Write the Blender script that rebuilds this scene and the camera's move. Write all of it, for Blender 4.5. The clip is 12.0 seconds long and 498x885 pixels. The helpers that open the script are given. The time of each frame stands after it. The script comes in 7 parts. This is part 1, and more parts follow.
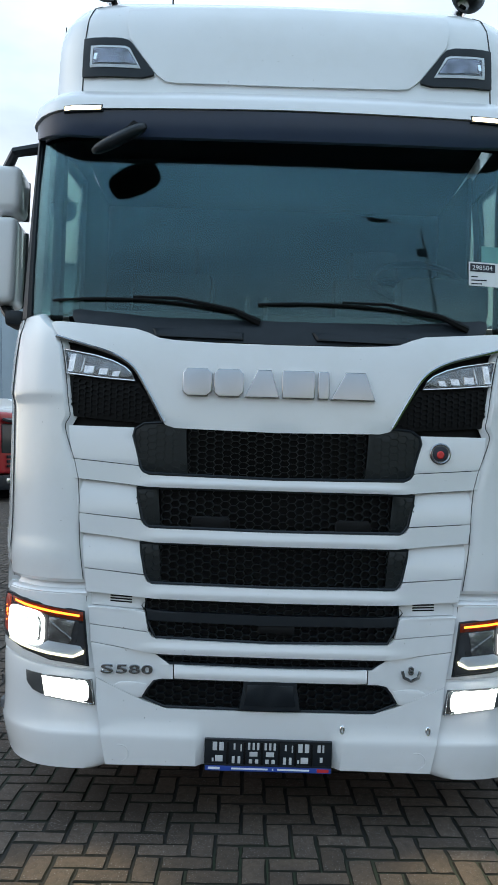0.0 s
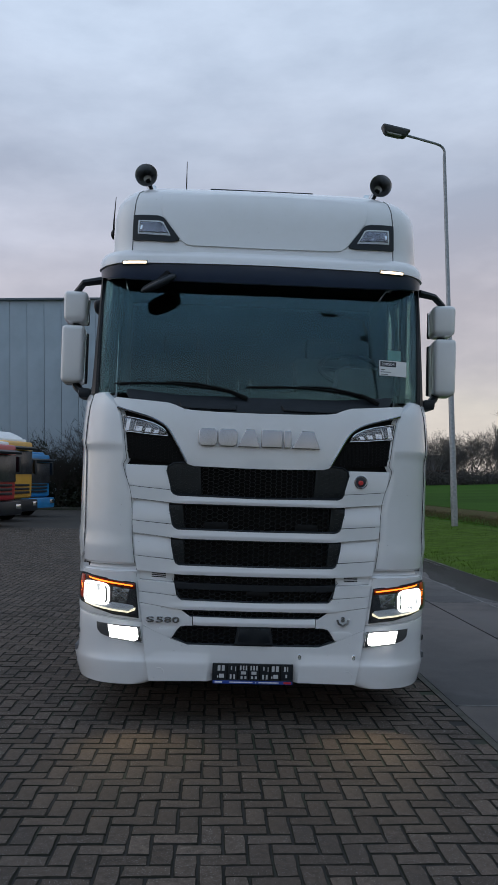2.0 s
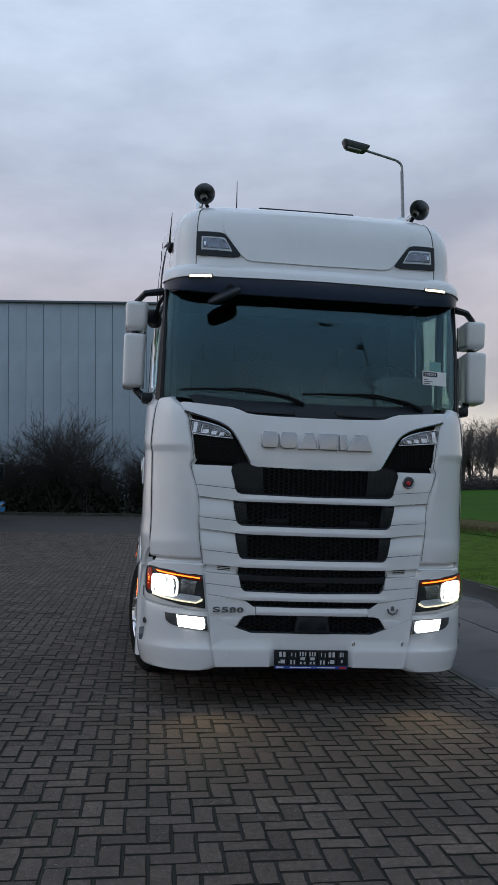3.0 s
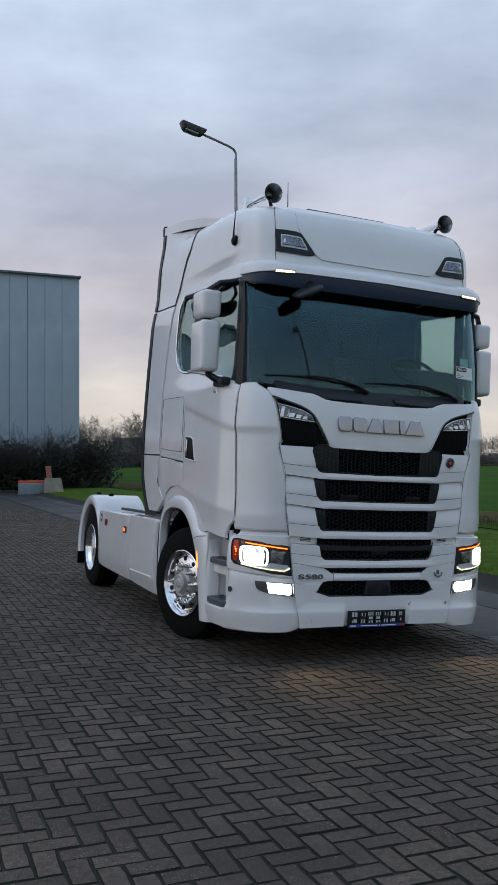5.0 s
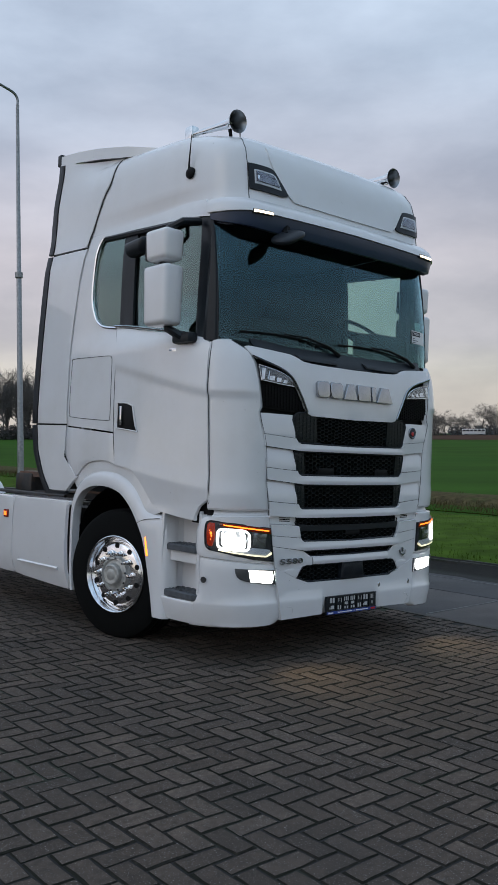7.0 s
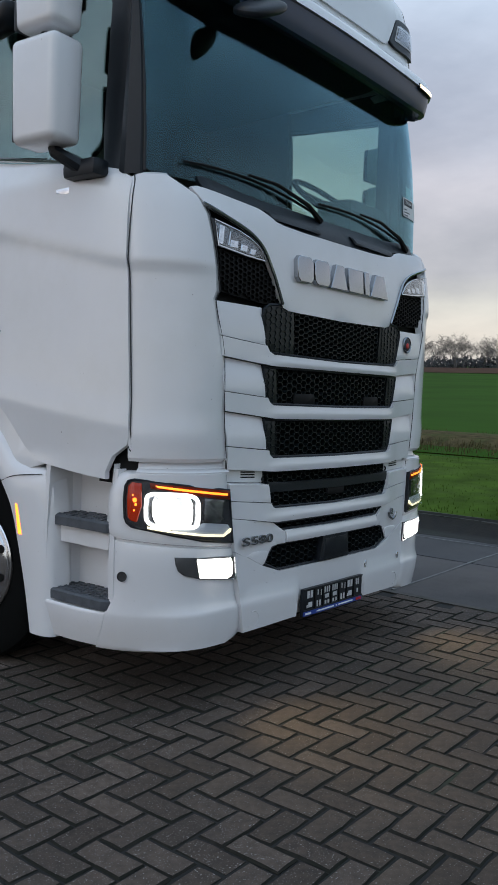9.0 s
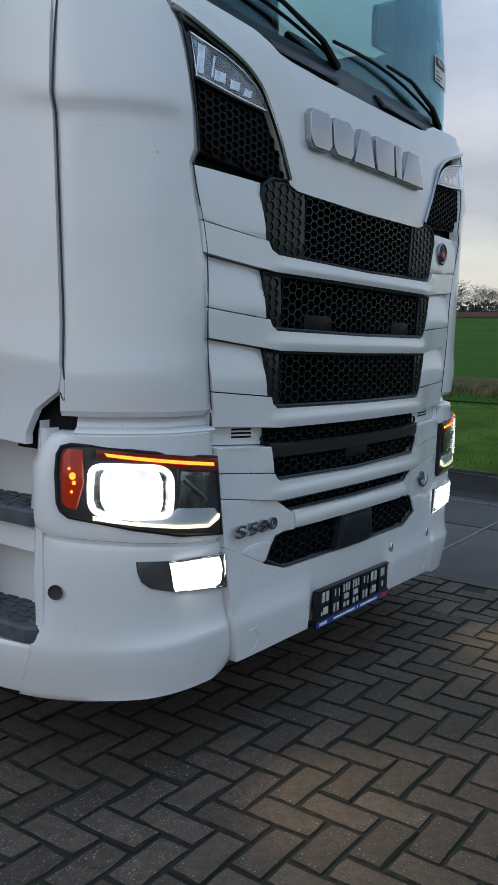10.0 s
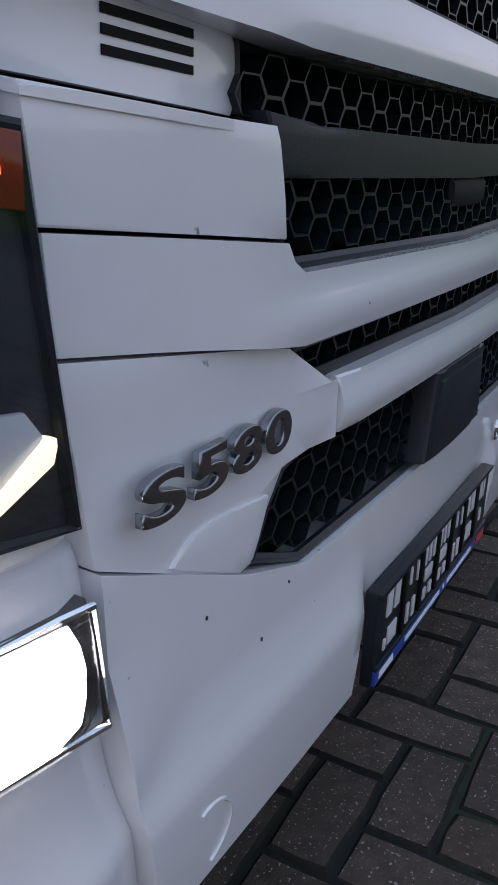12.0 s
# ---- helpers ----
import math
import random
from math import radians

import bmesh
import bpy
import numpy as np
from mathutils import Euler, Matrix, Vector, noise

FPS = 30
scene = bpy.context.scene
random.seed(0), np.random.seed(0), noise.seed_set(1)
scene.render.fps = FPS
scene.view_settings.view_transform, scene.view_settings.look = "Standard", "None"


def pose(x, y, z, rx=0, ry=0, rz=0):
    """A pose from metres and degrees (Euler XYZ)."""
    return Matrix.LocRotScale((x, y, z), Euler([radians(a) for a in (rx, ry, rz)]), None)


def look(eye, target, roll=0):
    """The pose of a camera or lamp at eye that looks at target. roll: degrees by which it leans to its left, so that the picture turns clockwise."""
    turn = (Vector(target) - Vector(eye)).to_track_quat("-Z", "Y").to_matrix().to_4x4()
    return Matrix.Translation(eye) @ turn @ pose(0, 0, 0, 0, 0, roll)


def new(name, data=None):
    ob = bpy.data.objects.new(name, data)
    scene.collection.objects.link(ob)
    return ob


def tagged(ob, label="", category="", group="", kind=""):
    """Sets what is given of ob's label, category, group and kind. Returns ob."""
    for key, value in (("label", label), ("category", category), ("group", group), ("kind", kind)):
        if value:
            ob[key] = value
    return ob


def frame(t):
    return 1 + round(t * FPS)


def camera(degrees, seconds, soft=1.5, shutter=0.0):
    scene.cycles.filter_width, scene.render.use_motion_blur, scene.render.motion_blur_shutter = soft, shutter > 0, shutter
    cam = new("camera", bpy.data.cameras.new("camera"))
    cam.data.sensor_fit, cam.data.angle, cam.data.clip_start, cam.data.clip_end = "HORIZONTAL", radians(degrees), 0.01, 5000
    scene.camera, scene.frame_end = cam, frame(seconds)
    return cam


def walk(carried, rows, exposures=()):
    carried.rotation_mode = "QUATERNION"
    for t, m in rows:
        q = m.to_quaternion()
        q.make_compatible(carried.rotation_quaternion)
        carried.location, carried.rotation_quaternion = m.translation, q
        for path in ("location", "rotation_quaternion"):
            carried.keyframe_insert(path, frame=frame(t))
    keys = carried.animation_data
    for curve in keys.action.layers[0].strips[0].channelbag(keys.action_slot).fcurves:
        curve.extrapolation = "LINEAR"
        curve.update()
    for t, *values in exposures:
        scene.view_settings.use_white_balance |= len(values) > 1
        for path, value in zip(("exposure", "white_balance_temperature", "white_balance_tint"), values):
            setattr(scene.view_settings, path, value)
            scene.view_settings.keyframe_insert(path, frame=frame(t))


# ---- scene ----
# camera and its walk
cam = camera(32.9, 12.0)
PATH = [
    (0, (-0.045, -3.601, 1.608), (-0.044, -1.602, 1.639), -0.93),
    (0.5, (0.019, -4.163, 1.631), (-0.000, -2.163, 1.654), -0.92),
    (1, (-0.007, -4.762, 1.621), (0.013, -2.763, 1.654), -0.91),
    (1.5, (-0.051, -5.302, 1.628), (0.020, -3.304, 1.681), -0.98),
    (2, (-0.229, -5.707, 1.604), (-0.143, -3.712, 1.702), -0.94),
    (2.5, (-0.625, -5.942, 1.568), (-0.487, -3.950, 1.678), -0.83),
    (4.5, (-3.012, -6.165, 1.595), (-2.364, -4.274, 1.670), -0.37),
    (5, (-3.633, -6.001, 1.618), (-2.858, -4.158, 1.665), -0.29),
    (5.5, (-4.131, -5.774, 1.652), (-3.208, -4.000, 1.681), -0.16),
    (6, (-4.459, -5.378, 1.646), (-3.384, -3.691, 1.657), -0.23),
    (6.5, (-4.667, -4.859, 1.632), (-3.460, -3.264, 1.632), -0.29),
    (7, (-4.630, -4.338, 1.605), (-3.341, -2.810, 1.585), -0.37),
    (7.5, (-4.443, -3.811, 1.609), (-3.069, -2.359, 1.554), -0.50),
    (9.5, (-3.087, -1.850, 1.430), (-1.509, -0.644, 1.189), 0.47),
    (10, (-2.634, -1.452, 1.370), (-1.035, -0.292, 1.058), 0.22),
    (10.5, (-2.138, -1.072, 1.303), (-0.515, 0.017, 0.879), 0.51),
    (11, (-1.708, -0.734, 1.220), (-0.089, 0.302, 0.667), 0.55),
    (11.5, (-1.335, -0.479, 1.087), (0.281, 0.495, 0.425), 0.52),
    (12, (-1.095, -0.301, 0.963), (0.527, 0.603, 0.219), 0.88),
]
EXPOSURES = [(0.0, 0.80, 6450, 3), (0.6, 0.36, 6550, 5), (1.2, 0.05, 6500, 9), (2.0, -0.08, 6500, 10), (2.7, -0.08, 6500, 10), (4.5, 0.0, 6500, 10), (6.3, 0.03, 6500, 8), (7.5, 0.05, 6500, 9), (9.5, 0.22, 6500, 8), (10.5, 0.16, 6000, 5), (11.5, 0.20, 5900, 9), (12.0, 0.29, 6380, 19)]
walk(cam, [(t, look(eye, target, roll)) for t, eye, target, roll in PATH], EXPOSURES)

# the paved yard falls gently towards the kerb, and the cab leans the same way
TRUCK = Matrix(((0.99888, -0.00268, 0.04725), (0.00249, 0.99999, 0.004), (-0.04726, -0.00387, 0.99887))).to_4x4()

# world, sun and sky
def sky_world():
    w = bpy.data.worlds.new("sky")
    w.use_nodes = True
    scene.world = w
    nt = w.node_tree
    nt.nodes.clear()
    n, l = nt.nodes.new, nt.links.new
    out, bg = n("ShaderNodeOutputWorld"), n("ShaderNodeBackground")
    tc = n("ShaderNodeTexCoord")
    sky = n("ShaderNodeTexSky")
    sky.sky_type, sky.sun_disc = "NISHITA", False
    sky.sun_elevation, sky.sun_rotation = radians(30), radians(-85)
    sky.air_density, sky.dust_density, sky.ozone_density = 1.0, 2.0, 1.5
    sep = n("ShaderNodeSeparateXYZ")
    l(tc.outputs["Generated"], sep.inputs[0])
    # height above the horizon, bent by drifting noise so that the cloud bands are uneven
    warp = n("ShaderNodeTexNoise")
    warp.inputs["Scale"].default_value, warp.inputs["Detail"].default_value = 2.2, 5
    flat = n("ShaderNodeMapping")
    flat.inputs["Scale"].default_value = (1, 1, 3.2)
    flat.inputs["Location"].default_value = (0.35, 0.1, 0.2)
    l(tc.outputs["Generated"], flat.inputs[0])
    l(flat.outputs[0], warp.inputs[0])
    add = n("ShaderNodeMath")
    add.operation = "MULTIPLY_ADD"
    l(warp.outputs[0], add.inputs[0])
    add.inputs[1].default_value = 0.16
    l(sep.outputs[2], add.inputs[2])
    base = n("ShaderNodeValToRGB")
    r = base.color_ramp
    stops = [(0.0, (0.478, 0.45, 0.43)), (0.10, (0.720, 0.66, 0.60)), (0.145, (0.780, 0.74, 0.68)), (0.19, (0.580, 0.56, 0.59)), (0.27, (0.625, 0.60, 0.65)),
             (0.36, (0.530, 0.560, 0.66)), (0.48, (0.505, 0.595, 0.735)), (0.64, (0.550, 0.68, 0.85)), (1.0, (0.480, 0.62, 0.82))]
    while len(r.elements) < len(stops):
        r.elements.new(0.5)
    for e, (p, c) in zip(r.elements, stops):
        e.position, e.color = p, (*c, 1)
    l(add.outputs[0], base.inputs[0])
    cl = n("ShaderNodeTexNoise")
    cl.inputs["Scale"].default_value, cl.inputs["Detail"].default_value, cl.inputs["Roughness"].default_value = 2.6, 7, 0.55
    cm = n("ShaderNodeMapping")
    cm.inputs["Scale"].default_value = (1, 1, 2.6)
    cm.inputs["Location"].default_value = (1.7, 0.4, 0.9)
    l(tc.outputs["Generated"], cm.inputs[0])
    l(cm.outputs[0], cl.inputs[0])
    cr = n("ShaderNodeValToRGB")
    cr.color_ramp.elements[0].position, cr.color_ramp.elements[0].color = 0.36, (0.76, 0.77, 0.80, 1)
    cr.color_ramp.elements[1].position, cr.color_ramp.elements[1].color = 0.66, (1.20, 1.18, 1.17, 1)
    l(cl.outputs[0], cr.inputs[0])
    mul = n("ShaderNodeMixRGB")
    mul.blend_type = "MULTIPLY"
    mul.inputs[0].default_value = 1.0
    l(base.outputs[0], mul.inputs[1])
    l(cr.outputs[0], mul.inputs[2])
    # overcast cloud over a clear sky that shows through a little
    scaled = n("ShaderNodeMixRGB")
    scaled.blend_type = "MULTIPLY"
    scaled.inputs[0].default_value = 1.0
    scaled.inputs[2].default_value = (0.10, 0.10, 0.10, 1)
    l(sky.outputs[0], scaled.inputs[1])
    mix = n("ShaderNodeMixRGB")
    mix.inputs[0].default_value = 0.9
    l(scaled.outputs[0], mix.inputs[1])
    l(mul.outputs[0], mix.inputs[2])
    # the cloud is thinner towards the low sun
    dot = n("ShaderNodeVectorMath")
    dot.operation = "DOT_PRODUCT"
    dot.inputs[1].default_value = (-0.11, 0.10, 0.12)
    l(tc.outputs["Generated"], dot.inputs[0])
    plus = n("ShaderNodeMath")
    plus.operation = "ADD"
    plus.inputs[1].default_value = 0.975
    l(dot.outputs["Value"], plus.inputs[0])
    tone = n("ShaderNodeMixRGB")
    tone.blend_type = "MULTIPLY"
    tone.inputs[0].default_value = 1.0
    l(mix.outputs[0], tone.inputs[1])
    l(plus.outputs[0], tone.inputs[2])
    # warm light where the sun has set, cool blue-green dusk on the other side
    side = n("ShaderNodeVectorMath")
    side.operation = "DOT_PRODUCT"
    side.inputs[1].default_value = (0.35, -0.93, 0.0)
    l(tc.outputs["Generated"], side.inputs[0])
    hue = n("ShaderNodeMapRange")
    hue.inputs["From Min"].default_value, hue.inputs["From Max"].default_value = -0.5, 0.8
    l(side.outputs["Value"], hue.inputs[0])
    dusk = n("ShaderNodeValToRGB")
    dusk.color_ramp.elements[0].color, dusk.color_ramp.elements[1].color = (1.02, 1.0, 0.99, 1), (0.91, 1.0, 1.03, 1)
    l(hue.outputs[0], dusk.inputs[0])
    tinted = n("ShaderNodeMixRGB")
    tinted.blend_type = "MULTIPLY"
    tinted.inputs[0].default_value = 1.0
    l(tone.outputs[0], tinted.inputs[1])
    l(dusk.outputs[0], tinted.inputs[2])
    l(tinted.outputs[0], bg.inputs[0])
    bg.inputs[1].default_value = 1.03
    l(bg.outputs[0], out.inputs[0])


sky_world()
sun = new("sun", bpy.data.lights.new("sun", "SUN"))
sun.data.energy, sun.data.angle, sun.data.color = 0.12, radians(40), (1.0, 0.96, 0.92)
sun.matrix_world = look((-20, 2, 12), (0, 0, 0))


# materials
def mat(name, color, rough=0.5, metal=0.0, coat=0.0, vary=0.0, scale=8.0, bump=0.0, bscale=60.0, dirt=None, dscale=1.5, demin=0.5, demax=0.75, ior=1.5, rand=0.0, island=0.0, speck=None, sscale=400.0, samt=0.66):
    m = bpy.data.materials.new(name)
    m.use_nodes = True
    nt = m.node_tree
    n, l = nt.nodes.new, nt.links.new
    b = nt.nodes["Principled BSDF"]
    b.inputs["Roughness"].default_value, b.inputs["Metallic"].default_value = rough, metal
    b.inputs["Coat Weight"].default_value, b.inputs["Coat Roughness"].default_value = coat, 0.04
    b.inputs["IOR"].default_value = ior
    rgb = n("ShaderNodeRGB")
    rgb.outputs[0].default_value = (*color, 1)
    last = rgb.outputs[0]
    tc = n("ShaderNodeTexCoord")
    if vary:
        no = n("ShaderNodeTexNoise")
        no.inputs["Scale"].default_value, no.inputs["Detail"].default_value = scale, 6
        l(tc.outputs["Object"], no.inputs[0])
        mr = n("ShaderNodeMapRange")
        mr.inputs["From Min"].default_value, mr.inputs["From Max"].default_value = 0.3, 0.7
        mr.inputs["To Min"].default_value, mr.inputs["To Max"].default_value = 1 - vary, 1 + vary
        l(no.outputs[0], mr.inputs[0])
        mx = n("ShaderNodeMixRGB")
        mx.blend_type, mx.inputs[0].default_value = "MULTIPLY", 1
        l(last, mx.inputs[1])
        l(mr.outputs[0], mx.inputs[2])
        last = mx.outputs[0]
        rr = n("ShaderNodeMapRange")
        rr.inputs["To Min"].default_value, rr.inputs["To Max"].default_value = max(0.02, rough * (1 - 0.5 * vary)), min(1, rough * (1 + 0.6 * vary) + 0.01)
        l(no.outputs[0], rr.inputs[0])
        l(rr.outputs[0], b.inputs["Roughness"])
    for amount, socket in ((rand, "Object"), (island, "Island")):
        if amount:
            src = n("ShaderNodeObjectInfo").outputs["Random"] if socket == "Object" else n("ShaderNodeNewGeometry").outputs["Random Per Island"]
            mr = n("ShaderNodeMapRange")
            mr.inputs["To Min"].default_value, mr.inputs["To Max"].default_value = 1 - amount, 1 + amount
            l(src, mr.inputs[0])
            mx = n("ShaderNodeMixRGB")
            mx.blend_type, mx.inputs[0].default_value = "MULTIPLY", 1
            l(last, mx.inputs[1])
            l(mr.outputs[0], mx.inputs[2])
            last = mx.outputs[0]
    if dirt:
        no = n("ShaderNodeTexNoise")
        no.inputs["Scale"].default_value, no.inputs["Detail"].default_value, no.inputs["Roughness"].default_value = dscale, 8, 0.65
        l(tc.outputs["Object"], no.inputs[0])
        mr = n("ShaderNodeMapRange")
        mr.inputs["From Min"].default_value, mr.inputs["From Max"].default_value = demin, demax
        l(no.outputs[0], mr.inputs[0])
        mx = n("ShaderNodeMixRGB")
        l(mr.outputs[0], mx.inputs[0])
        l(last, mx.inputs[1])
        mx.inputs[2].default_value = (*dirt, 1)
        last = mx.outputs[0]
    if speck:
        no = n("ShaderNodeTexNoise")
        no.inputs["Scale"].default_value, no.inputs["Detail"].default_value = sscale, 2
        l(tc.outputs["Object"], no.inputs[0])
        mr = n("ShaderNodeMapRange")
        mr.inputs["From Min"].default_value, mr.inputs["From Max"].default_value = samt, samt + 0.05
        l(no.outputs[0], mr.inputs[0])
        mx = n("ShaderNodeMixRGB")
        l(mr.outputs[0], mx.inputs[0])
        l(last, mx.inputs[1])
        mx.inputs[2].default_value = (*speck, 1)
        last = mx.outputs[0]
    l(last, b.inputs["Base Color"])
    if bump:
        no = n("ShaderNodeTexNoise")
        no.inputs["Scale"].default_value, no.inputs["Detail"].default_value = bscale, 4
        l(tc.outputs["Object"], no.inputs[0])
        bu = n("ShaderNodeBump")
        bu.inputs["Strength"].default_value, bu.inputs["Distance"].default_value = bump, 0.01
        l(no.outputs[0], bu.inputs["Height"])
        l(bu.outputs[0], b.inputs["Normal"])
    return m


def emitter(name, color, strength, base=(0.8, 0.8, 0.8)):
    m = bpy.data.materials.new(name)
    m.use_nodes = True
    b = m.node_tree.nodes["Principled BSDF"]
    b.inputs["Base Color"].default_value = (*base, 1)
    b.inputs["Roughness"].default_value = 0.15
    b.inputs["Emission Color"].default_value, b.inputs["Emission Strength"].default_value = (*color, 1), strength
    return m


def glass(name, tint, mirror=0.05, sheen=(1, 1, 1), gloss_rough=0.01, base=0.25):
    """A pane: what passes is tinted, what is mirrored grows towards grazing views."""
    m = bpy.data.materials.new(name)
    m.use_nodes = True
    nt = m.node_tree
    nt.nodes.clear()
    n, l = nt.nodes.new, nt.links.new
    out, mix = n("ShaderNodeOutputMaterial"), n("ShaderNodeMixShader")
    tr, gl, lw = n("ShaderNodeBsdfTransparent"), n("ShaderNodeBsdfGlossy"), n("ShaderNodeLayerWeight")
    po, ad = n("ShaderNodeMath"), n("ShaderNodeMath")
    lw.inputs["Blend"].default_value = 0.5
    po.operation, ad.operation = "POWER", "MULTIPLY_ADD"
    l(lw.outputs["Facing"], po.inputs[0])
    po.inputs[1].default_value = 4.0
    l(po.outputs[0], ad.inputs[0])
    ad.inputs[1].default_value, ad.inputs[2].default_value = 1 - mirror, mirror
    # the gloss takes a larger share of the mix and is dimmed by as much: the same glass, less grain
    base = max(base, mirror)
    share, ratio, dim = n("ShaderNodeMath"), n("ShaderNodeMath"), n("ShaderNodeMixRGB")
    share.operation, ratio.operation = "MULTIPLY_ADD", "DIVIDE"
    l(po.outputs[0], share.inputs[0])
    share.inputs[1].default_value, share.inputs[2].default_value = 1 - base, base
    l(ad.outputs[0], ratio.inputs[0])
    l(share.outputs[0], ratio.inputs[1])
    dim.inputs[1].default_value, dim.inputs[2].default_value = (0, 0, 0, 1), (*sheen, 1)
    l(ratio.outputs[0], dim.inputs[0])
    l(dim.outputs[0], gl.inputs["Color"])
    tr.inputs[0].default_value = (*[min(1.0, c * (1 - mirror) / (1 - base)) for c in tint], 1)
    gl.inputs["Roughness"].default_value = gloss_rough
    l(share.outputs[0], mix.inputs[0])
    l(tr.outputs[0], mix.inputs[1])
    l(gl.outputs[0], mix.inputs[2])
    l(mix.outputs[0], out.inputs[0])
    return m


WHITE = mat("white paint", (0.77, 0.77, 0.78), 0.26, coat=0.9, vary=0.02, scale=3.0, bump=0.012, bscale=4.0, dirt=(0.70, 0.695, 0.68), dscale=1.6, demin=0.48, demax=0.85, speck=(0.30, 0.27, 0.24), sscale=70.0, samt=0.76)
SEAM = mat("dark seam", (0.03, 0.03, 0.032), 0.6, vary=0.2)
PLASTIC = mat("dark grey plastic", (0.0090, 0.0125, 0.0170), 0.38, ior=1.38, vary=0.15, scale=20, bump=0.05, bscale=400)
BLACK = mat("matt black", (0.003, 0.003, 0.0035), 0.6, ior=1.3, vary=0.2, scale=12)
MESH = mat("grille plastic", (0.0052, 0.0088, 0.0108), 0.36, ior=1.42, vary=0.15, scale=30)
VISOR = mat("visor dark blue grey", (0.030, 0.046, 0.086), 0.3, vary=0.08, scale=6)
STEP = mat("step tread plastic", (0.07, 0.078, 0.09), 0.55, vary=0.25, scale=25, bump=0.1, bscale=200)
CHROME = mat("chrome", (0.82, 0.83, 0.84), 0.10, metal=1.0, vary=0.05)
SATIN = mat("satin silver", (0.40, 0.41, 0.43), 0.22, metal=1.0, vary=0.05)
GREYMETAL = mat("grey badge metal", (0.30, 0.31, 0.33), 0.25, metal=1.0, vary=0.1)
ALU = mat("polished aluminium", (0.80, 0.81, 0.83), 0.13, metal=1.0, vary=0.12, scale=14, bump=0.02, bscale=40)
HUB = mat("grey hub", (0.42, 0.42, 0.40), 0.45, metal=0.3, vary=0.2, scale=20)
RUBBER = mat("tyre rubber", (0.0045, 0.0050, 0.005), 0.8, ior=1.2, vary=0.3, scale=10, bump=0.1, bscale=120)
STEEL = mat("dark chassis steel", (0.035, 0.034, 0.034), 0.6, metal=0.2, vary=0.35, scale=9, dirt=(0.10, 0.055, 0.03), dscale=4)
RUST = mat("greasy rusty steel", (0.11, 0.06, 0.04), 0.7, vary=0.5, scale=14)
GLASS = glass("tinted windscreen", (0.82, 0.95, 0.90), 0.050, (0.54, 0.86, 1.0), base=0.13)
SIDEGLASS = glass("side window glass", (0.76, 0.86, 0.81), 0.12, (0.80, 0.95, 0.92), base=0.12)
LENS = glass("clear lamp lens", (0.95, 0.96, 0.97), 0.03, base=0.03)
SMOKE = mat("smoked lamp interior", (0.035, 0.036, 0.040), 0.22, vary=0.2, scale=40)
REFLECTOR = mat("lamp reflector", (0.75, 0.77, 0.80), 0.18, metal=1.0, vary=0.2, scale=50)
GUIDE = emitter("white light guide", (1.0, 0.98, 0.95), 2.2)
HEAD = emitter("headlamp glow", (1.0, 0.98, 0.94), 14.0)
facet_noise, facet_range = HEAD.node_tree.nodes.new("ShaderNodeTexNoise"), HEAD.node_tree.nodes.new("ShaderNodeMapRange")
facet_noise.inputs["Scale"].default_value, facet_noise.inputs["Detail"].default_value = 26.0, 3
facet_range.inputs["From Min"].default_value, facet_range.inputs["From Max"].default_value = 0.40, 0.62
facet_range.inputs["To Min"].default_value, facet_range.inputs["To Max"].default_value = 0.35, 18.0
HEAD.node_tree.links.new(HEAD.node_tree.nodes.new("ShaderNodeTexCoord").outputs["Object"], facet_noise.inputs[0])
HEAD.node_tree.links.new(facet_noise.outputs[0], facet_range.inputs[0])
HEAD.node_tree.links.new(facet_range.outputs[0], HEAD.node_tree.nodes["Principled BSDF"].inputs["Emission Strength"])
FOGGLOW = emitter("fog lamp glow", (1.0, 0.98, 0.92), 9.0)
DRL = emitter("white light bar", (1.0, 0.86, 0.52), 1.1)
RIBBED = mat("ribbed lamp reflector", (0.34, 0.35, 0.36), 0.22, metal=1.0, vary=0.4, scale=30, bump=0.25, bscale=60)
# non-metal pale grey standing in for sky mirrored in silver trim
LAMPBAR = mat("lamp bar in mirrored-sky grey", (0.62, 0.64, 0.67), 0.25, vary=0.05)
FOGBOX = mat("grey fog lamp surround", (0.075, 0.076, 0.078), 0.3, vary=0.15)
HORNIN = mat("dull horn bell", (0.30, 0.31, 0.32), 0.36, metal=1.0, vary=0.2)
AMBER = emitter("amber indicator glow", (1.0, 0.16, 0.012), 4.0, (0.8, 0.3, 0.05))
AMBERDIM = emitter("amber marker", (1.0, 0.16, 0.02), 1.8, (0.8, 0.4, 0.05))
MARKER = emitter("warm white marker", (1.0, 0.80, 0.52), 2.6)
REDGLOW = emitter("red side marker", (1.0, 0.05, 0.02), 1.2, (0.6, 0.05, 0.03))
REDDARK = mat("dark red lens", (0.22, 0.016, 0.008), 0.15, vary=0.1)
# base red is raised to paint in the indicator's glow on the cover
AMBERDARK = mat("amber lamp cover with painted glow", (0.20, 0.022, 0.006), 0.15, vary=0.2)
REDSIDE = emitter("orange-red side lens", (1.0, 0.06, 0.006), 0.16, (0.15, 0.012, 0.004))
LAMPGLASS = mat("clear lamp interior", (0.20, 0.21, 0.22), 0.22, metal=1.0, vary=0.7, scale=22, bump=0.35, bscale=35)
LAMPBOWL = mat("dark lamp bowl", (0.17, 0.17, 0.20), 0.2, metal=1.0, vary=0.8, scale=26, bump=0.5, bscale=40)
CABIN = mat("cabin trim", (0.018, 0.020, 0.022), 0.8, vary=0.2, scale=6)
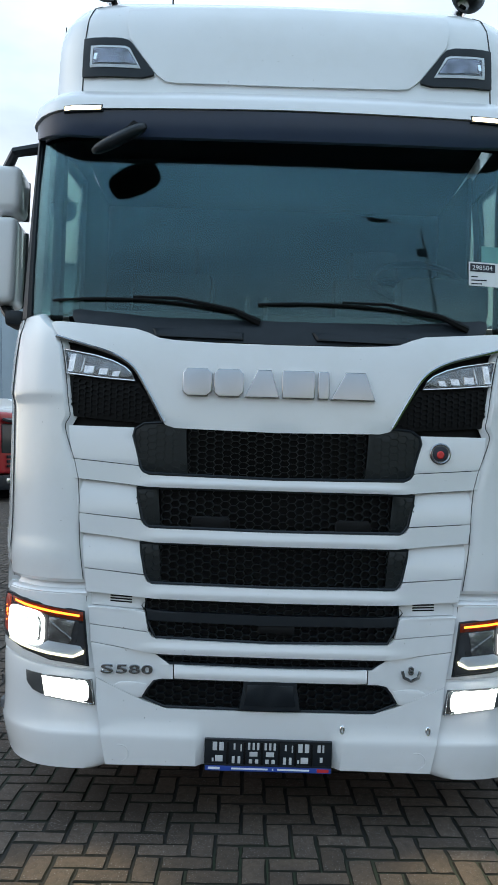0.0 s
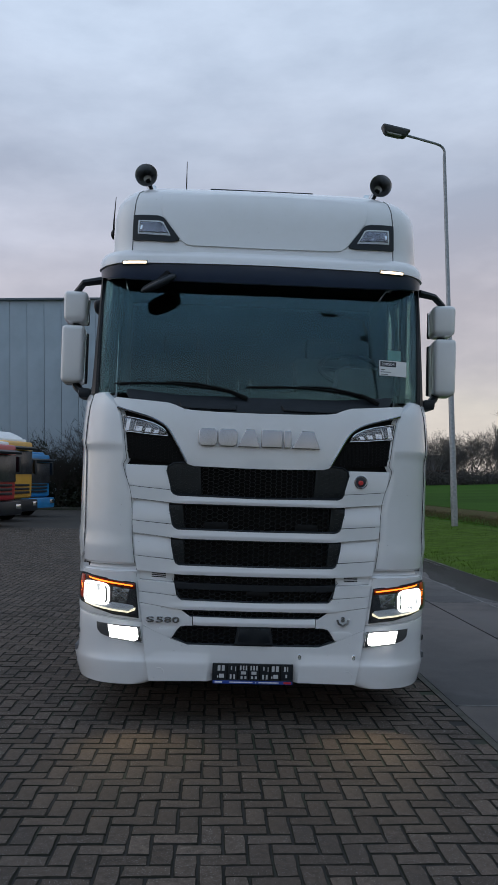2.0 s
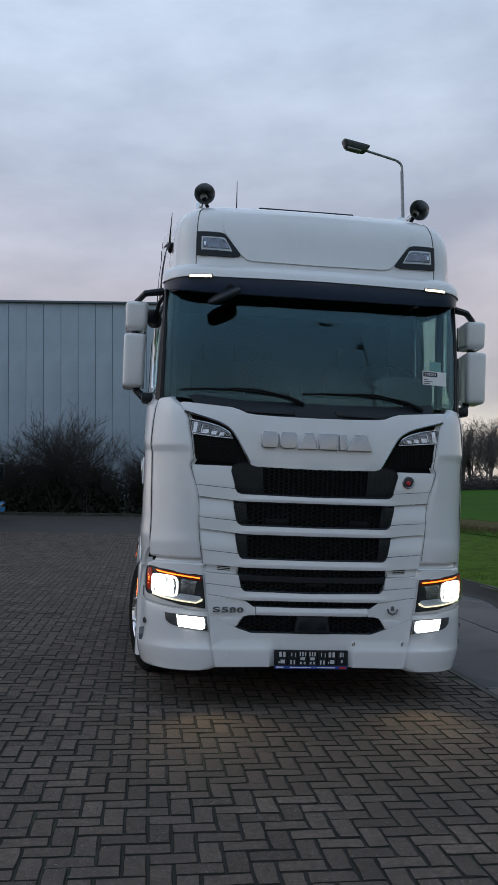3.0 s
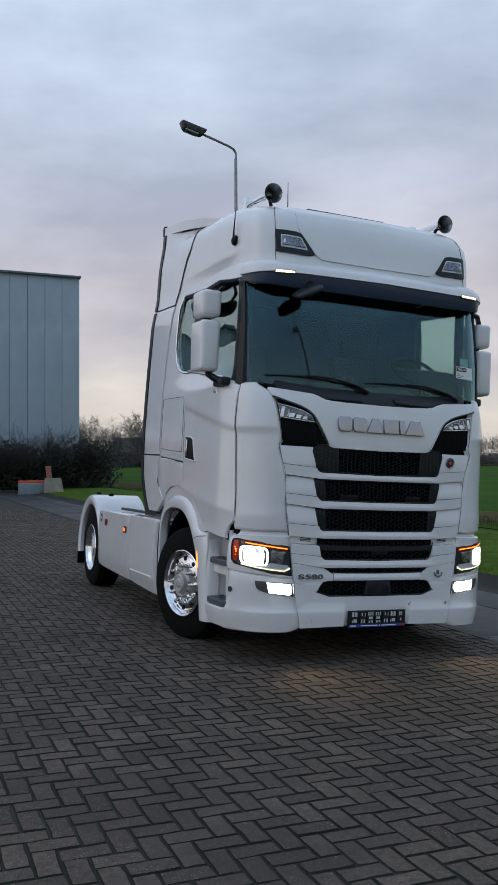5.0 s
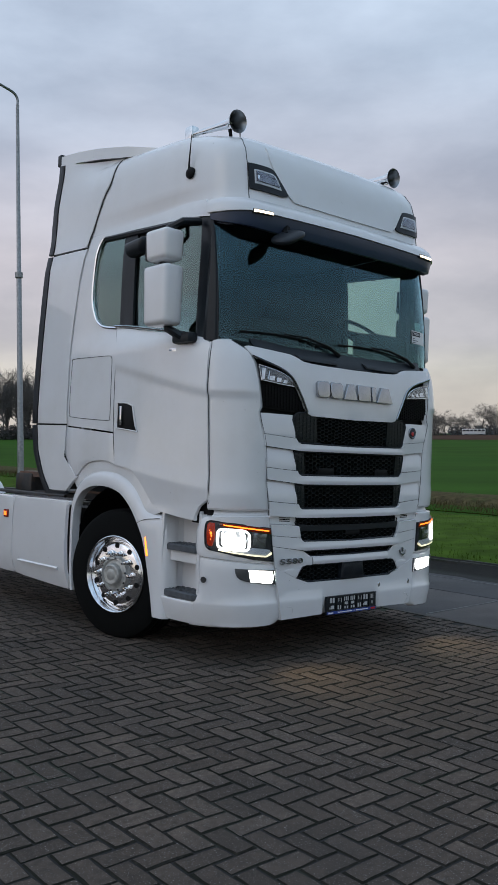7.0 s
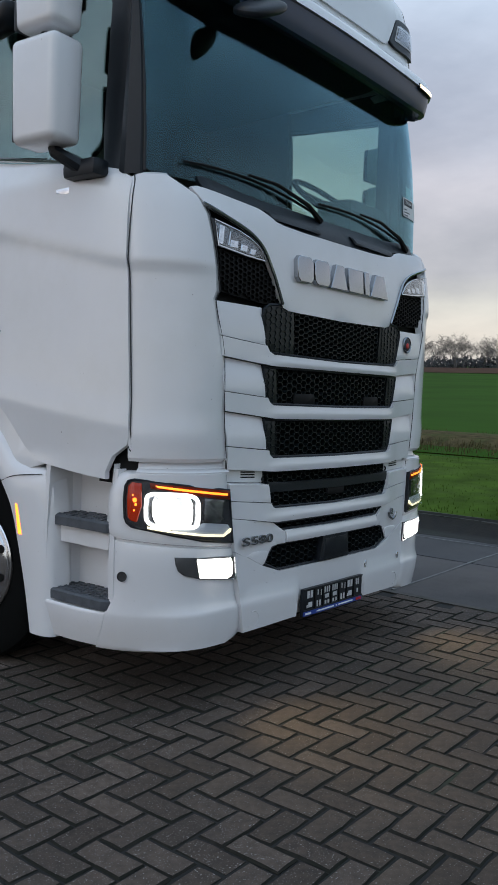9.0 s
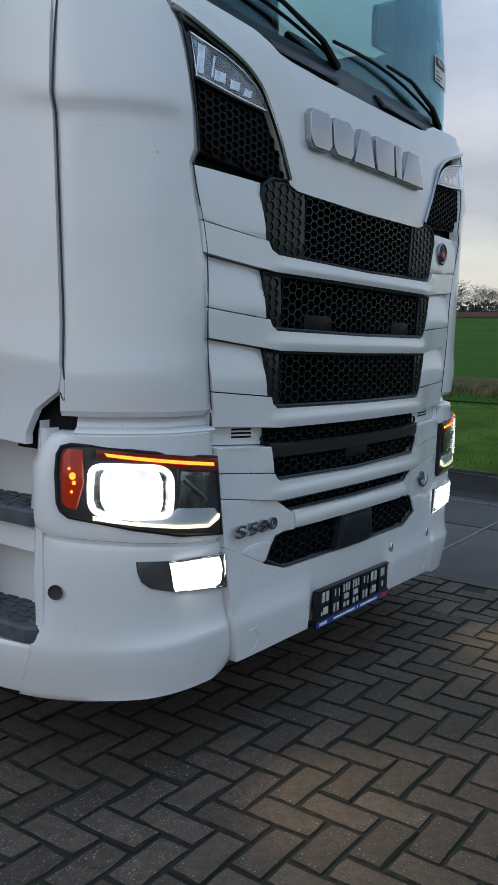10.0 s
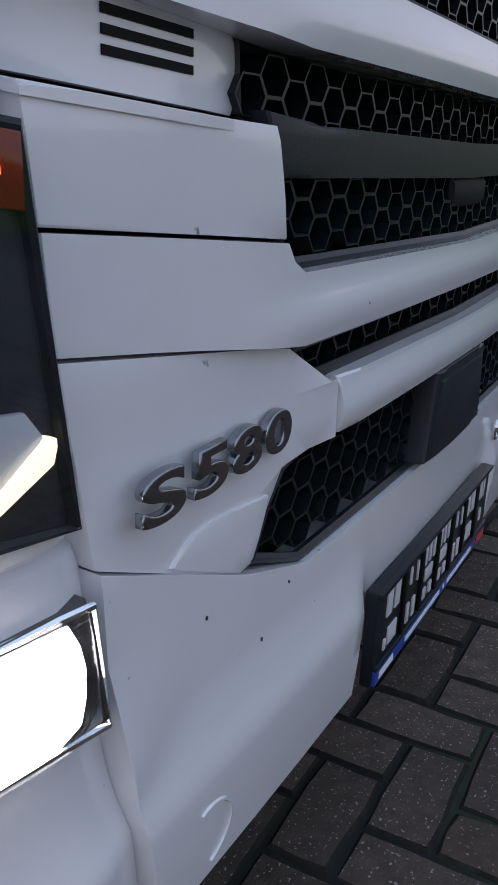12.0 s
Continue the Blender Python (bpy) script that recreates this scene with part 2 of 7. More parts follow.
CABINLIGHT = mat("cabin light trim", (0.06, 0.065, 0.068), 0.8, vary=0.15, scale=5)
PAPER = mat("white label", (0.82, 0.82, 0.82), 0.6, vary=0.03)
# white greyed down for the shade inside the plate holder's holes
OPENING = mat("white paint greyed for shade in the holder", (0.55, 0.55, 0.56), 0.5, vary=0.1)
INK = mat("black ink", (0.02, 0.02, 0.03), 0.6, vary=0.05)
BLUE = mat("blue strip", (0.02, 0.06, 0.32), 0.4, vary=0.05)
REDINK = mat("red enamel", (0.55, 0.03, 0.03), 0.3, vary=0.1)


# mesh helpers
def finish(bm, name, material, parent=None, angle=35, smooth=True):
    bmesh.ops.recalc_face_normals(bm, faces=bm.faces[:])
    me = bpy.data.meshes.new(name)
    bm.to_mesh(me)
    bm.free()
    if smooth:
        me.shade_smooth()
        me.set_sharp_from_angle(angle=radians(angle))
    me.materials.append(material)
    ob = new(name, me)
    if parent:
        ob.parent = parent
    return ob


def part(name, bm, material, parent, label="", angle=35, smooth=True):
    """One mesh object under a thing or under one of its parts."""
    ob = finish(bm, name, material, parent, angle, smooth)
    return tagged(ob, label) if label else ob


def add_box(bm, centre, size, bevel=0.0, turn=None):
    m = Matrix.Translation(centre)
    if turn is not None:
        m = m @ turn
    got = bmesh.ops.create_cube(bm, size=1.0, matrix=m @ Matrix.Diagonal((*size, 1)))["verts"]
    if bevel:
        edges = list({e for v in got for e in v.link_edges})
        bmesh.ops.bevel(bm, geom=edges, offset=bevel, segments=2, affect="EDGES", profile=0.6, clamp_overlap=True)


def box(centre, size, bevel=0.0, turn=None):
    bm = bmesh.new()
    add_box(bm, centre, size, bevel, turn)
    return bm


def add_tube(bm, pts, radius, n=8, closed=False, caps=True):
    """A tube along points; radius is one number or one a point."""
    pts = [Vector(p) for p in pts]
    k = len(pts)
    rad = radius if isinstance(radius, (list, tuple)) else [radius] * k
    rings, up = [], None
    for i, p in enumerate(pts):
        a = pts[(i - 1) % k] if (closed or i > 0) else p
        b = pts[(i + 1) % k] if (closed or i < k - 1) else p
        d = (b - a).normalized()
        if up is None:
            up = d.orthogonal().normalized()
        up = (up - d * up.dot(d)).normalized()
        side = d.cross(up)
        rings.append([bm.verts.new(p + rad[i] * (math.cos(q) * up + math.sin(q) * side)) for q in (2 * math.pi * j / n for j in range(n))])
    for i in range(k if closed else k - 1):
        a, b = rings[i], rings[(i + 1) % k]
        for j in range(n):
            bm.faces.new((a[j], a[(j + 1) % n], b[(j + 1) % n], b[j]))
    if caps and not closed:
        bm.faces.new(rings[0][::-1])
        bm.faces.new(rings[-1])


def tube(pts, radius, n=8, closed=False):
    bm = bmesh.new()
    add_tube(bm, pts, radius, n, closed)
    return bm


def add_lathe(bm, profile, axis_m, n=32, closed=False):
    """Turns (along, radius) pairs round the x axis of axis_m."""
    rings = []
    for a, r in profile:
        if r < 1e-5:
            rings.append([bm.verts.new(axis_m @ Vector((a, 0, 0)))])
        else:
            rings.append([bm.verts.new(axis_m @ Vector((a, r * math.cos(q), r * math.sin(q)))) for q in (2 * math.pi * j / n for j in range(n))])
    pairs = list(zip(rings, rings[1:]))
    if closed:
        pairs.append((rings[-1], rings[0]))
    for a, b in pairs:
        for j in range(n):
            k = (j + 1) % n
            quad = [a[j % len(a)], a[k % len(a)], b[k % len(b)], b[j % len(b)]]
            face = []
            for v in quad:
                if v not in face:
                    face.append(v)
            if len(face) > 2:
                bm.faces.new(face)


def lathe(profile, axis_m=Matrix(), n=32, closed=False):
    bm = bmesh.new()
    add_lathe(bm, profile, axis_m, n, closed)
    return bm


def add_panel(bm, poly, mp, th=0.02, du=0.1, dv=0.2, bev=0.004, seg=1, lift=0.0):
    """A sheet with the outline poly in (u, v), th thick, bent by mp(u, v, d) where d stands off the surface."""
    b = bmesh.new()
    b.faces.new([b.verts.new((u, v, 0)) for u, v in poly])
    us, vs = [p[0] for p in poly], [p[1] for p in poly]
    for axis, lo, hi, step in ((0, min(us), max(us), du), (1, min(vs), max(vs), dv)):
        count = int((hi - lo) / step) + 1
        for i in range(1, count):
            at = lo + (hi - lo) * i / count
            co, no = ((at, 0, 0), (1, 0, 0)) if axis == 0 else ((0, at, 0), (0, 1, 0))
            bmesh.ops.bisect_plane(b, geom=b.verts[:] + b.edges[:] + b.faces[:], plane_co=co, plane_no=no, dist=1e-5)
    old = b.faces[:]
    got = bmesh.ops.extrude_face_region(b, geom=old)
    top = [v for v in got["geom"] if isinstance(v, bmesh.types.BMVert)]
    for v in top:
        v.co.z = th
    tops = set(top)
    if bev:
        rim = [e for e in b.edges if e.verts[0] in tops and e.verts[1] in tops and any(any(w not in tops for w in f.verts) for f in e.link_faces)]
        bmesh.ops.bevel(b, geom=rim, offset=bev, segments=seg, affect="EDGES", profile=0.6, clamp_overlap=True)
    for v in b.verts:
        v.co = mp(v.co.x, v.co.y, v.co.z - th + lift)
    b.verts.index_update()
    made = [bm.verts.new(v.co) for v in b.verts]
    for f in b.faces:
        try:
            bm.faces.new([made[v.index] for v in f.verts])
        except ValueError:
            pass
    b.free()


def panel(poly, mp, **kw):
    bm = bmesh.new()
    add_panel(bm, poly, mp, **kw)
    return bm


def add_grid(bm, rows, closed_v=False):
    vs = [[bm.verts.new(p) for p in row] for row in rows]
    for a, b in zip(vs, vs[1:]):
        m = len(a)
        for j in range(m if closed_v else m - 1):
            k = (j + 1) % m
            bm.faces.new((a[j], a[k], b[k], b[j]))
    return vs


def thicken(bm, vec_fn):
    """Gives an open sheet a second skin, set back by vec_fn(co)."""
    got = bmesh.ops.extrude_face_region(bm, geom=bm.faces[:])
    for v in got["geom"]:
        if isinstance(v, bmesh.types.BMVert):
            v.co += vec_fn(v.co)


def text_mesh(name, body, size, depth, material, parent, m, bevel=0.0, spacing=1.0, width=None):
    cu = bpy.data.curves.new(name, "FONT")
    cu.body, cu.size, cu.extrude, cu.bevel_depth, cu.space_character = body, size, depth, bevel, spacing
    cu.align_x, cu.align_y = "CENTER", "CENTER"
    tmp = bpy.data.objects.new(name, cu)
    scene.collection.objects.link(tmp)
    me = bpy.data.meshes.new_from_object(tmp.evaluated_get(bpy.context.evaluated_depsgraph_get()))
    bpy.data.objects.remove(tmp)
    if width:
        xs = [v.co.x for v in me.vertices]
        k = width / (max(xs) - min(xs))
        for v in me.vertices:
            v.co.x *= k
    me.materials.clear()
    me.materials.append(material)
    ob = new(name, me)
    ob.parent, ob.matrix_basis = parent, m
    return ob


def thing(name, label, category, m=None, group="", kind=""):
    ob = new(name)
    if m is not None:
        ob.matrix_basis = m
    return tagged(ob, label, category, group, kind)


def interp(table, z):
    if z <= table[0][0]:
        return table[0][1:]
    for a, b in zip(table, table[1:]):
        if z <= b[0]:
            k = (z - a[0]) / (b[0] - a[0])
            return tuple(p + k * (q - p) for p, q in zip(a[1:], b[1:]))
    return table[-1][1:]


# the tractor unit, built square and then set on the sloping yard
PROF = [(0.20, 0.062, 1.213, 0.36, 0.45), (0.27, 0.038, 1.232, 0.36, 0.45), (0.33, 0.020, 1.246, 0.36, 0.45), (0.38, 0.009, 1.254, 0.36, 0.45), (0.43, 0.005, 1.257, 0.36, 0.45), (0.50, 0.004, 1.260, 0.36, 0.45), (0.66, 0.004, 1.262, 0.36, 0.45), (1.00, 0.008, 1.258, 0.36, 0.46),
        (1.06, 0.008, 1.252, 0.35, 0.45), (1.85, 0.000, 1.250, 0.34, 0.44), (2.02, 0.012, 1.248, 0.34, 0.44), (2.12, 0.030, 1.246, 0.34, 0.44), (2.22, 0.070, 1.244, 0.35, 0.45)]
ROOF = [(3.08, 0.115, 1.200, 0.40, 0.52), (3.20, 0.130, 1.195, 0.40, 0.52), (3.24, 0.138, 1.188, 0.40, 0.52), (3.30, 0.150, 1.190, 0.39, 0.51), (3.48, 0.178, 1.186, 0.36, 0.48),
        (3.60, 0.215, 1.174, 0.34, 0.46), (3.68, 0.270, 1.152, 0.34, 0.45), (3.73, 0.335, 1.115, 0.35, 0.45), (3.765, 0.41, 1.055, 0.36, 0.45), (3.792, 0.52, 0.93, 0.34, 0.42), (3.800, 0.70, 0.78, 0.3, 0.4), (3.803, 0.95, 0.50, 0.2, 0.3)]
SIDE = [(2.20, 1.245), (3.05, 1.226), (3.20, 1.198), (3.24, 1.189), (3.30, 1.190), (3.48, 1.188), (3.60, 1.176), (3.68, 1.154), (3.73, 1.117), (3.765, 1.057), (3.792, 0.932)]


def plan(row, s, d):
    """A point on a cab outline, s metres along it from the middle of the nose, d off its surface."""
    y0, w, cx, cy = row
    sg, s = (1 if s >= 0 else -1), abs(s)
    flat, arc = w - cx, 0.5 * math.pi * math.sqrt((cx * cx + cy * cy) / 2)
    if s <= flat:
        x, y, nx, ny = s, 0.0, 0.066 * s, -1.0
    elif s <= flat + arc:
        q = (s - flat) / arc * math.pi / 2
        x, y = flat + cx * math.sin(q), cy * (1 - math.cos(q))
        nx, ny = math.sin(q) / cx + 0.06, -math.cos(q) / cy
    else:
        x, y, nx, ny = w, cy + s - flat - arc, 1.0, 0.0
    k = math.hypot(nx, ny)
    return sg * (x + d * nx / k), y0 + 0.03 * min(1.4, x / 0.9) ** 2 + y + d * ny / k


def nose(s, z, d):
    x, y = plan(interp(PROF, z), s, d)
    return Vector((x, y, z))


def brow_map(s, z, d):
    x, y = plan(interp([(2.95, 0.10, 1.150, 0.24, 0.27), (3.04, 0.068, 1.155, 0.24, 0.27), (3.11, 0.058, 1.160, 0.24, 0.27), (3.17, 0.078, 1.157, 0.24, 0.27), (3.215, 0.13, 1.150, 0.24, 0.30)], z), s, d)
    return Vector((x, y, z))


def screen_map(s, z, d):
    # upright below, leaning back a little more towards the roof
    up = z - 2.2
    x, y = plan((0.126 - 0.014 * up + 0.125 * up * up, 1.215 - 0.015 * (z - 2.2), 0.30, 0.24), s, d)
    return Vector((x, y, z))


def rise(y, z):
    return 0.072 * max(0.0, y - 0.45) * min(1, max(0, (z - 3.1) / 0.5))


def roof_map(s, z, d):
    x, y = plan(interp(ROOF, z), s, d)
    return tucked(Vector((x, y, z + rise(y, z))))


def side_x(y, z):
    if z < 2.2:
        y0, w, cx, cy = interp(PROF, z)
    else:
        w = interp(SIDE, z - rise(y, z) * 0.98)[0]
        k = min(1, (z - 2.2) / 0.07)
        j = min(1, max(0, (z - 2.9) / 0.3))
        y0, cx, cy = 0.07 + 0.10 * k - 0.05 * j, 0.35, 0.45 - 0.03 * j
    t = (y0 + 0.05 + cy - y) / cy
    return w if t <= 0 else w - cx + cx * math.sqrt(max(0.02, 1 - t * t))


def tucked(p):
    """Above the belt line the cab draws in and tapers towards the windscreen. Points slide along a camera sightline to
    fit the view.
    """
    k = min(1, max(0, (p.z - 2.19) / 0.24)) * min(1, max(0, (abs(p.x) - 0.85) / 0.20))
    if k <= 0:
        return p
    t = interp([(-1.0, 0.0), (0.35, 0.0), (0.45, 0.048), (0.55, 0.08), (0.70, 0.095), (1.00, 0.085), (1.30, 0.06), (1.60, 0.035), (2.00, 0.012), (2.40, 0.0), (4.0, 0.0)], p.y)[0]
    # the right side is drawn in less, to fit its outline in view
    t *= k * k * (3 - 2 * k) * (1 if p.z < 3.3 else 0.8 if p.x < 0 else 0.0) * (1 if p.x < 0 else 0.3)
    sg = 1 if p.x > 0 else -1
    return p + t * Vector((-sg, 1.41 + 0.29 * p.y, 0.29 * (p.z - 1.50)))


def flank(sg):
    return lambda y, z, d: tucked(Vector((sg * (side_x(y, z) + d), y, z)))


def deflected(sg):
    """The side deflectors: flush with the sleeper in front, square at the rear."""
    fm = flank(sg)

    def mp(y, z, d):
        k = min(1, max(0, (y - 1.60) / 0.75))
        k = 0.35 * k + 0.65 * k * k
        a = fm(y, z, d)
        a.x = sg * max(1.06 + d, abs(a.x))
        return a.lerp(Vector((sg * (max(1.165, side_x(y, z)) + d), y, z)), k)
    return mp


def creased(fm):
    """The door's swage line, which falls towards the nose."""
    def mp(y, z, d):
        t = 1.858 + 0.22 * (y - 0.275) - z
        low = 1.165 + 0.128 * (y - 0.24) - z
        a = interp([(-0.9, 0.0), (-0.36, 0.003), (-0.012, 0.012), (0.0, 0.012), (0.045, 0.001), (0.08, 0.0), (2.0, 0.0)], t)[0]
        b = interp([(-2.0, 0.0), (-0.12, 0.0), (-0.02, 0.006), (0.0, 0.0065), (0.04, 0.001), (0.20, -0.014)], low)[0]
        return fm(y, z, d + a + b)
    return mp


def mirrored(half):
    """A symmetrical outline from its half with x >= 0, listed from top middle to bottom middle."""
    return half + [(-x, z) for x, z in reversed(half) if x > 1e-6]


def smooth_path(pts, n=6):
    out = []
    for i in range(len(pts) - 1):
        p0, p1, p2, p3 = (Vector(pts[max(0, i - 1)]), Vector(pts[i]), Vector(pts[i + 1]), Vector(pts[min(len(pts) - 1, i + 2)]))
        for j in range(n):
            t = j / n
            out.append(0.5 * (2 * p1 + (p2 - p0) * t + (2 * p0 - 5 * p1 + 4 * p2 - p3) * t * t + (3 * p1 - p0 - 3 * p2 + p3) * t ** 3))
    out.append(Vector(pts[-1]))
    return out


def seam(parent, pts, mp, r=0.004, n=5):
    bm = bmesh.new()
    add_tube(bm, [mp(p.x, p.y, -0.001) for p in smooth_path([(*p, 0) for p in pts], n)], r, 5)
    return part("seam", bm, SEAM, parent)


def inside(poly, u, v):
    hit = False
    for (x1, y1), (x2, y2) in zip(poly, poly[1:] + poly[:1]):
        if (y1 > v) != (y2 > v) and u < (x2 - x1) * (v - y1) / (y2 - y1) + x1:
            hit = not hit
    return hit


def add_comb(bm, poly, mp, a=0.0235, b=0.0125, h=0.0165, wall=0.80, depth=0.03, lift=0.0):
    """Honeycomb: hexagonal rims with real depth, wherever a cell's middle lies in poly."""
    us, vs = [p[0] for p in poly], [p[1] for p in poly]
    sx = a + b
    for i in range(int(min(us) / sx) - 1, int(max(us) / sx) + 2):
        for j in range(int(min(vs) / (2 * h)) - 1, int(max(vs) / (2 * h)) + 2):
            cu, cv = i * sx, 2 * h * (j + 0.5 * (i % 2))
            if not inside(poly, cu, cv):
                continue
            hexa = [(a, 0), (b, h), (-b, h), (-a, 0), (-b, -h), (b, -h)]
            o = [bm.verts.new(mp(cu + x, cv + z, lift)) for x, z in hexa]
            f = [bm.verts.new(mp(cu + x * wall, cv + z * wall, lift)) for x, z in hexa]
            k = [bm.verts.new(mp(cu + x * wall * 0.96, cv + z * wall * 0.96, lift - depth)) for x, z in hexa]
            for n in range(6):
                m = (n + 1) % 6
                bm.faces.new((o[n], o[m], f[m], f[n]))
                bm.faces.new((f[n], f[m], k[m], k[n]))


def inset(poly, k, cz=None):
    cu = sum(p[0] for p in poly) / len(poly)
    cv = sum(p[1] for p in poly) / len(poly)
    w = max(p[0] for p in poly) - min(p[0] for p in poly)
    h = max(p[1] for p in poly) - min(p[1] for p in poly)
    return [(cu + (u - cu) * (1 - 2 * k / w), cv + (v - cv) * (1 - 2 * k / h)) for u, v in poly]


truck = thing("truck", "white high-roof tractor unit with lamps lit, parked on brick paving", "truck", TRUCK.copy())

GRILLES = [
    mirrored([(0, 1.712), (0.44, 1.716), (0.50, 1.735), (0.575, 1.729), (0.612, 1.705), (0.620, 1.675), (0.592, 1.575), (0.580, 1.530), (0.555, 1.517), (0, 1.506)]),
    mirrored([(0, 1.452), (0.500, 1.452), (0.597, 1.450), (0.590, 1.405), (0.570, 1.318), (0.545, 1.288), (0, 1.282)]),
    mirrored([(0, 1.214), (0.500, 1.216), (0.576, 1.217), (0.569, 1.17), (0.551, 1.082), (0.528, 1.048), (0, 1.043)]),
    mirrored([(0, 0.972), (0.545, 0.980), (0.540, 0.93), (0.529, 0.873), (0.498, 0.816), (0, 0.807)]),
    mirrored([(0, 0.742), (0.486, 0.742), (0.435, 0.708), (0, 0.704)]),
    mirrored([(0, 0.642), (0.455, 0.641), (0.492, 0.632), (0.516, 0.605), (0.540, 0.560), (0.450, 0.523), (0, 0.521)]),
]


def front_of_truck():
    # dark carrier behind the seams
    bm = bmesh.new()
    rows = [[nose((1.02 if z > 2.12 else 1.42 if z > 0.93 else 1.18) * (i - 28) / 28, z, -0.055) for i in range(57)] for z in (0.30, 0.45, 0.66, 0.85, 0.92, 0.94, 1.0, 1.06, 1.1, 1.25, 1.4, 1.55, 1.7, 1.85, 1.95, 2.02, 2.08, 2.15)]
    add_grid(bm, rows)
    thicken(bm, lambda c: Vector((0, 0.02, 0)))
    part("carrier", bm, BLACK, truck)
    # front flap with the letters
    half = [(0, 2.084), (0.30, 2.087), (0.46, 2.094), (0.52, 2.102), (0.575, 2.125), (0.63, 2.142), (1.0, 2.172), (1.03, 2.165), (1.0, 2.125), (0.966, 2.094), (0.85, 2.066), (0.735, 2.034), (0.665, 2.000),
            (0.618, 1.955), (0.567, 1.870), (0.496, 1.740), (0.482, 1.724), (0.44, 1.712), (0, 1.704)]
    hood = part("hood", panel(mirrored(half), nose, th=0.022, du=0.08, dv=0.09, bev=0.008, seg=2), WHITE, truck, "white front flap")
    for sg in (-1, 1):
        edge = [(sg * x, z) for x, z in [(0.986, 2.100), (0.85, 2.064), (0.735, 2.030), (0.662, 1.994), (0.614, 1.950), (0.562, 1.866), (0.491, 1.738)]]
        part("trim", tube([nose(p.x, p.y, 0.004) for p in smooth_path([(*p, 0) for p in edge], 5)], 0.008, 6), SATIN, hood, "satin silver edge trim")
        # slim lamp and dark mesh beside the flap
        lampp = [(sg * x, z) for x, z in [(0.934, 2.040), (0.912, 1.938), (0.75, 1.921), (0.622, 1.913), (0.640, 1.945), (0.665, 1.968), (0.72, 1.994), (0.79, 2.014)]]
        lamp = part("front_lamp", panel(inset(lampp, -0.006), nose, th=0.03, du=0.05, dv=0.05, lift=-0.004), SMOKE, truck, "slim clear upper lamp")
        part("reflector", panel(inset(lampp, 0.009), nose, th=0.006, du=0.05, dv=0.05, lift=0.003, bev=0.002), LAMPGLASS, lamp)
        for u0, u1, z0, z1, lean in ((0.888, 0.916, 1.944, 2.022, 0.012), (0.800, 0.846, 1.940, 1.972, 0.006), (0.742, 0.782, 1.934, 1.962, 0.008), (0.690, 0.724, 1.928, 1.952, 0.010), (0.850, 0.858, 1.945, 2.006, 0.014)):
            part("facet", panel([(sg * u0, z0), (sg * u1, z0), (sg * (u1 - lean), z1), (sg * (u0 - lean), z1)], nose, th=0.005, lift=0.008, bev=0.002), REFLECTOR, lamp, "bright reflector facet")
        part("lens", panel(inset(lampp, 0.002), nose, th=0.002, du=0.06, dv=0.06, lift=0.010, bev=0), LENS, lamp, "clear lens")
        part("bezel", tube([nose(u, v, 0.006) for u, v in inset(lampp, -0.002)], 0.004, 6, closed=True), CHROME, lamp)
        dark = [(sg * x, z) for x, z in [(0.914, 1.930), (0.888, 1.752), (0.60, 1.730), (0.500, 1.738), (0.545, 1.815), (0.608, 1.906)]]
        mesh = part("side_mesh", panel(dark, nose, th=0.02, du=0.06, dv=0.06, lift=-0.018, bev=0), BLACK, truck, "black hexagon mesh inlet")
        bm = bmesh.new()
        add_comb(bm, inset(dark, 0.012), nose, 0.0175, 0.010, 0.011, 0.8, 0.015, -0.008)
        part("mesh", bm, BLACK, mesh)
        # white corner panel that turns into the side
        front = [(2.205, 1.115), (2.17, 1.06), (2.13, 0.995), (2.06, 0.950), (1.935, 0.921), (1.80, 0.901), (1.752, 0.894), (1.715, 0.914), (1.66, 0.902), (1.489, 0.850), (1.227, 0.836), (1.04, 0.812)]
        bm = bmesh.new()
        rows = []
        zs = [2.215, 2.205, 2.19, 2.17, 2.15, 2.13, 2.095, 2.06, 2.0, 1.935, 1.87, 1.85, 1.835, 1.815, 1.80, 1.775, 1.752, 1.735, 1.715, 1.66, 1.58, 1.489, 1.36, 1.26, 1.227, 1.20, 1.165, 1.13, 1.10, 1.075, 1.05, 1.035]
        for z in zs:
            s0 = interp(sorted(front), z)[0] - 0.003
            s1 = 1.287 + interp([(1.10, 0.0), (1.75, 0.014), (2.10, 0.030), (2.22, 0.030)], z)[0]
            if z > 2.14:
                s1 -= 0.10 * ((z - 2.14) / 0.075) ** 2
            swell = interp([(1.03, 0.0), (1.06, 0.002), (1.13, 0.008), (1.165, 0.0075), (1.22, 0.002), (1.36, 0.0), (1.72, 0.0), (1.80, 0.001), (1.815, 0.003), (1.850, 0.0115), (1.87, 0.012), (2.0, 0.007), (2.22, 0.003)], z)[0]
            row = []
            for i in range(15):
                k = i / 14
                lip = 0.012 * (1 - min(1, k / 0.04)) + 0.005 * (1 - min(1, (1 - k) / 0.04))
                row.append(nose(sg * (s0 + k * (s1 - s0)), z, swell * min(1, max(0, k * 3)) - lip - (0.012 if z in (2.215, 1.035) else 0)))
            rows.append(row)
        add_grid(bm, rows)
        thicken(bm, lambda c: Vector((-0.02 * (1 if c.x > 0 else -1), 0.02, 0)))
        part("corner_panel", bm, WHITE, truck, angle=28)
        seam(truck, [(sg * (interp(sorted(front), z)[0] + 0.0035), z) for z in (2.10, 2.06, 1.935, 1.80, 1.752, 1.715, 1.66, 1.489, 1.227, 1.05)], nose, 0.0020, 3)

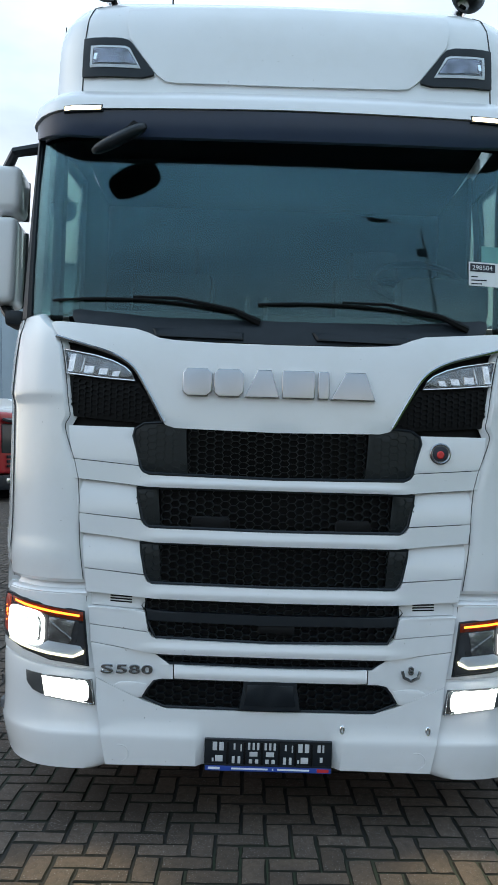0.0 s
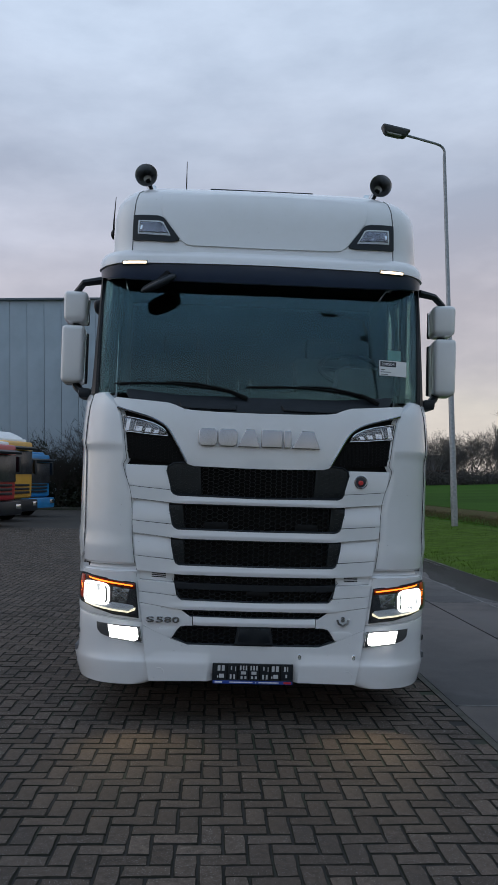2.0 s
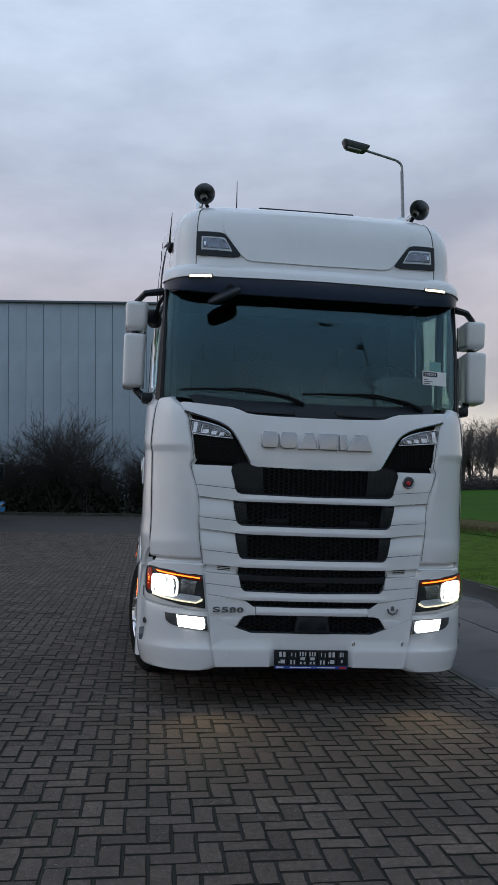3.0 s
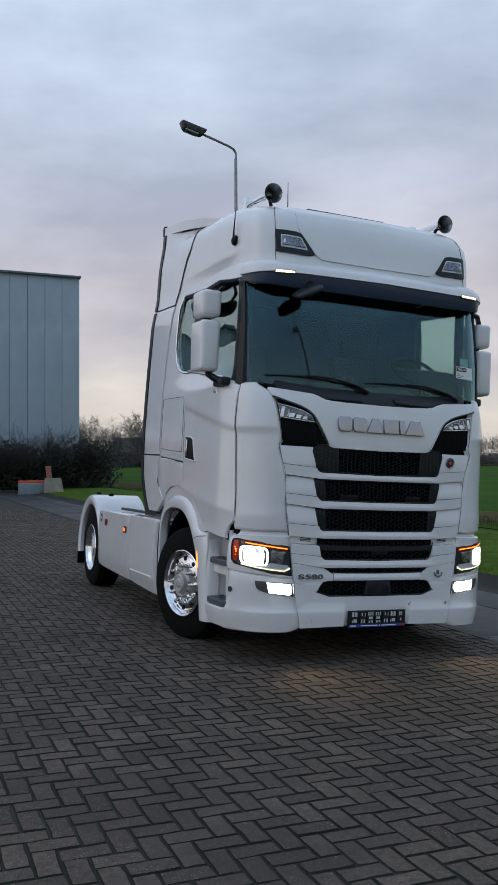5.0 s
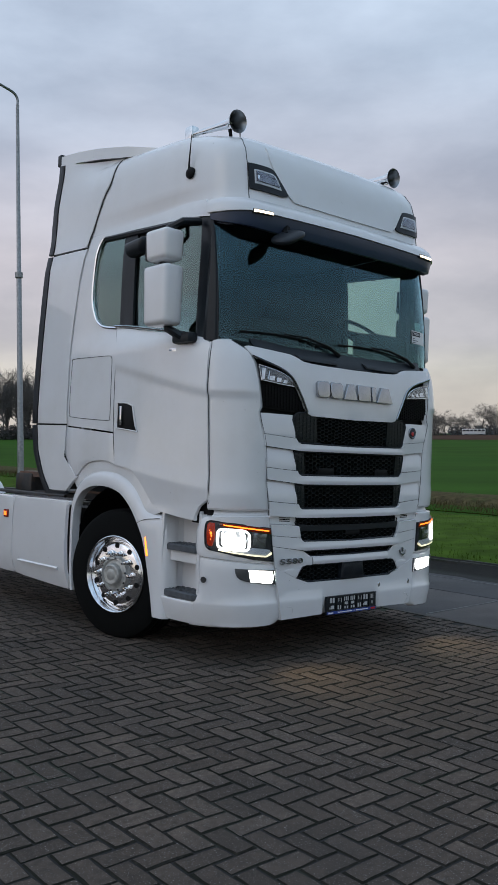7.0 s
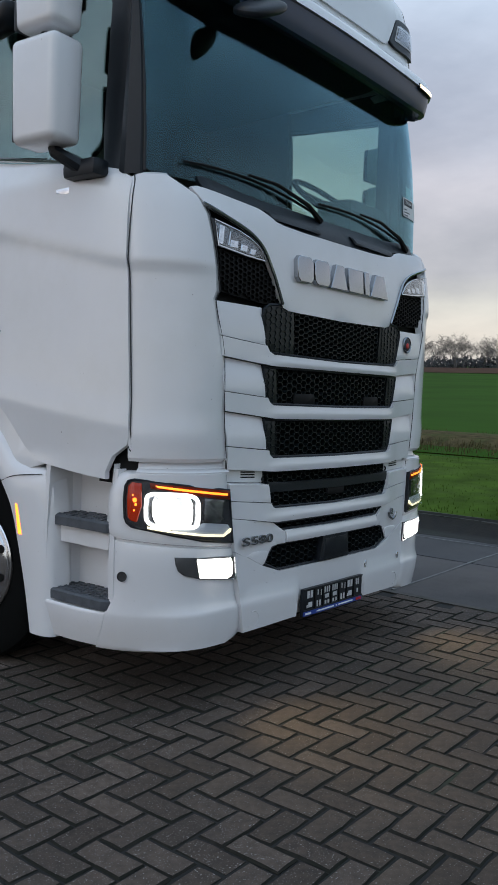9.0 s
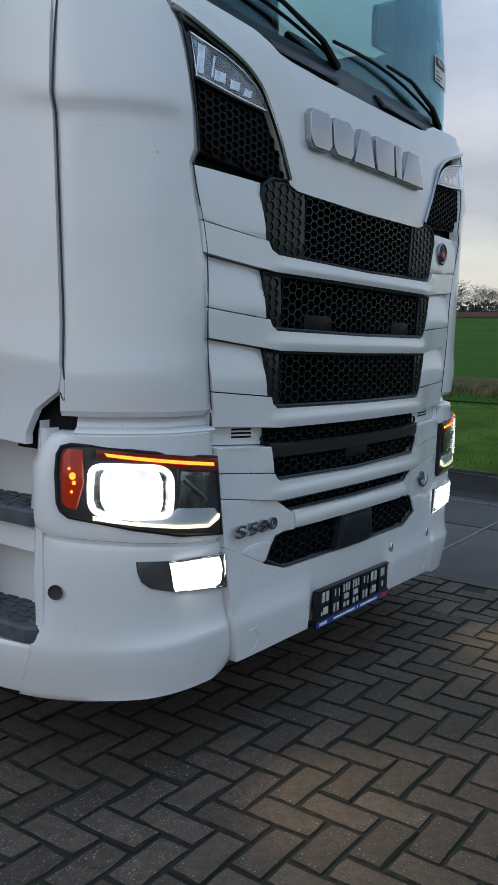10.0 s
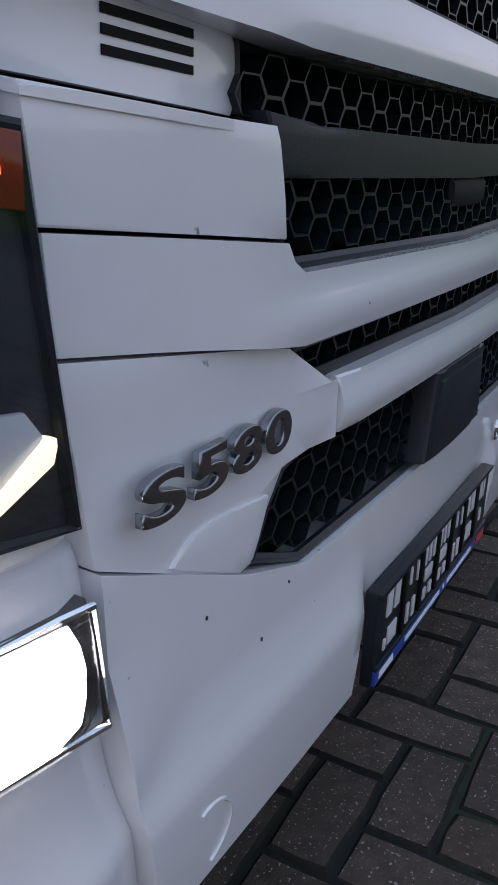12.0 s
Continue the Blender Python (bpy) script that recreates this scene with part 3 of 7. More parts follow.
    # wings beside the grilles and the white bars between them
    def ux(z):
        return interp([(0.65, 0.757), (1.04, 0.806), (1.227, 0.830), (1.489, 0.870), (1.66, 0.896), (1.713, 0.906)], z)[0]
    bars = [
        [(0, 1.500), (0.545, 1.508), (0.575, 1.520), (0.592, 1.545), (ux(1.568), 1.568), (ux(1.486), 1.486), (0.603, 1.463), (0.55, 1.457), (0, 1.456)],
        [(0, 1.277), (0.535, 1.281), (0.562, 1.295), (0.574, 1.314), (ux(1.335), 1.335), (ux(1.253), 1.253), (0.582, 1.228), (0.52, 1.221), (0, 1.218)],
        [(0, 1.038), (0.520, 1.042), (0.543, 1.056), (0.552, 1.078), (ux(1.099), 1.099), (ux(1.0), 1.000), (0.560, 0.985), (0.50, 0.981), (0, 0.978)],
        [(0, 0.802), (0.493, 0.811), (0.512, 0.821), (0.524, 0.837), (0.780, 0.860), (0.775, 0.788), (0.52, 0.752), (0.49, 0.748), (0, 0.747)],
        [(0, 0.700), (0.411, 0.704), (0.409, 0.646), (0, 0.646)],
    ]
    for k, half in enumerate(bars):
        # an upper face that looks up and a lower one that looks down, meeting in a soft ridge
        z1, z0 = half[0][1], half[-1][1]
        ridge = lambda v: max(0.0, 1 - abs((v - z0) / (z1 - z0) - 0.42) / 0.50)
        proud = lambda u, v, d: nose(u, v, d + 0.013 * min(1, max(0, (0.66 - abs(u)) / 0.10)) + 0.007 * ridge(v) * min(1, max(0, (0.56 - abs(u)) / 0.05)))
        bm = panel(mirrored(half), proud, th=0.045, du=0.05, dv=0.011, bev=0.007, seg=2)
        part("grille_bar", bm, WHITE, truck, "white horizontal grille bar")
    for sg in (-1, 1):
        wings = [
            [(ux(1.710), 1.710), (0.618, 1.708), (0.624, 1.675), (0.596, 1.575), (0.592, 1.550), (ux(1.572), 1.573)],
            [(ux(1.481), 1.481), (0.600, 1.458), (0.594, 1.405), (0.577, 1.320), (ux(1.339), 1.340)],
            [(ux(1.249), 1.248), (0.580, 1.223), (0.573, 1.170), (0.556, 1.084), (ux(1.103), 1.104)],
            [(0.790, 0.936), (0.545, 0.922), (0.533, 0.873), (0.527, 0.842), (0.782, 0.865)],
            [(0.774, 0.783), (0.523, 0.748), (0.492, 0.742), (0.430, 0.705), (0.416, 0.704), (0.414, 0.646), (0.46, 0.645), (0.498, 0.636), (0.521, 0.607), (0.548, 0.562), (0.568, 0.558), (0.748, 0.640)],
        ]
        grow = lambda w: [(u, v + 0.0018 * (1 if v > 0.5 * (w[0][1] + w[-1][1]) else -1)) for u, v in w]
        for k, w in enumerate(wings):
            zt, zb = w[0][1], w[-1][1]
            w = grow(w)
            dip = (0.012, 0.030, 0.030, 0, 0)[k]
            lift_in = 0.013 if k in (3, 4) else 0.0
            sunk = lambda u, v, d: nose(u, v, d + lift_in * min(1, max(0, ((0.60 if k == 3 else 0.49) - abs(u)) / 0.06)) - dip * min(1, max(0, (v - zb - 0.02) / (zt - zb))) ** 1.5)
            ob = part("wing_panel", panel([(sg * u, v) for u, v in w], sunk, th=0.03, du=0.08, dv=0.03, bev=0.0025), WHITE, truck)
        # set-back panel with three vent slots above a ledge
        back = lambda u, v, d: nose(u, v, d - 0.024)
        vp = part("vent_panel", panel([(sg * u, v) for u, v in ((0.800, 1.004), (0.556, 0.992), (0.548, 0.965), (0.552, 0.930), (0.790, 0.944))], back, th=0.02, du=0.05, dv=0.03, bev=0.003), WHITE, truck)
        for i in range(3):
            part("vent_slot", panel([(sg * 0.700, 0.987 - 0.0115 * i), (sg * 0.606, 0.983 - 0.0115 * i), (sg * 0.606, 0.977 - 0.0115 * i), (sg * 0.700, 0.981 - 0.0115 * i)], back, th=0.004, lift=0.0015, bev=0), BLACK, vp)
        part("ledge", panel([(sg * 0.792, 0.0), (sg * 0.546, 0.0), (sg * 0.552, -0.040), (sg * 0.792, -0.040)], lambda u, v, d: nose(u, 0.937 - 0.014 * (0.79 - abs(u)) / 0.245 - 0.25 * v * 0.6 + d * 0.6, v + 0.002), th=0.012, du=0.05, dv=0.02, bev=0.004), WHITE, truck)
        # fillet below the badge
        pz = [(sg * x, z) for x, z in [(0.668, 0.606), (0.655, 0.616), (0.636, 0.623), (0.600, 0.625), (0.524, 0.617), (0.548, 0.564), (0.568, 0.559)]]
        part("fillet", panel(pz, nose, th=0.02, du=0.03, dv=0.03, lift=0.0035, bev=0.003), WHITE, truck)

    # grilles
    for k, poly in enumerate(GRILLES):
        g = part("grille", panel(inset(poly, -0.006), nose, th=0.012, du=0.09, dv=0.09, lift=-0.042, bev=0), BLACK, truck, "black honeycomb grille")
        bm = bmesh.new()
        top = max(p[1] for p in poly)
        core = inset(poly, 0.010)
        if k in (0, 1, 2):
            wide = (0.39, 0.50, 0.49)[k]
            centre = [(-wide, top - 0.008), (wide, top - 0.008), (wide - 0.01, min(p[1] for p in poly) + 0.006), (0.01 - wide, min(p[1] for p in poly) + 0.006)]
            add_comb(bm, centre, nose, 0.0235, 0.0125, 0.0165 if k else 0.0130, 0.905, 0.034, -0.010)
            part("mesh", bm, MESH, g)
            for sg in (-1, 1):
                low = min(p[1] for p in poly)
                right = [(sg * u, v) for u, v in poly if u >= wide - 0.02]
                right = [(sg * (wide + 0.004), top - 0.004 if k else 1.722)] + right + [(sg * (wide - 0.008), low + 0.010)]
                sp = part("side_plate", panel(right, nose, th=0.02, du=0.06, dv=0.06, lift=-0.006, bev=0.004), MESH, g, "dark hexagon-embossed plate")
                b2 = bmesh.new()
                add_comb(b2, inset(right, 0.010), nose, 0.0235, 0.0125, 0.0150, 0.86, 0.006, -0.002)
                part("relief", b2, MESH, sp)
        elif k == 3:
            add_comb(bm, mirrored([(0, 0.966), (0.546, 0.974), (0.546, 0.925), (0, 0.918)]), nose, 0.0235, 0.0125, 0.0155, 0.905, 0.03, -0.016)
            add_comb(bm, mirrored([(0, 0.882), (0.515, 0.885), (0.49, 0.824), (0, 0.816)]), nose, 0.0235, 0.0125, 0.0155, 0.905, 0.03, -0.006)
            part("mesh", bm, MESH, g)
            part("cross_bar", panel(mirrored([(0, 0.922), (0.45, 0.927), (0.540, 0.935), (0.531, 0.886), (0, 0.880)]), nose, th=0.03, du=0.07, dv=0.02, lift=0.002, bev=0.008, seg=2), PLASTIC, g)
        else:
            add_comb(bm, inset(poly, 0.006), nose, 0.0235, 0.0125, 0.0160, 0.905, 0.03, -0.010)
            part("mesh", bm, MESH, g)
        part("rim", tube([nose(u, v, -0.006 if k != 3 or v < 0.93 else -0.030) for u, v in poly], 0.006, 6, closed=True), PLASTIC, g)
    radar = part("radar_cover", panel(mirrored([(0, 0.645), (0.112, 0.645), (0.128, 0.537), (0.133, 0.527), (0, 0.525)]), nose, th=0.05, du=0.06, lift=0.018, bev=0.008, seg=2), PLASTIC, truck, "dark grey radar cover")
    part("inlay", panel(mirrored([(0, 0.632), (0.098, 0.632), (0.112, 0.545), (0, 0.545)]), nose, th=0.004, lift=0.021, bev=0.003), PLASTIC, radar)
    # small camera window and a tow flap between the slats
    for u0, z0, z1, ob_name in ((0.06, 0.845, 0.880, "sensor_window"),):
        part(ob_name, panel([(-u0, z0), (u0 + 0.04, z0), (u0 + 0.04, z1), (-u0, z1)], nose, th=0.02, lift=-0.003, bev=0.006), BLACK, truck)

    for x0, x1 in ((-0.362, -0.192), (0.258, 0.412)):
        part("hook_cover", panel([(x0 + 0.012, 1.338), (x1 - 0.012, 1.338), (x1, 1.326), (x1, 1.288), (x0, 1.288), (x0, 1.326)], nose, th=0.02, du=0.1, lift=-0.006, bev=0.004), BLACK, truck)
    # bumper
    half = [(0, 0.516), (0.440, 0.516), (0.556, 0.553), (0.746, 0.635), (0.742, 0.56), (0.716, 0.40), (0.690, 0.272), (0.36, 0.280), (0, 0.280)]
    def chin(u, v, d):
        # a soft crease runs out from the plate: hollow above it, flat below
        beside = min(1, max(0, (abs(u) - 0.278) / 0.022))
        out = interp([(0.20, 0.062), (0.27, 0.041), (0.33, 0.028), (0.38, 0.0195), (0.397, 0.018), (0.408, 0.0145), (0.43, 0.0075), (0.47, 0.001), (0.52, 0.0), (0.70, 0.0)], v)[0]
        flare = 0.010 * min(1, max(0, (abs(u) - 0.60) / 0.12)) ** 2 * min(1, max(0, (0.56 - v) / 0.10))
        return nose(u, v, d + max(out * beside, flare))
    bumper = part("bumper", panel(mirrored(half), chin, th=0.04, du=0.022, dv=0.014, lift=0.004, bev=0.008, seg=2), WHITE, truck, "white front bumper")
    for u, v, r in ((-0.622, 0.542, 0.0014), (-0.530, 0.474, 0.0016), (-0.480, 0.512, 0.0011)):
        part("stone_chip", panel([(u + r * math.cos(q), v + 1.5 * r * math.sin(q)) for q in (0.3, 1.4, 2.3, 3.6, 4.4, 5.6)], chin, th=0.002, du=0.1, lift=0.0052, bev=0), SEAM, bumper, "small dark stone chip")
    for sg in (-1, 1):
        for ux_ in (0.678, 0.311) if sg > 0 else ():
            part("towing_eye", tube([nose(ux_ + 0.007 * math.cos(q), 0.452 + 0.016 * math.sin(q), 0.014) for q in np.linspace(0, 2 * math.pi, 14)[:-1]], 0.004, 5, closed=True), CHROME, bumper, "small metal clip")
        part("cap", tube([chin(sg * 0.63 + 0.038 * math.cos(q), 0.325 + 0.036 * math.sin(q), 0.0042) for q in np.linspace(-1.3, 1.9, 14)], 0.0022, 6), WHITE, bumper)
        # corner of the bumper round to the steps
        c = bmesh.new()
        rows = []
        for z in (0.235, 0.245, 0.258, 0.275, 0.30, 0.33, 0.36, 0.385, 0.397, 0.406, 0.425, 0.45, 0.48, 0.53, 0.58, 0.64, 0.655, 0.659, 0.664, 0.669, 0.68, 0.72, 0.80, 0.90, 0.965, 0.985, 0.995):
            s0 = interp([(0.235, 0.79), (0.245, 0.755), (0.260, 0.715), (0.275, 0.702), (0.295, 0.698), (0.40, 0.720), (0.56, 0.746), (0.65, 0.758), (0.66, 0.760), (0.90, 0.800), (1.0, 0.805)], z)[0]
            s1 = interp([(0.235, 1.36), (0.395, 1.36), (0.405, 1.36), (0.62, 1.352), (0.66, 1.36), (0.70, 1.378), (0.94, 1.370), (0.98, 1.33), (1.0, 1.29)], z)[0]
            out = interp([(0.2, 0.050), (0.27, 0.035), (0.33, 0.026), (0.38, 0.019), (0.397, 0.0175), (0.406, 0.0135), (0.425, 0.006), (0.45, 0.001), (0.48, -0.001), (0.53, 0.001), (0.60, 0.004), (0.7, 0.004)], z)[0]
            if z > 0.63:
                out = interp([(0.63, 0.004), (0.64, 0.004), (0.655, 0.001), (0.659, -0.010), (0.664, -0.010), (0.669, 0.003), (0.68, 0.006), (0.72, 0.005), (1.0, 0.003)], z)[0]
            fade = lambda i: 1 if z > 0.56 else interp([(0, 1.0), (8, 1.0), (14, 0.40), (18, 0.1)], i)[0]
            tilt = interp([(0.2, 0.0), (0.50, 0.0), (0.64, 1.0), (0.69, 1.0), (0.80, 0.0), (1.1, 0.0)], z)[0]
            if z in (0.235, 0.995):
                out -= 0.02
            rows.append([nose(sg * (s0 + (s1 - s0) * i / 18), z + tilt * 0.052 * i / 18, out * fade(i) - (0.012 if i == 0 else min(1, max(0, (z - 0.40) / 0.10)) * (0.030 if i == 18 else 0.008 if i == 17 else 0))) for i in range(19)])
        add_grid(c, rows)
        thicken(c, lambda v: Vector((-0.025 * (1 if v.x > 0 else -1), 0.02, 0)))
        corner = part("bumper_corner", c, WHITE, truck, "white bumper corner", angle=40)
        # dark disc standing in for the shade inside a round hole
        part("hole_disc", lathe([(-0.004, 0.021), (-0.001, 0.021), (-0.001, 0.018), (-0.004, 0.016), (-0.006, 0.0)], Matrix.Translation(nose(sg * 1.295, 0.560, 0.010)) @ (nose(sg * 1.295, 0.560, 0.1) - nose(sg * 1.295, 0.560, 0.0)).to_track_quat("X", "Z").to_matrix().to_4x4(), 16), SEAM, corner)
        # band above the headlamp, set back
        b = bmesh.new()
        rows = [[nose(sg * (0.80 + 0.45 * i / 14), z, o) for i in range(15)] for z, o in ((0.980, -0.004), (0.992, 0.002), (0.999, -0.004), (1.006, -0.030), (1.05, -0.048))]
        add_grid(b, rows)
        thicken(b, lambda v: Vector((-0.02 * (1 if v.x > 0 else -1), 0.02, 0)))
        part("lamp_shelf", b, WHITE, truck)
        part("shelf_gap", tube([nose(sg * 0.803, z, -0.014) for z in (1.040, 1.00, 0.965, 0.945)], 0.0045, 5), SEAM, truck)
        # fog lamp
        fog = [(sg * u, v) for u, v in [(0.990, 0.638), (0.968, 0.550), (0.750, 0.522), (0.762, 0.622)]]
        fl = part("fog_lamp", panel(inset([(sg * 1.085, 0.642), (sg * 1.080, 0.612), (sg * 1.068, 0.586), (sg * 1.046, 0.570), (sg * 1.02, 0.563)] + fog[1:3] + [(sg * 0.766, 0.624)], -0.003), nose, th=0.03, du=0.05, dv=0.05, lift=0.008, bev=0.004), FOGBOX, truck, "rectangular fog lamp, lit")
        part("silvering", panel(inset(fog, 0.003), nose, th=0.004, du=0.05, dv=0.05, lift=0.010, bev=0.002), RIBBED, fl)
        part("reflector", panel([(sg * u, v) for u, v in [(0.986, 0.633), (0.965, 0.554), (0.800, 0.533), (0.778, 0.540), (0.772, 0.560), (0.776, 0.600), (0.786, 0.619)]], nose, th=0.004, du=0.05, dv=0.05, lift=0.014, bev=0.003), FOGGLOW, fl, "glowing fog lamp reflector")
        part("bezel", tube([nose(u, v, 0.010) for u, v in fog], 0.0035, 6, closed=True), CHROME, fl)
        part("lens", panel(inset(fog, 0.004), nose, th=0.002, du=0.06, dv=0.06, lift=0.018, bev=0), LENS, fl)
        # headlamp
        hl = [(sg * u, v) for u, v in [(0.806, 0.914), (1.06, 0.942), (1.255, 0.962), (1.278, 0.955), (1.288, 0.935), (1.292, 0.88), (1.288, 0.805), (1.280, 0.785), (1.262, 0.770), (1.10, 0.738), (0.95, 0.708), (0.778, 0.686)]]
        head = part("headlamp", panel(hl, nose, th=0.03, du=0.05, dv=0.05, lift=0.010, bev=0.006), SMOKE, truck, "headlamp unit, lit, under an amber strip")
        oval = lambda a, b, p: [(1.098 + a * math.copysign(abs(math.cos(q)) ** p, math.cos(q)), 0.838 + b * math.copysign(abs(math.sin(q)) ** p, math.sin(q)) + 0.10 * a * math.cos(q)) for q in np.linspace(0, 2 * math.pi, 29)[:-1]]
        bowl = oval(0.116, 0.074, 0.42)
        guide = [(sg * u, v) for u, v in bowl]
        part("bowl", panel(guide, nose, th=0.010, du=0.05, dv=0.05, lift=0.014, bev=0.006), RIBBED, head, "faceted silver reflector bowl")
        part("light_guide", tube([nose(u, v, 0.018) for u, v in inset(guide, 0.006)], 0.0085, 6, closed=True), GUIDE, head, "white light guide round the main beam")
        core = oval(0.084, 0.072, 0.60)
        part("main_beam", panel([(sg * u, v) for u, v in core], nose, th=0.008, du=0.05, dv=0.05, lift=0.020, bev=0.004), HEAD, head, "glowing main beam")
        inner = [(0.822, 0.885), (0.965, 0.900), (0.965, 0.775), (0.835, 0.762)]
        part("inner_reflector", panel([(sg * u, v) for u, v in inner], nose, th=0.008, du=0.04, dv=0.04, lift=0.014, bev=0.010, seg=2), SMOKE, head)
        b = bmesh.new()
        add_panel(b, [(sg * 0.842, 0.874), (sg * 0.958, 0.888), (sg * 0.962, 0.786), (sg * 0.862, 0.776)], nose, th=0.004, du=0.04, dv=0.04, lift=0.020, bev=0.002)
        add_panel(b, [(sg * 0.850, 0.800), (sg * 0.856, 0.790), (sg * 0.955, 0.862), (sg * 0.950, 0.872)], nose, th=0.004, lift=0.024, bev=0.001)
        part("facets", b, RIBBED, head, "ribbed silver inner reflector")
        drl = [(sg * u, v) for u, v in [(0.797, 0.750), (0.803, 0.752), (0.843, 0.727), (0.96, 0.739), (1.10, 0.757), (1.20, 0.774), (1.20, 0.764), (1.10, 0.748), (0.96, 0.729), (0.845, 0.717), (0.80, 0.735)]]
        part("chrome_bar", panel([(sg * u, v) for u, v in [(0.815, 0.768), (0.96, 0.786), (0.99, 0.770), (1.10, 0.770), (1.10, 0.752), (0.96, 0.735), (0.84, 0.722), (0.80, 0.745)]], nose, th=0.006, du=0.05, dv=0.05, lift=0.018, bev=0.003), LAMPBAR, head, "silver bar below the inner reflector")
        part("light_bar", panel(drl, nose, th=0.008, du=0.05, dv=0.05, lift=0.022, bev=0.003), DRL, head, "white daytime light bar")
        amb = [(sg * u, v) for u, v in [(0.822, 0.892), (1.06, 0.920), (1.165, 0.933), (1.172, 0.942), (1.06, 0.929), (0.822, 0.901)]]
        part("indicator_housing", panel([(sg * u, v) for u, v in [(0.806, 0.874), (0.96, 0.893), (1.06, 0.913), (1.19, 0.930), (1.195, 0.952), (1.06, 0.940), (0.806, 0.912)]], nose, th=0.004, du=0.05, lift=0.0175, bev=0.001), AMBERDARK, head, "dark amber indicator cover")
        part("indicator", panel(amb, nose, th=0.006, du=0.05, lift=0.020, bev=0.002), AMBER, head, "glowing amber indicator strip")
        red = [(sg * u, v) for u, v in [(1.226, 0.948), (1.262, 0.952), (1.276, 0.936), (1.280, 0.88), (1.276, 0.808), (1.264, 0.795), (1.240, 0.790), (1.222, 0.86)]]
        part("side_lens", panel(red, nose, th=0.006, du=0.03, lift=0.016, bev=0.003), REDSIDE, head, "red-orange side lens")
        for u, v, r in ((1.250, 0.880, 0.010), (1.246, 0.862, 0.006), (1.258, 0.900, 0.004), (1.252, 0.838, 0.004)):
            part("side_glow", panel([(sg * (u + 0.8 * r * math.cos(q)), v + r * math.sin(q)) for q in np.linspace(0, 2 * math.pi, 9)[:-1]], nose, th=0.003, lift=0.019, bev=0.001), AMBER, head)
        part("lens", panel(inset(hl, 0.006), nose, th=0.002, du=0.06, dv=0.06, lift=0.028, bev=0), LENS, head, "clear headlamp lens")
        part("bezel", tube([nose(u, v, 0.011) for u, v in hl], 0.006, 6, closed=True), PLASTIC, head)

    # writing and badges
    up = Euler((radians(90), 0, 0)).to_matrix().to_4x4()
    # six plain silver plates in place of the maker's name
    for x0, x1, slant, round_ in ((-0.412, -0.288, 0.0, 0.020), (-0.278, -0.152, 0.0, 0.020), (-0.146, 0.002, 0.052, 0.006), (0.012, 0.152, 0.0, 0.006), (0.166, 0.214, 0.0, 0.006), (0.222, 0.412, 0.062, 0.006)):
        zb, zt = 1.852, 1.972
        r = round_
        if slant:
            outline = [(x0, zb), (x1, zb), (x1 - slant * 0.7, zt), (x0 + slant, zt)]
        else:
            outline = [(x0 + r, zb), (x1 - r, zb), (x1, zb + r), (x1, zt - r), (x1 - r, zt), (x0 + r, zt), (x0, zt - r), (x0, zb + r)]
        part("emblem_plate", panel(outline, nose, th=0.026, du=1, dv=1, lift=0.026, bev=0.007, seg=3), SATIN, truck, "raised satin silver plate")
    for ch, x in (("S", -0.697), ("5", -0.634), ("8", -0.580), ("0", -0.526)):
        ob = text_mesh("badge_letter", ch, 0.051, 0.003, GREYMETAL, truck, Matrix.Translation((x, 0.007, 0.677)) @ up, 0.0016, width=0.053 if ch == "S" else 0.048)
        tagged(ob, "grey metal badge character")
    badge = part("engine_badge", tube([(0.60 - 0.038, 0.006, 0.705), (0.60 - 0.030, 0.004, 0.678), (0.60, 0.003, 0.664), (0.60 + 0.030, 0.004, 0.678), (0.60 + 0.038, 0.006, 0.705)], 0.007, 6), GREYMETAL, truck, "grey metal engine badge")
    text_mesh("badge_number", "8", 0.046, 0.004, GREYMETAL, badge, Matrix.Translation((0.60, 0.010, 0.705)) @ up, 0.002)
    emb = part("emblem", lathe([(-0.004, 0.0), (-0.004, 0.044), (0.006, 0.046), (0.010, 0.041), (0.006, 0.036), (0.006, 0.0)], Matrix.Translation((0.702, 0.020, 1.637)) @ Euler((0, 0, radians(-90))).to_matrix().to_4x4(), 28), GREYMETAL, truck, "round shield emblem in dark metal and red")
    part("emblem_field", lathe([(0.007, 0.034), (0.009, 0.030), (0.009, 0.0)], Matrix.Translation((0.702, 0.020, 1.637)) @ Euler((0, 0, radians(-90))).to_matrix().to_4x4(), 24), INK, emb)
    part("emblem_charge", lathe([(0.009, 0.017), (0.013, 0.012), (0.013, 0.0)], Matrix.Translation((0.702, 0.020, 1.632)) @ Euler((0, 0, radians(-90))).to_matrix().to_4x4(), 12), REDINK, emb)
    # number plate holder with a blue strip
    px0, px1, pz0, pz1, py = -0.264, 0.276, 0.268, 0.403, -0.012
    holder = part("plate_holder", box((0, py + 0.006, 0.5 * (pz0 + pz1)), (px1 - px0, 0.016, pz1 - pz0), 0.004), PLASTIC, truck, "empty black number plate holder")
    top, mid, low = pz0 + 0.104, pz0 + 0.074, pz0 + 0.047
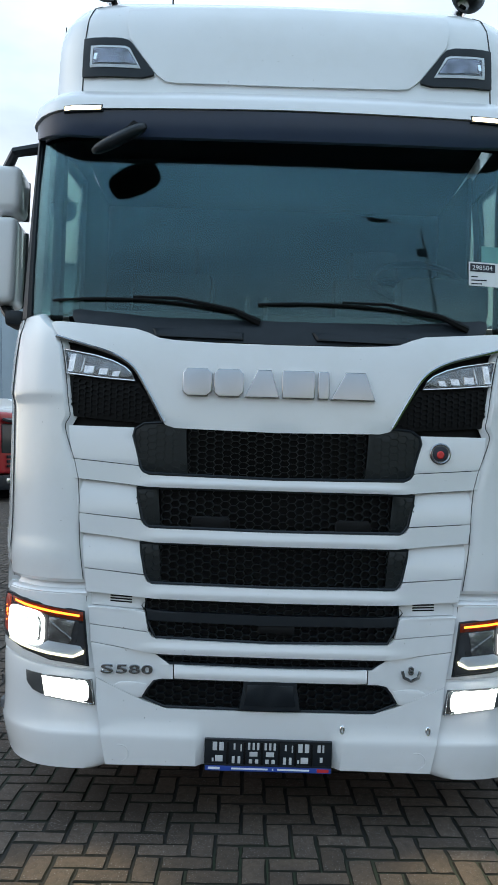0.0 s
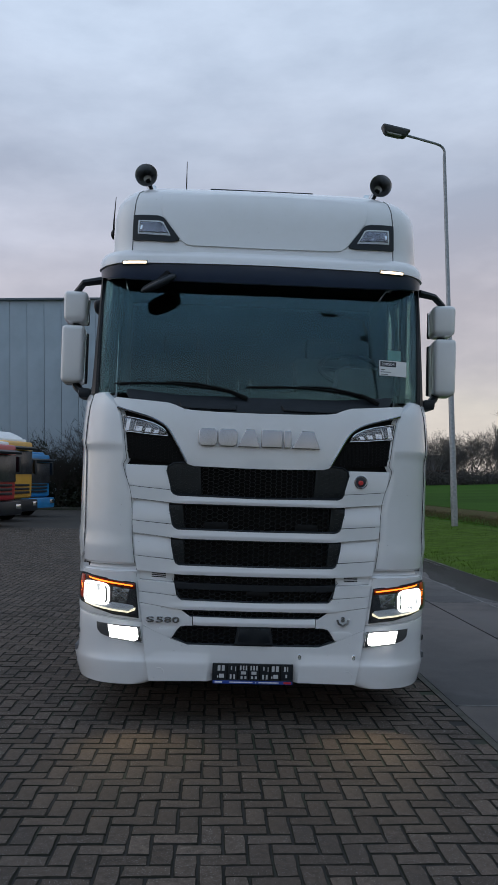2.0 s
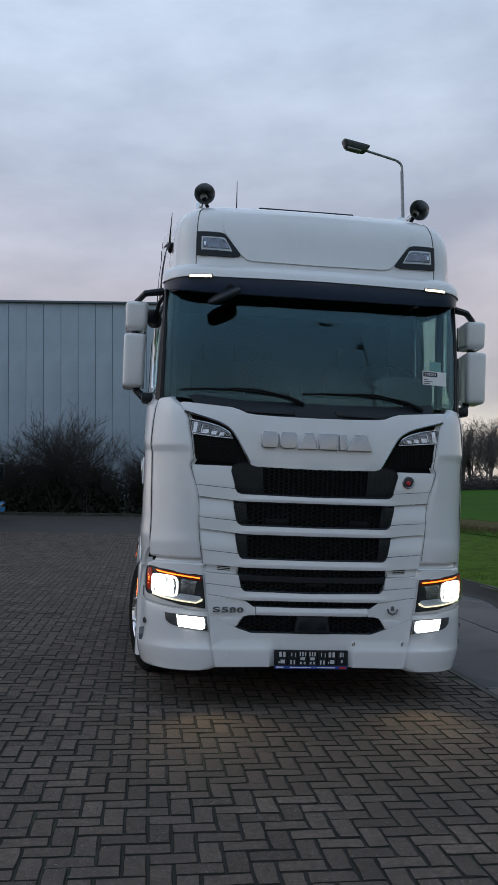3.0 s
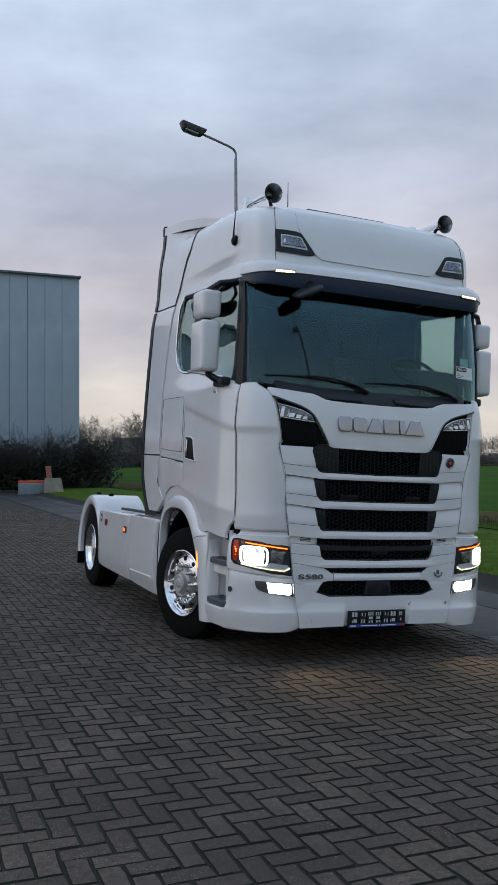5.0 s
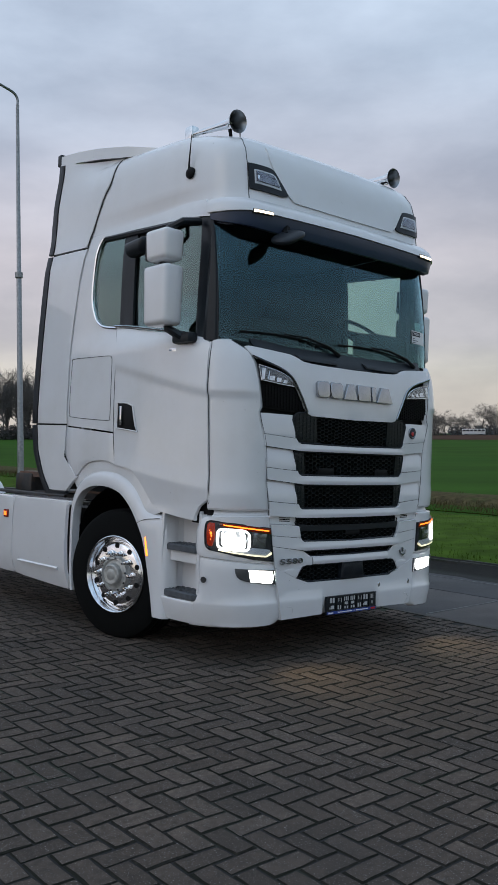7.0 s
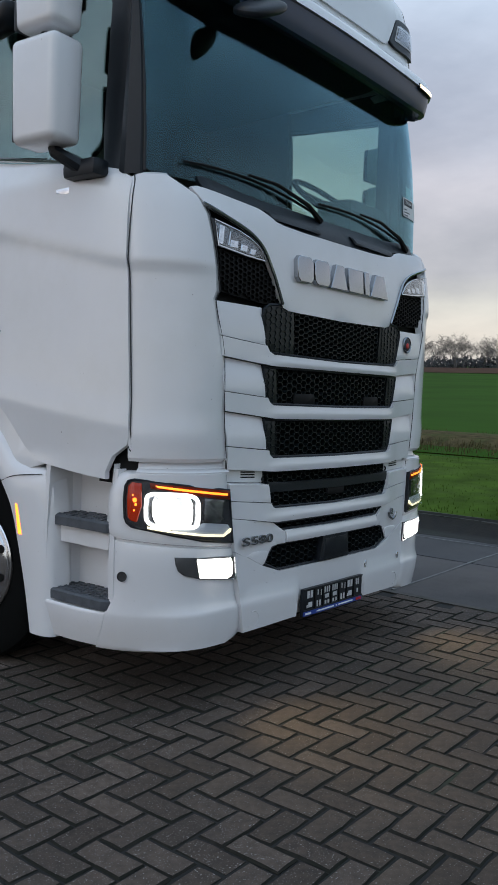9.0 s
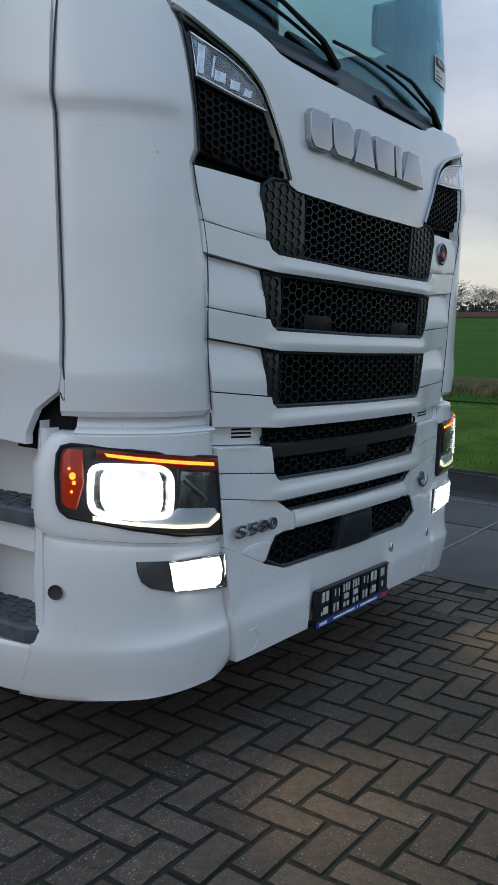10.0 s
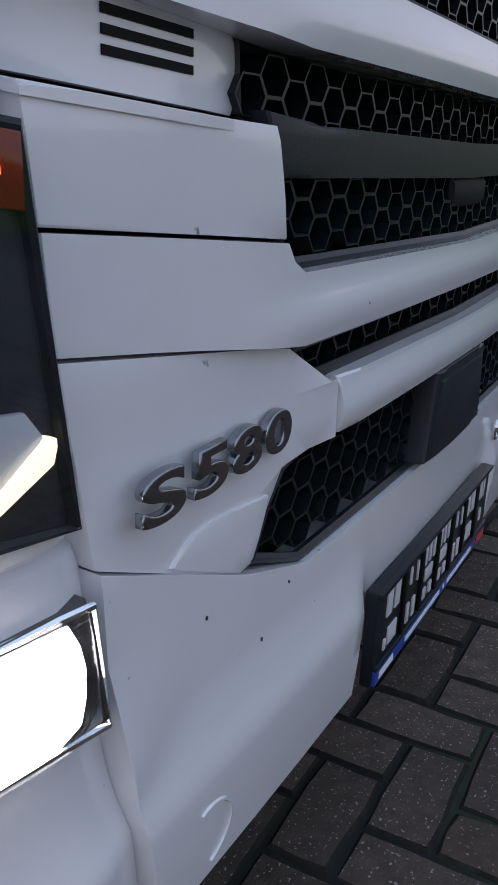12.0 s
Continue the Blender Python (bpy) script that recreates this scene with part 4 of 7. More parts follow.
    for x, kind in ((-0.212, "wide"), (-0.135, "low"), (-0.062, "triple"), (0.008, "triple"), (0.082, "low"), (0.150, "wide"), (0.215, "one")):
        cells = {"wide": [(-0.014, top, 0.019, 0.036), (0.014, top, 0.019, 0.036), (0.004, low + 0.006, 0.032, 0.026), (-0.022, low, 0.008, 0.016)],
                 "low": [(-0.008, top, 0.008, 0.026), (-0.012, low + 0.002, 0.012, 0.030), (0.012, low + 0.002, 0.012, 0.030), (0.020, top - 0.004, 0.006, 0.030)],
                 "triple": [(-0.019, top + 0.003, 0.010, 0.030), (0.0, top + 0.003, 0.010, 0.030), (0.019, top + 0.003, 0.010, 0.030), (0.0, mid, 0.034, 0.020), (-0.012, low - 0.003, 0.014, 0.018), (0.014, low - 0.003, 0.014, 0.018)],
                 "one": [(0.0, top, 0.014, 0.032), (0.018, top, 0.008, 0.032), (0.010, low + 0.010, 0.012, 0.022)]}[kind]
        for dx, z, w, h in cells:
            part("opening", box((x + dx, py - 0.003, z), (w, 0.003, h), 0.003), OPENING, holder)
    for x in (-0.172, -0.100, -0.027, 0.045, 0.115, 0.184):
        part("rib", box((x, py - 0.004, 0.5 * (top + low)), (0.010, 0.006, pz1 - pz0 - 0.040), 0.002), BLACK, holder)
    for z in (pz0 + 0.028, pz1 - 0.004):
        part("rib", box((0, py - 0.004, z), (px1 - px0 - 0.004, 0.008, 0.007), 0.002), PLASTIC, holder)
    strip = part("strip", box((0, py - 0.003, pz0 + 0.013), (px1 - px0 - 0.008, 0.006, 0.022), 0.001), BLUE, holder, "blue strip with small white writing")
    b = bmesh.new()
    for x0, x1, z in ((-0.155, 0.0, 0.012), (0.018, 0.024, 0.014), (0.040, 0.175, 0.012)):
        add_box(b, (0.5 * (x0 + x1), py - 0.0068, pz0 + 0.013), (x1 - x0, 0.001, z * 0.6))
    add_box(b, (-0.228, py - 0.0068, pz0 + 0.013), (0.05, 0.001, 0.010))
    part("strip_writing", b, PAPER, strip)
    b = bmesh.new()
    add_box(b, (0.232, py - 0.0068, pz0 + 0.013), (0.05, 0.001, 0.014))
    part("strip_flag", b, REDINK, strip)


def cab_body():
    # flanks
    for sg in (-1, 1):
        fm = flank(sg)
        fd = deflected(sg)
        side = [(1.400, 1.578), (2.150, 1.640), (2.140, 2.20), (2.115, 2.43), (2.04, 2.84), (1.94, 3.14), (1.91, 3.215), (0.40, 3.215), (0.33, 3.09), (0.60, 3.105), (1.20, 3.150), (1.690, 3.180), (1.745, 3.12),
                (1.785, 2.95), (1.808, 2.75), (1.792, 2.63), (1.730, 2.51), (1.66, 2.455), (1.570, 2.425), (1.402, 2.400)]
        part("cab_side", panel(side, fm, th=0.02, du=0.06, dv=0.06, bev=0.003), WHITE, truck, "white sleeper side")
        part("side_locker", panel([(1.372, 1.562), (2.150, 1.626), (2.160, 1.40), (2.145, 1.355), (2.06, 1.27), (1.985, 1.222), (1.955, 1.222), (1.92, 1.255), (1.875, 1.290), (1.80, 1.322), (1.72, 1.340), (1.63, 1.348), (1.55, 1.350), (1.46, 1.340), (1.372, 1.320)], fm, th=0.02, bev=0.003), WHITE, truck)
        seam(truck, [(1.75, 2.192), (1.51, 2.184), (1.468, 2.165), (1.458, 2.11), (1.456, 1.75), (1.464, 1.695), (1.51, 1.670), (2.06, 1.708), (2.108, 1.735), (2.120, 1.79), (2.106, 2.15), (2.075, 2.198), (1.75, 2.192)], lambda u, v, d: fm(u, v, d + 0.002), 0.0024)
        over = smooth_path([(0.72, 0.99, 0), (0.86, 1.09, 0), (1.00, 1.24, 0), (1.15, 1.325, 0), (1.40, 1.365, 0), (1.72, 1.360, 0), (1.92, 1.28, 0), (2.02, 1.16, 0)], 4)
        under = smooth_path([(1.93, 1.07, 0), (1.74, 1.165, 0), (1.60, 1.185, 0), (1.43, 1.18, 0), (1.28, 1.15, 0), (1.15, 1.09, 0), (1.05, 1.02, 0), (0.97, 0.93, 0)], 4)
        part("arch_panel", panel([(p.x, p.y) for p in over + under], fm, th=0.02, du=0.1, dv=0.1, lift=-0.016, bev=0.004), WHITE, truck)
        # door
        door = [(0.330, 2.225), (0.274, 2.18), (0.262, 1.88), (0.260, 1.78), (0.242, 1.14), (0.254, 1.10), (0.315, 1.05), (0.345, 0.985), (0.345, 0.955), (0.76, 0.998), (0.86, 1.06), (0.985, 1.190), (1.09, 1.270), (1.17, 1.302), (1.355, 1.318), (1.392, 1.60), (1.395, 2.03), (1.385, 2.395), (1.2, 2.372), (0.52, 2.262)]
        dr = part("door", panel(door, creased(fm), th=0.024, du=0.09, dv=0.018, bev=0.006, seg=2, lift=0.004), WHITE, truck, "white cab door, closed")
        seam(dr, [(1.3965, 2.39), (1.400, 2.03), (1.397, 1.60), (1.362, 1.33)], lambda u, v, d: fm(u, v, d + 0.003), 0.0030)
        seam(dr, [(0.326, 2.222), (0.268, 2.178), (0.2565, 1.88), (0.2545, 1.78), (0.2365, 1.14), (0.250, 1.097)], lambda u, v, d: creased(fm)(u, v, d + 0.001), 0.0028, 14)
        recess = [(1.330, 1.803), (1.19, 1.795), (1.118, 1.772), (1.070, 1.62), (1.040, 1.575), (1.330, 1.606)]
        hd = part("door_handle", panel(recess, fm, th=0.006, lift=0.010, bev=0.003), BLACK, dr, "black recess with a silver pull handle")
        part("grip", box(fm(1.262, 1.70, 0.020), (0.022, 0.032, 0.15), 0.008), CHROME, hd)
        part("handle_rim", tube([fm(u, v, 0.010) for u, v in recess], 0.007, 6, closed=True), WHITE, hd)
        part("badge", box(fm(0.62, 2.155, 0.008), (0.006, 0.085, 0.026), 0.002), CHROME, dr, "small chrome badge")
        # door window and quarter window
        frame_p = [(0.33, 2.215), (0.36, 3.085), (0.60, 3.100), (1.20, 3.145), (1.205, 2.378), (0.52, 2.258)]
        part("window_frame", panel(frame_p, fm, th=0.004, du=0.2, dv=0.2, lift=-0.030, bev=0), SIDEGLASS, dr, "dark tinted door glass")
        for a, b_ in ((((0.33, 2.215), (0.345, 3.085), (0.420, 3.090), (0.440, 2.275), (0.46, 2.250)), "door_pillar"), (((1.19, 2.37), (1.19, 3.135), (1.375, 3.148), (1.375, 2.398)), "b_pillar")):
            part(b_, panel(list(a), fm, th=0.02, du=0.06, dv=0.2, lift=-0.008, bev=0.003), PLASTIC, truck)
        part("window_seal", tube([fm(u, v, -0.008) for u, v in ((0.45, 3.065), (0.60, 3.080), (1.20, 3.125), (1.69, 3.160))], 0.022, 6), PLASTIC, truck)
        part("window_strip", tube([fm(u, v, 0.017) for u, v in ((0.50, 2.270), (0.80, 2.322), (1.20, 2.388), (1.40, 2.410))], 0.011, 6), CHROME, dr, "chrome strip below the window")
        quarter = [(1.37, 2.400), (1.37, 3.155), (1.690, 3.175), (1.745, 3.115), (1.785, 2.95), (1.805, 2.75), (1.788, 2.63), (1.725, 2.51), (1.65, 2.455), (1.56, 2.425)]
        qw = part("quarter_window", panel(quarter, fm, th=0.004, du=0.2, dv=0.2, lift=-0.012, bev=0), SIDEGLASS, truck, "dark tinted quarter glass with a chrome edge")
        part("chrome_edge", tube([fm(p.x, p.y, 0.002) for p in smooth_path([(1.705, 3.165, 0), (1.755, 3.10, 0), (1.790, 2.95, 0), (1.810, 2.75, 0), (1.795, 2.63, 0), (1.735, 2.51, 0), (1.66, 2.452, 0), (1.56, 2.420, 0), (1.39, 2.398, 0)], 4)], 0.012, 6), CHROME, qw)
        # added black backing strips that keep light out of the deflector gaps
        for strip_ in ([(2.165, 1.60), (2.78, 1.61), (2.78, 1.70), (2.165, 1.69)], [(2.05, 3.09), (2.64, 3.12), (2.62, 3.22), (2.05, 3.18)]):
            part("seam_backing", panel(strip_, fm, th=0.02, du=0.2, dv=0.2, lift=-0.024, bev=0), BLACK, truck)
        # side deflectors behind the sleeper, in three pieces, and their dark rear trim
        for poly in ([(2.165, 1.655), (2.700, 1.668), (2.680, 2.10), (2.640, 2.59), (2.580, 3.160), (1.962, 3.125), (2.055, 2.84), (2.130, 2.43), (2.155, 2.20)],
                     [(2.170, 1.640), (2.700, 1.654), (2.660, 1.42), (2.560, 1.23), (2.43, 1.085), (2.13, 1.085), (1.965, 1.205), (2.172, 1.375)],
                     [(1.975, 3.142), (2.575, 3.178), (2.555, 3.45), (2.490, 3.978), (1.60, 3.835), (1.67, 3.62), (1.77, 3.515), (1.945, 3.23)]):
            part("side_deflector", panel(poly, fd, th=0.025, du=0.12, dv=0.12, lift=0.006, bev=0.006, seg=2), WHITE, truck)
        seam(truck, [(1.59, 3.83), (1.657, 3.62), (1.757, 3.510), (1.932, 3.23), (1.958, 3.13)], lambda u, v, d: fd(u, v, d + 0.002), 0.005)
        for poly in ([(2.705, 1.668), (2.79, 1.668), (2.775, 2.10), (2.735, 2.60), (2.665, 3.165), (2.585, 3.160), (2.645, 2.59), (2.685, 2.10)],
                     [(2.58, 3.178), (2.66, 3.182), (2.640, 3.46), (2.575, 3.990), (2.495, 3.98), (2.560, 3.45)],
                     [(2.705, 1.654), (2.79, 1.654), (2.74, 1.40), (2.63, 1.21), (2.48, 1.045), (2.12, 1.06), (2.13, 1.08), (2.44, 1.08), (2.566, 1.225), (2.666, 1.415)]):
            part("rear_trim", panel(poly, fd, th=0.03, du=0.1, dv=0.15, lift=0.014, bev=0.004), PLASTIC, truck)
        part("roof_lining", panel([(0.30, 3.06), (0.30, 3.23), (1.92, 3.23), (1.92, 3.14), (1.20, 3.12), (0.60, 3.075)], fm, th=0.01, du=0.15, dv=0.2, lift=-0.034, bev=0), CABIN, truck)
        # A-pillar beside the windscreen
        b = bmesh.new()
        rows = []
        for z in np.linspace(2.205, 3.09, 8):
            a = screen_map(sg * 1.135, z, -0.004)
            c = fm(0.345, 2.205, -0.004).lerp(fm(0.345, 3.09, -0.004), (z - 2.205) / 0.885)
            m_ = (a + c) / 2 + Vector((sg * 0.016, -0.016, 0))
            rows.append([a, a.lerp(m_, 0.5) + Vector((sg * 0.006, -0.010, 0)), m_, m_.lerp(c, 0.5) + Vector((sg * 0.010, -0.004, 0)), c])
        add_grid(b, rows)
        thicken(b, lambda v: Vector((-0.03 * (1 if v.x > 0 else -1), 0.03, 0)))
        part("a_pillar", b, PLASTIC, truck, "black windscreen pillar")
        part("pillar_trim", tube([screen_map(sg * 1.140, z, 0.002) for z in np.linspace(2.22, 3.02, 6)], 0.007, 6), PLASTIC, truck)

    # roof, brow and visor
    b = bmesh.new()
    rows = []
    for z in [3.20, 3.24, 3.30, 3.36, 3.42, 3.48, 3.54, 3.60, 3.64, 3.68, 3.705, 3.73, 3.748, 3.765, 3.780, 3.792, 3.797, 3.800, 3.8015, 3.803]:
        y0, w, cx, cy = interp(ROOF, z)
        arc = w - cx + 0.5 * math.pi * math.sqrt((cx * cx + cy * cy) / 2)
        full = arc + 2.45 - (y0 + 0.04 + cy)
        row = []
        for i in range(-34, 35):
            k = abs(i) / 34
            s = math.copysign(k / 0.62 * arc if k < 0.62 else arc + (k - 0.62) / 0.38 * (full - arc), i)
            row.append(roof_map(s, z, 0.0))
        rows.append(row)
    add_grid(b, rows)
    last = rows[-1]
    vs = [b.verts.new(p + Vector((0, 0, 0.0005))) for p in last]
    b.faces.new(vs)
    thicken(b, lambda v: Vector((0, 0, 0)) + Vector((-0.02 * (1 if v.x > 0 else -1), 0.02, -0.02)))
    part("roof", b, WHITE, truck, "white high roof", angle=30)
    # sunken field across the front of the roof
    fld = [(0, 3.258), (0.50, 3.264), (0.545, 3.270), (0.590, 3.305), (0.66, 3.40), (0.72, 3.485), (0.735, 3.56), (0.735, 3.66)]
    part("roof_field", panel(mirrored(fld + [(0.0, 3.68)]), roof_map, th=0.02, du=0.08, dv=0.06, lift=0.012, bev=0.012, seg=2), WHITE, truck)
    for sg in (-1, 1):
        seam(truck, [(sg * 0.955, 3.225), (sg * 0.948, 3.50), (sg * 0.930, 3.66), (sg * 0.90, 3.72)], lambda u, v, d: roof_map(u, v, d + 0.001), 0.003)
        outer = [(sg * u, v) for u, v in [(0.945, 3.487), (0.948, 3.302), (0.905, 3.296), (0.650, 3.288), (0.602, 3.300), (0.600, 3.312), (0.705, 3.455), (0.722, 3.472), (0.755, 3.482)]]
        al = part("roof_lamp", panel(outer, roof_map, th=0.03, du=0.06, dv=0.06, lift=0.016, bev=0.008, seg=2), PLASTIC, truck, "auxiliary roof lamp in a dark surround")
        inn = [(sg * u, v) for u, v in [(0.902, 3.445), (0.905, 3.340), (0.660, 3.330), (0.715, 3.432), (0.735, 3.440)]]
        part("lamp_frame", panel(inn, roof_map, th=0.006, du=0.05, dv=0.05, lift=0.019, bev=0.003), LAMPBAR, al, "silver lamp rim")
        part("lamp_bowl", panel(inset(inn, 0.014), roof_map, th=0.004, du=0.05, dv=0.05, lift=0.021, bev=0.002), SMOKE, al)
        part("reflector", panel(inset(inn, 0.020), roof_map, th=0.004, du=0.05, dv=0.05, lift=0.0235, bev=0.002), LAMPBOWL, al, "dark mottled lamp reflector")
        for u0, u1, z0, z1 in ((0.868, 0.884, 3.374, 3.404),):
            part("facet", panel([(sg * u0, z0), (sg * u1, z0), (sg * (u1 - 0.006), z1), (sg * (u0 - 0.006), z1)], roof_map, th=0.004, lift=0.0265, bev=0.001), REFLECTOR, al, "bright reflector facet")
        part("lens", panel(inset(inn, 0.004), roof_map, th=0.002, du=0.06, dv=0.06, lift=0.028, bev=0), LENS, al)
    lipp = mirrored([(0, 3.212), (0.95, 3.214), (1.15, 3.210), (1.25, 3.200), (1.305, 3.165), (1.305, 3.105), (1.20, 3.100), (0.95, 3.108), (0, 3.116)])
    part("brow", panel(lipp, brow_map, th=0.05, du=0.06, dv=0.02, lift=0.016, bev=0.016, seg=3), WHITE, truck, "white brow above the visor")
    vis = mirrored([(0, 3.113), (0.95, 3.105), (1.20, 3.097), (1.290, 3.100), (1.280, 3.06), (1.20, 3.036), (1.10, 3.018), (0.95, 3.004), (0.80, 2.998), (0, 2.994)])
    part("visor", panel(vis, brow_map, th=0.03, du=0.06, dv=0.03, lift=0.004, bev=0.008, seg=2), VISOR, truck, "dark sun visor")
    b = bmesh.new()
    add_grid(b, [[brow_map(-1.16 + 2.32 * i / 40, 3.008 + 0.020 * abs(i - 20) / 20, -0.02) for i in range(41)], [screen_map(-1.16 + 2.32 * i / 40, 3.065, -0.02) for i in range(41)]])
    thicken(b, lambda v: Vector((0, 0, -0.01)))
    part("visor_underside", b, VISOR, truck)
    for sg in (-1, 1):
        mk = [(sg * 0.812, 3.100), (sg * 0.980, 3.095), (sg * 0.980, 3.118), (sg * 0.812, 3.123)]
        ml = part("marker_lamp", panel(inset(mk, -0.004), brow_map, th=0.02, du=0.05, lift=0.021, bev=0.003), PLASTIC, truck, "warm white position lamp, lit")
        part("glow", panel(inset(mk, 0.003), brow_map, th=0.004, du=0.05, lift=0.024, bev=0.002), MARKER, ml)

    # windscreen, cowl and wipers
    ws = part("windscreen", panel(mirrored([(0, 3.085), (1.135, 3.085), (1.140, 2.24), (1.115, 2.215), (0, 2.16)]), screen_map, th=0.006, du=0.05, dv=0.05, bev=0), GLASS, truck, "large tinted windscreen")
    part("screen_band", panel(mirrored([(0, 3.08), (1.13, 3.08), (1.13, 3.030), (0.82, 3.035), (0.78, 3.055), (0, 3.060)]), screen_map, th=0.002, du=0.08, lift=-0.010, bev=0), BLACK, ws, "black band along the top edge")
    cowl = mirrored([(0, 2.200), (0.55, 2.205), (0.90, 2.238), (0.93, 2.232), (0.93, 2.205), (0.91, 2.172), (0.64, 2.148), (0.575, 2.130), (0.52, 2.108), (0.46, 2.098), (0, 2.090)])
    cw = part("cowl", panel(cowl, lambda u, v, d: nose(u, v, d) + Vector((0, 0.02 + 0.25 * max(0, v - 2.10), 0)), th=0.02, du=0.08, dv=0.04, bev=0.004), PLASTIC, truck, "black plastic scuttle below the windscreen")
    for u0, u1 in ((-0.56, -0.16), (0.14, 0.56)):
        part("cowl_cover", panel([(u0, 2.150), (u1, 2.140), (u1, 2.106), (u0 + 0.02, 2.112)], lambda u, v, d: nose(u, v, d) + Vector((0, 0.02 + 0.25 * max(0, v - 2.10), 0)), th=0.02, lift=0.018, bev=0.008), PLASTIC, cw)
    for x0, x1 in ((-1.00, -0.14), (-0.10, 0.80)):
        wp = part("wiper", tube([screen_map(x0 + (x1 - x0) * k, 2.272 + 0.018 * math.sin(math.pi * k) - 0.05 * k * k, 0.022) for k in np.linspace(0, 1, 12)], 0.0065, 6), BLACK, truck, "black windscreen wiper")
        mid = 0.5 * (x0 + x1)
        part("wiper_arm", tube([screen_map(mid - 0.08, 2.290, 0.040), screen_map(mid + 0.12, 2.285, 0.050), screen_map(mid + 0.36, 2.240, 0.046), screen_map(mid + 0.48, 2.190, 0.030)], [0.006, 0.008, 0.011, 0.018], 6), BLACK, wp)
    # label inside the screen
    lab = part("windscreen_label", panel([(0.838, 2.505), (1.030, 2.500), (1.030, 2.392), (0.840, 2.397)], screen_map, th=0.001, lift=0.004, du=0.04, bev=0), PAPER, truck, "white printed windscreen label")
    b = bmesh.new()
    add_panel(b, [(0.845, 2.498), (0.955, 2.495), (0.955, 2.458), (0.845, 2.461)], screen_map, th=0.001, lift=0.0055, du=0.05, bev=0)
    for k, wd in enumerate((0.03, 0.07, 0.05)):
        add_panel(b, [(0.850, 2.440 - 0.016 * k), (0.850 + wd, 2.440 - 0.016 * k), (0.850 + wd, 2.435 - 0.016 * k), (0.850, 2.435 - 0.016 * k)], screen_map, th=0.001, lift=0.0055, bev=0)
    part("label_print", b, INK, lab)
    d0 = screen_map(0.900, 2.477, 0.0075)
    e1 = screen_map(0.97, 2.472, 0.0075) - screen_map(0.87, 2.472, 0.0075)
    text_mesh("label_number", "298504", 0.030, 0.0003, PAPER, lab, Matrix.Translation(d0) @ Euler((radians(82), 0, math.atan2(e1.y, e1.x))).to_matrix().to_4x4(), 0, width=0.094)
    part("permit", panel([(0.900, 2.582), (0.992, 2.580), (0.992, 2.505), (0.900, 2.507)], screen_map, th=0.001, lift=-0.008, bev=0), mat("pale green permit", (0.30, 0.42, 0.38), 0.6, vary=0.1), truck, "pale green paper permit")

    # inside the cab
    inn = part("cabin_rear_wall", box((0, 1.95, 2.55), (2.30, 0.04, 1.6), 0.01), CABIN, truck, "dark grey cabin rear wall")
    part("headliner", panel([(-0.95, 0.30), (0.95, 0.30), (1.04, 0.58), (1.06, 1.0), (1.10, 2.0), (-1.10, 2.0), (-1.06, 1.0), (-1.04, 0.58)], lambda u, v, d: Vector((u, v, 3.26 + d)), th=0.03, du=3, dv=3), CABIN, truck)
    part("cabin_floor", box((0, 1.30, 1.70), (2.20, 1.30, 0.04)), CABIN, truck)
    b = bmesh.new()
    add_grid(b, [[Vector((x, y, z)) for x in np.linspace(-w, w, 15)] for w, y, z in ((0.66, 0.22, 2.17), (0.88, 0.36, 2.235), (1.00, 0.50, 2.295), (1.04, 0.60, 2.30), (1.04, 0.66, 2.24), (1.04, 0.68, 1.72))])
    thicken(b, lambda v: Vector((0, 0.0, -0.03)))
    dash = part("dashboard", b, CABIN, truck, "dark dashboard")
    part("instrument_hood", box((0.78, 0.46, 2.36), (0.44, 0.26, 0.24), 0.07), CABIN, dash)
    for x in (-0.62, 0.62):
        st = part("cab_seat", box((x, 1.35, 2.05), (0.52, 0.50, 0.16), 0.05), CABIN, truck, "dark fabric cab seat")
        part("seat_back", box((x, 1.58, 2.42), (0.50, 0.14, 0.62), 0.06, Euler((radians(-10), 0, 0)).to_matrix().to_4x4()), CABIN, st)
        part("headrest", box((x, 1.62, 2.80), (0.30, 0.11, 0.20), 0.05), CABIN, st)
    wheel_m = Matrix.Translation((0.70, 0.60, 2.495)) @ Euler((radians(38), 0, 0)).to_matrix().to_4x4()
    sw = part("steering_wheel", tube([wheel_m @ Vector((0.225 * math.cos(q), 0.225 * math.sin(q), 0)) for q in np.linspace(0, 2 * math.pi, 33)[:-1]], 0.017, 8, closed=True), BLACK, truck, "black steering wheel")
    b = bmesh.new()
    add_box(b, wheel_m @ Vector((0, -0.01, -0.02)), (0.17, 0.10, 0.05), 0.02, Euler((radians(38), 0, 0)).to_matrix().to_4x4())
    for q in (0.05, math.pi - 0.05, -math.pi / 2):
        add_tube(b, [wheel_m @ Vector((0.05 * math.cos(q), 0.05 * math.sin(q), -0.01)), wheel_m @ Vector((0.215 * math.cos(q), 0.215 * math.sin(q), 0))], 0.018, 6)
    part("spokes", b, BLACK, sw)
    for x in (-0.15, -0.06):
        part("dash_handle", tube([(x, 0.42, 2.23), (x, 0.40, 2.32), (x, 0.42, 2.36)], 0.012, 6), CABINLIGHT, dash)
    for sg in (-1, 1):
        part("pillar_lining", box((sg * 1.06, 0.42, 2.68), (0.05, 0.09, 0.92), 0.02), CABIN, truck)
        part("curtain", box((sg * 1.10, 1.56, 2.75), (0.03, 0.74, 0.98), 0.01), CABIN, truck, "dark sleeper curtain")
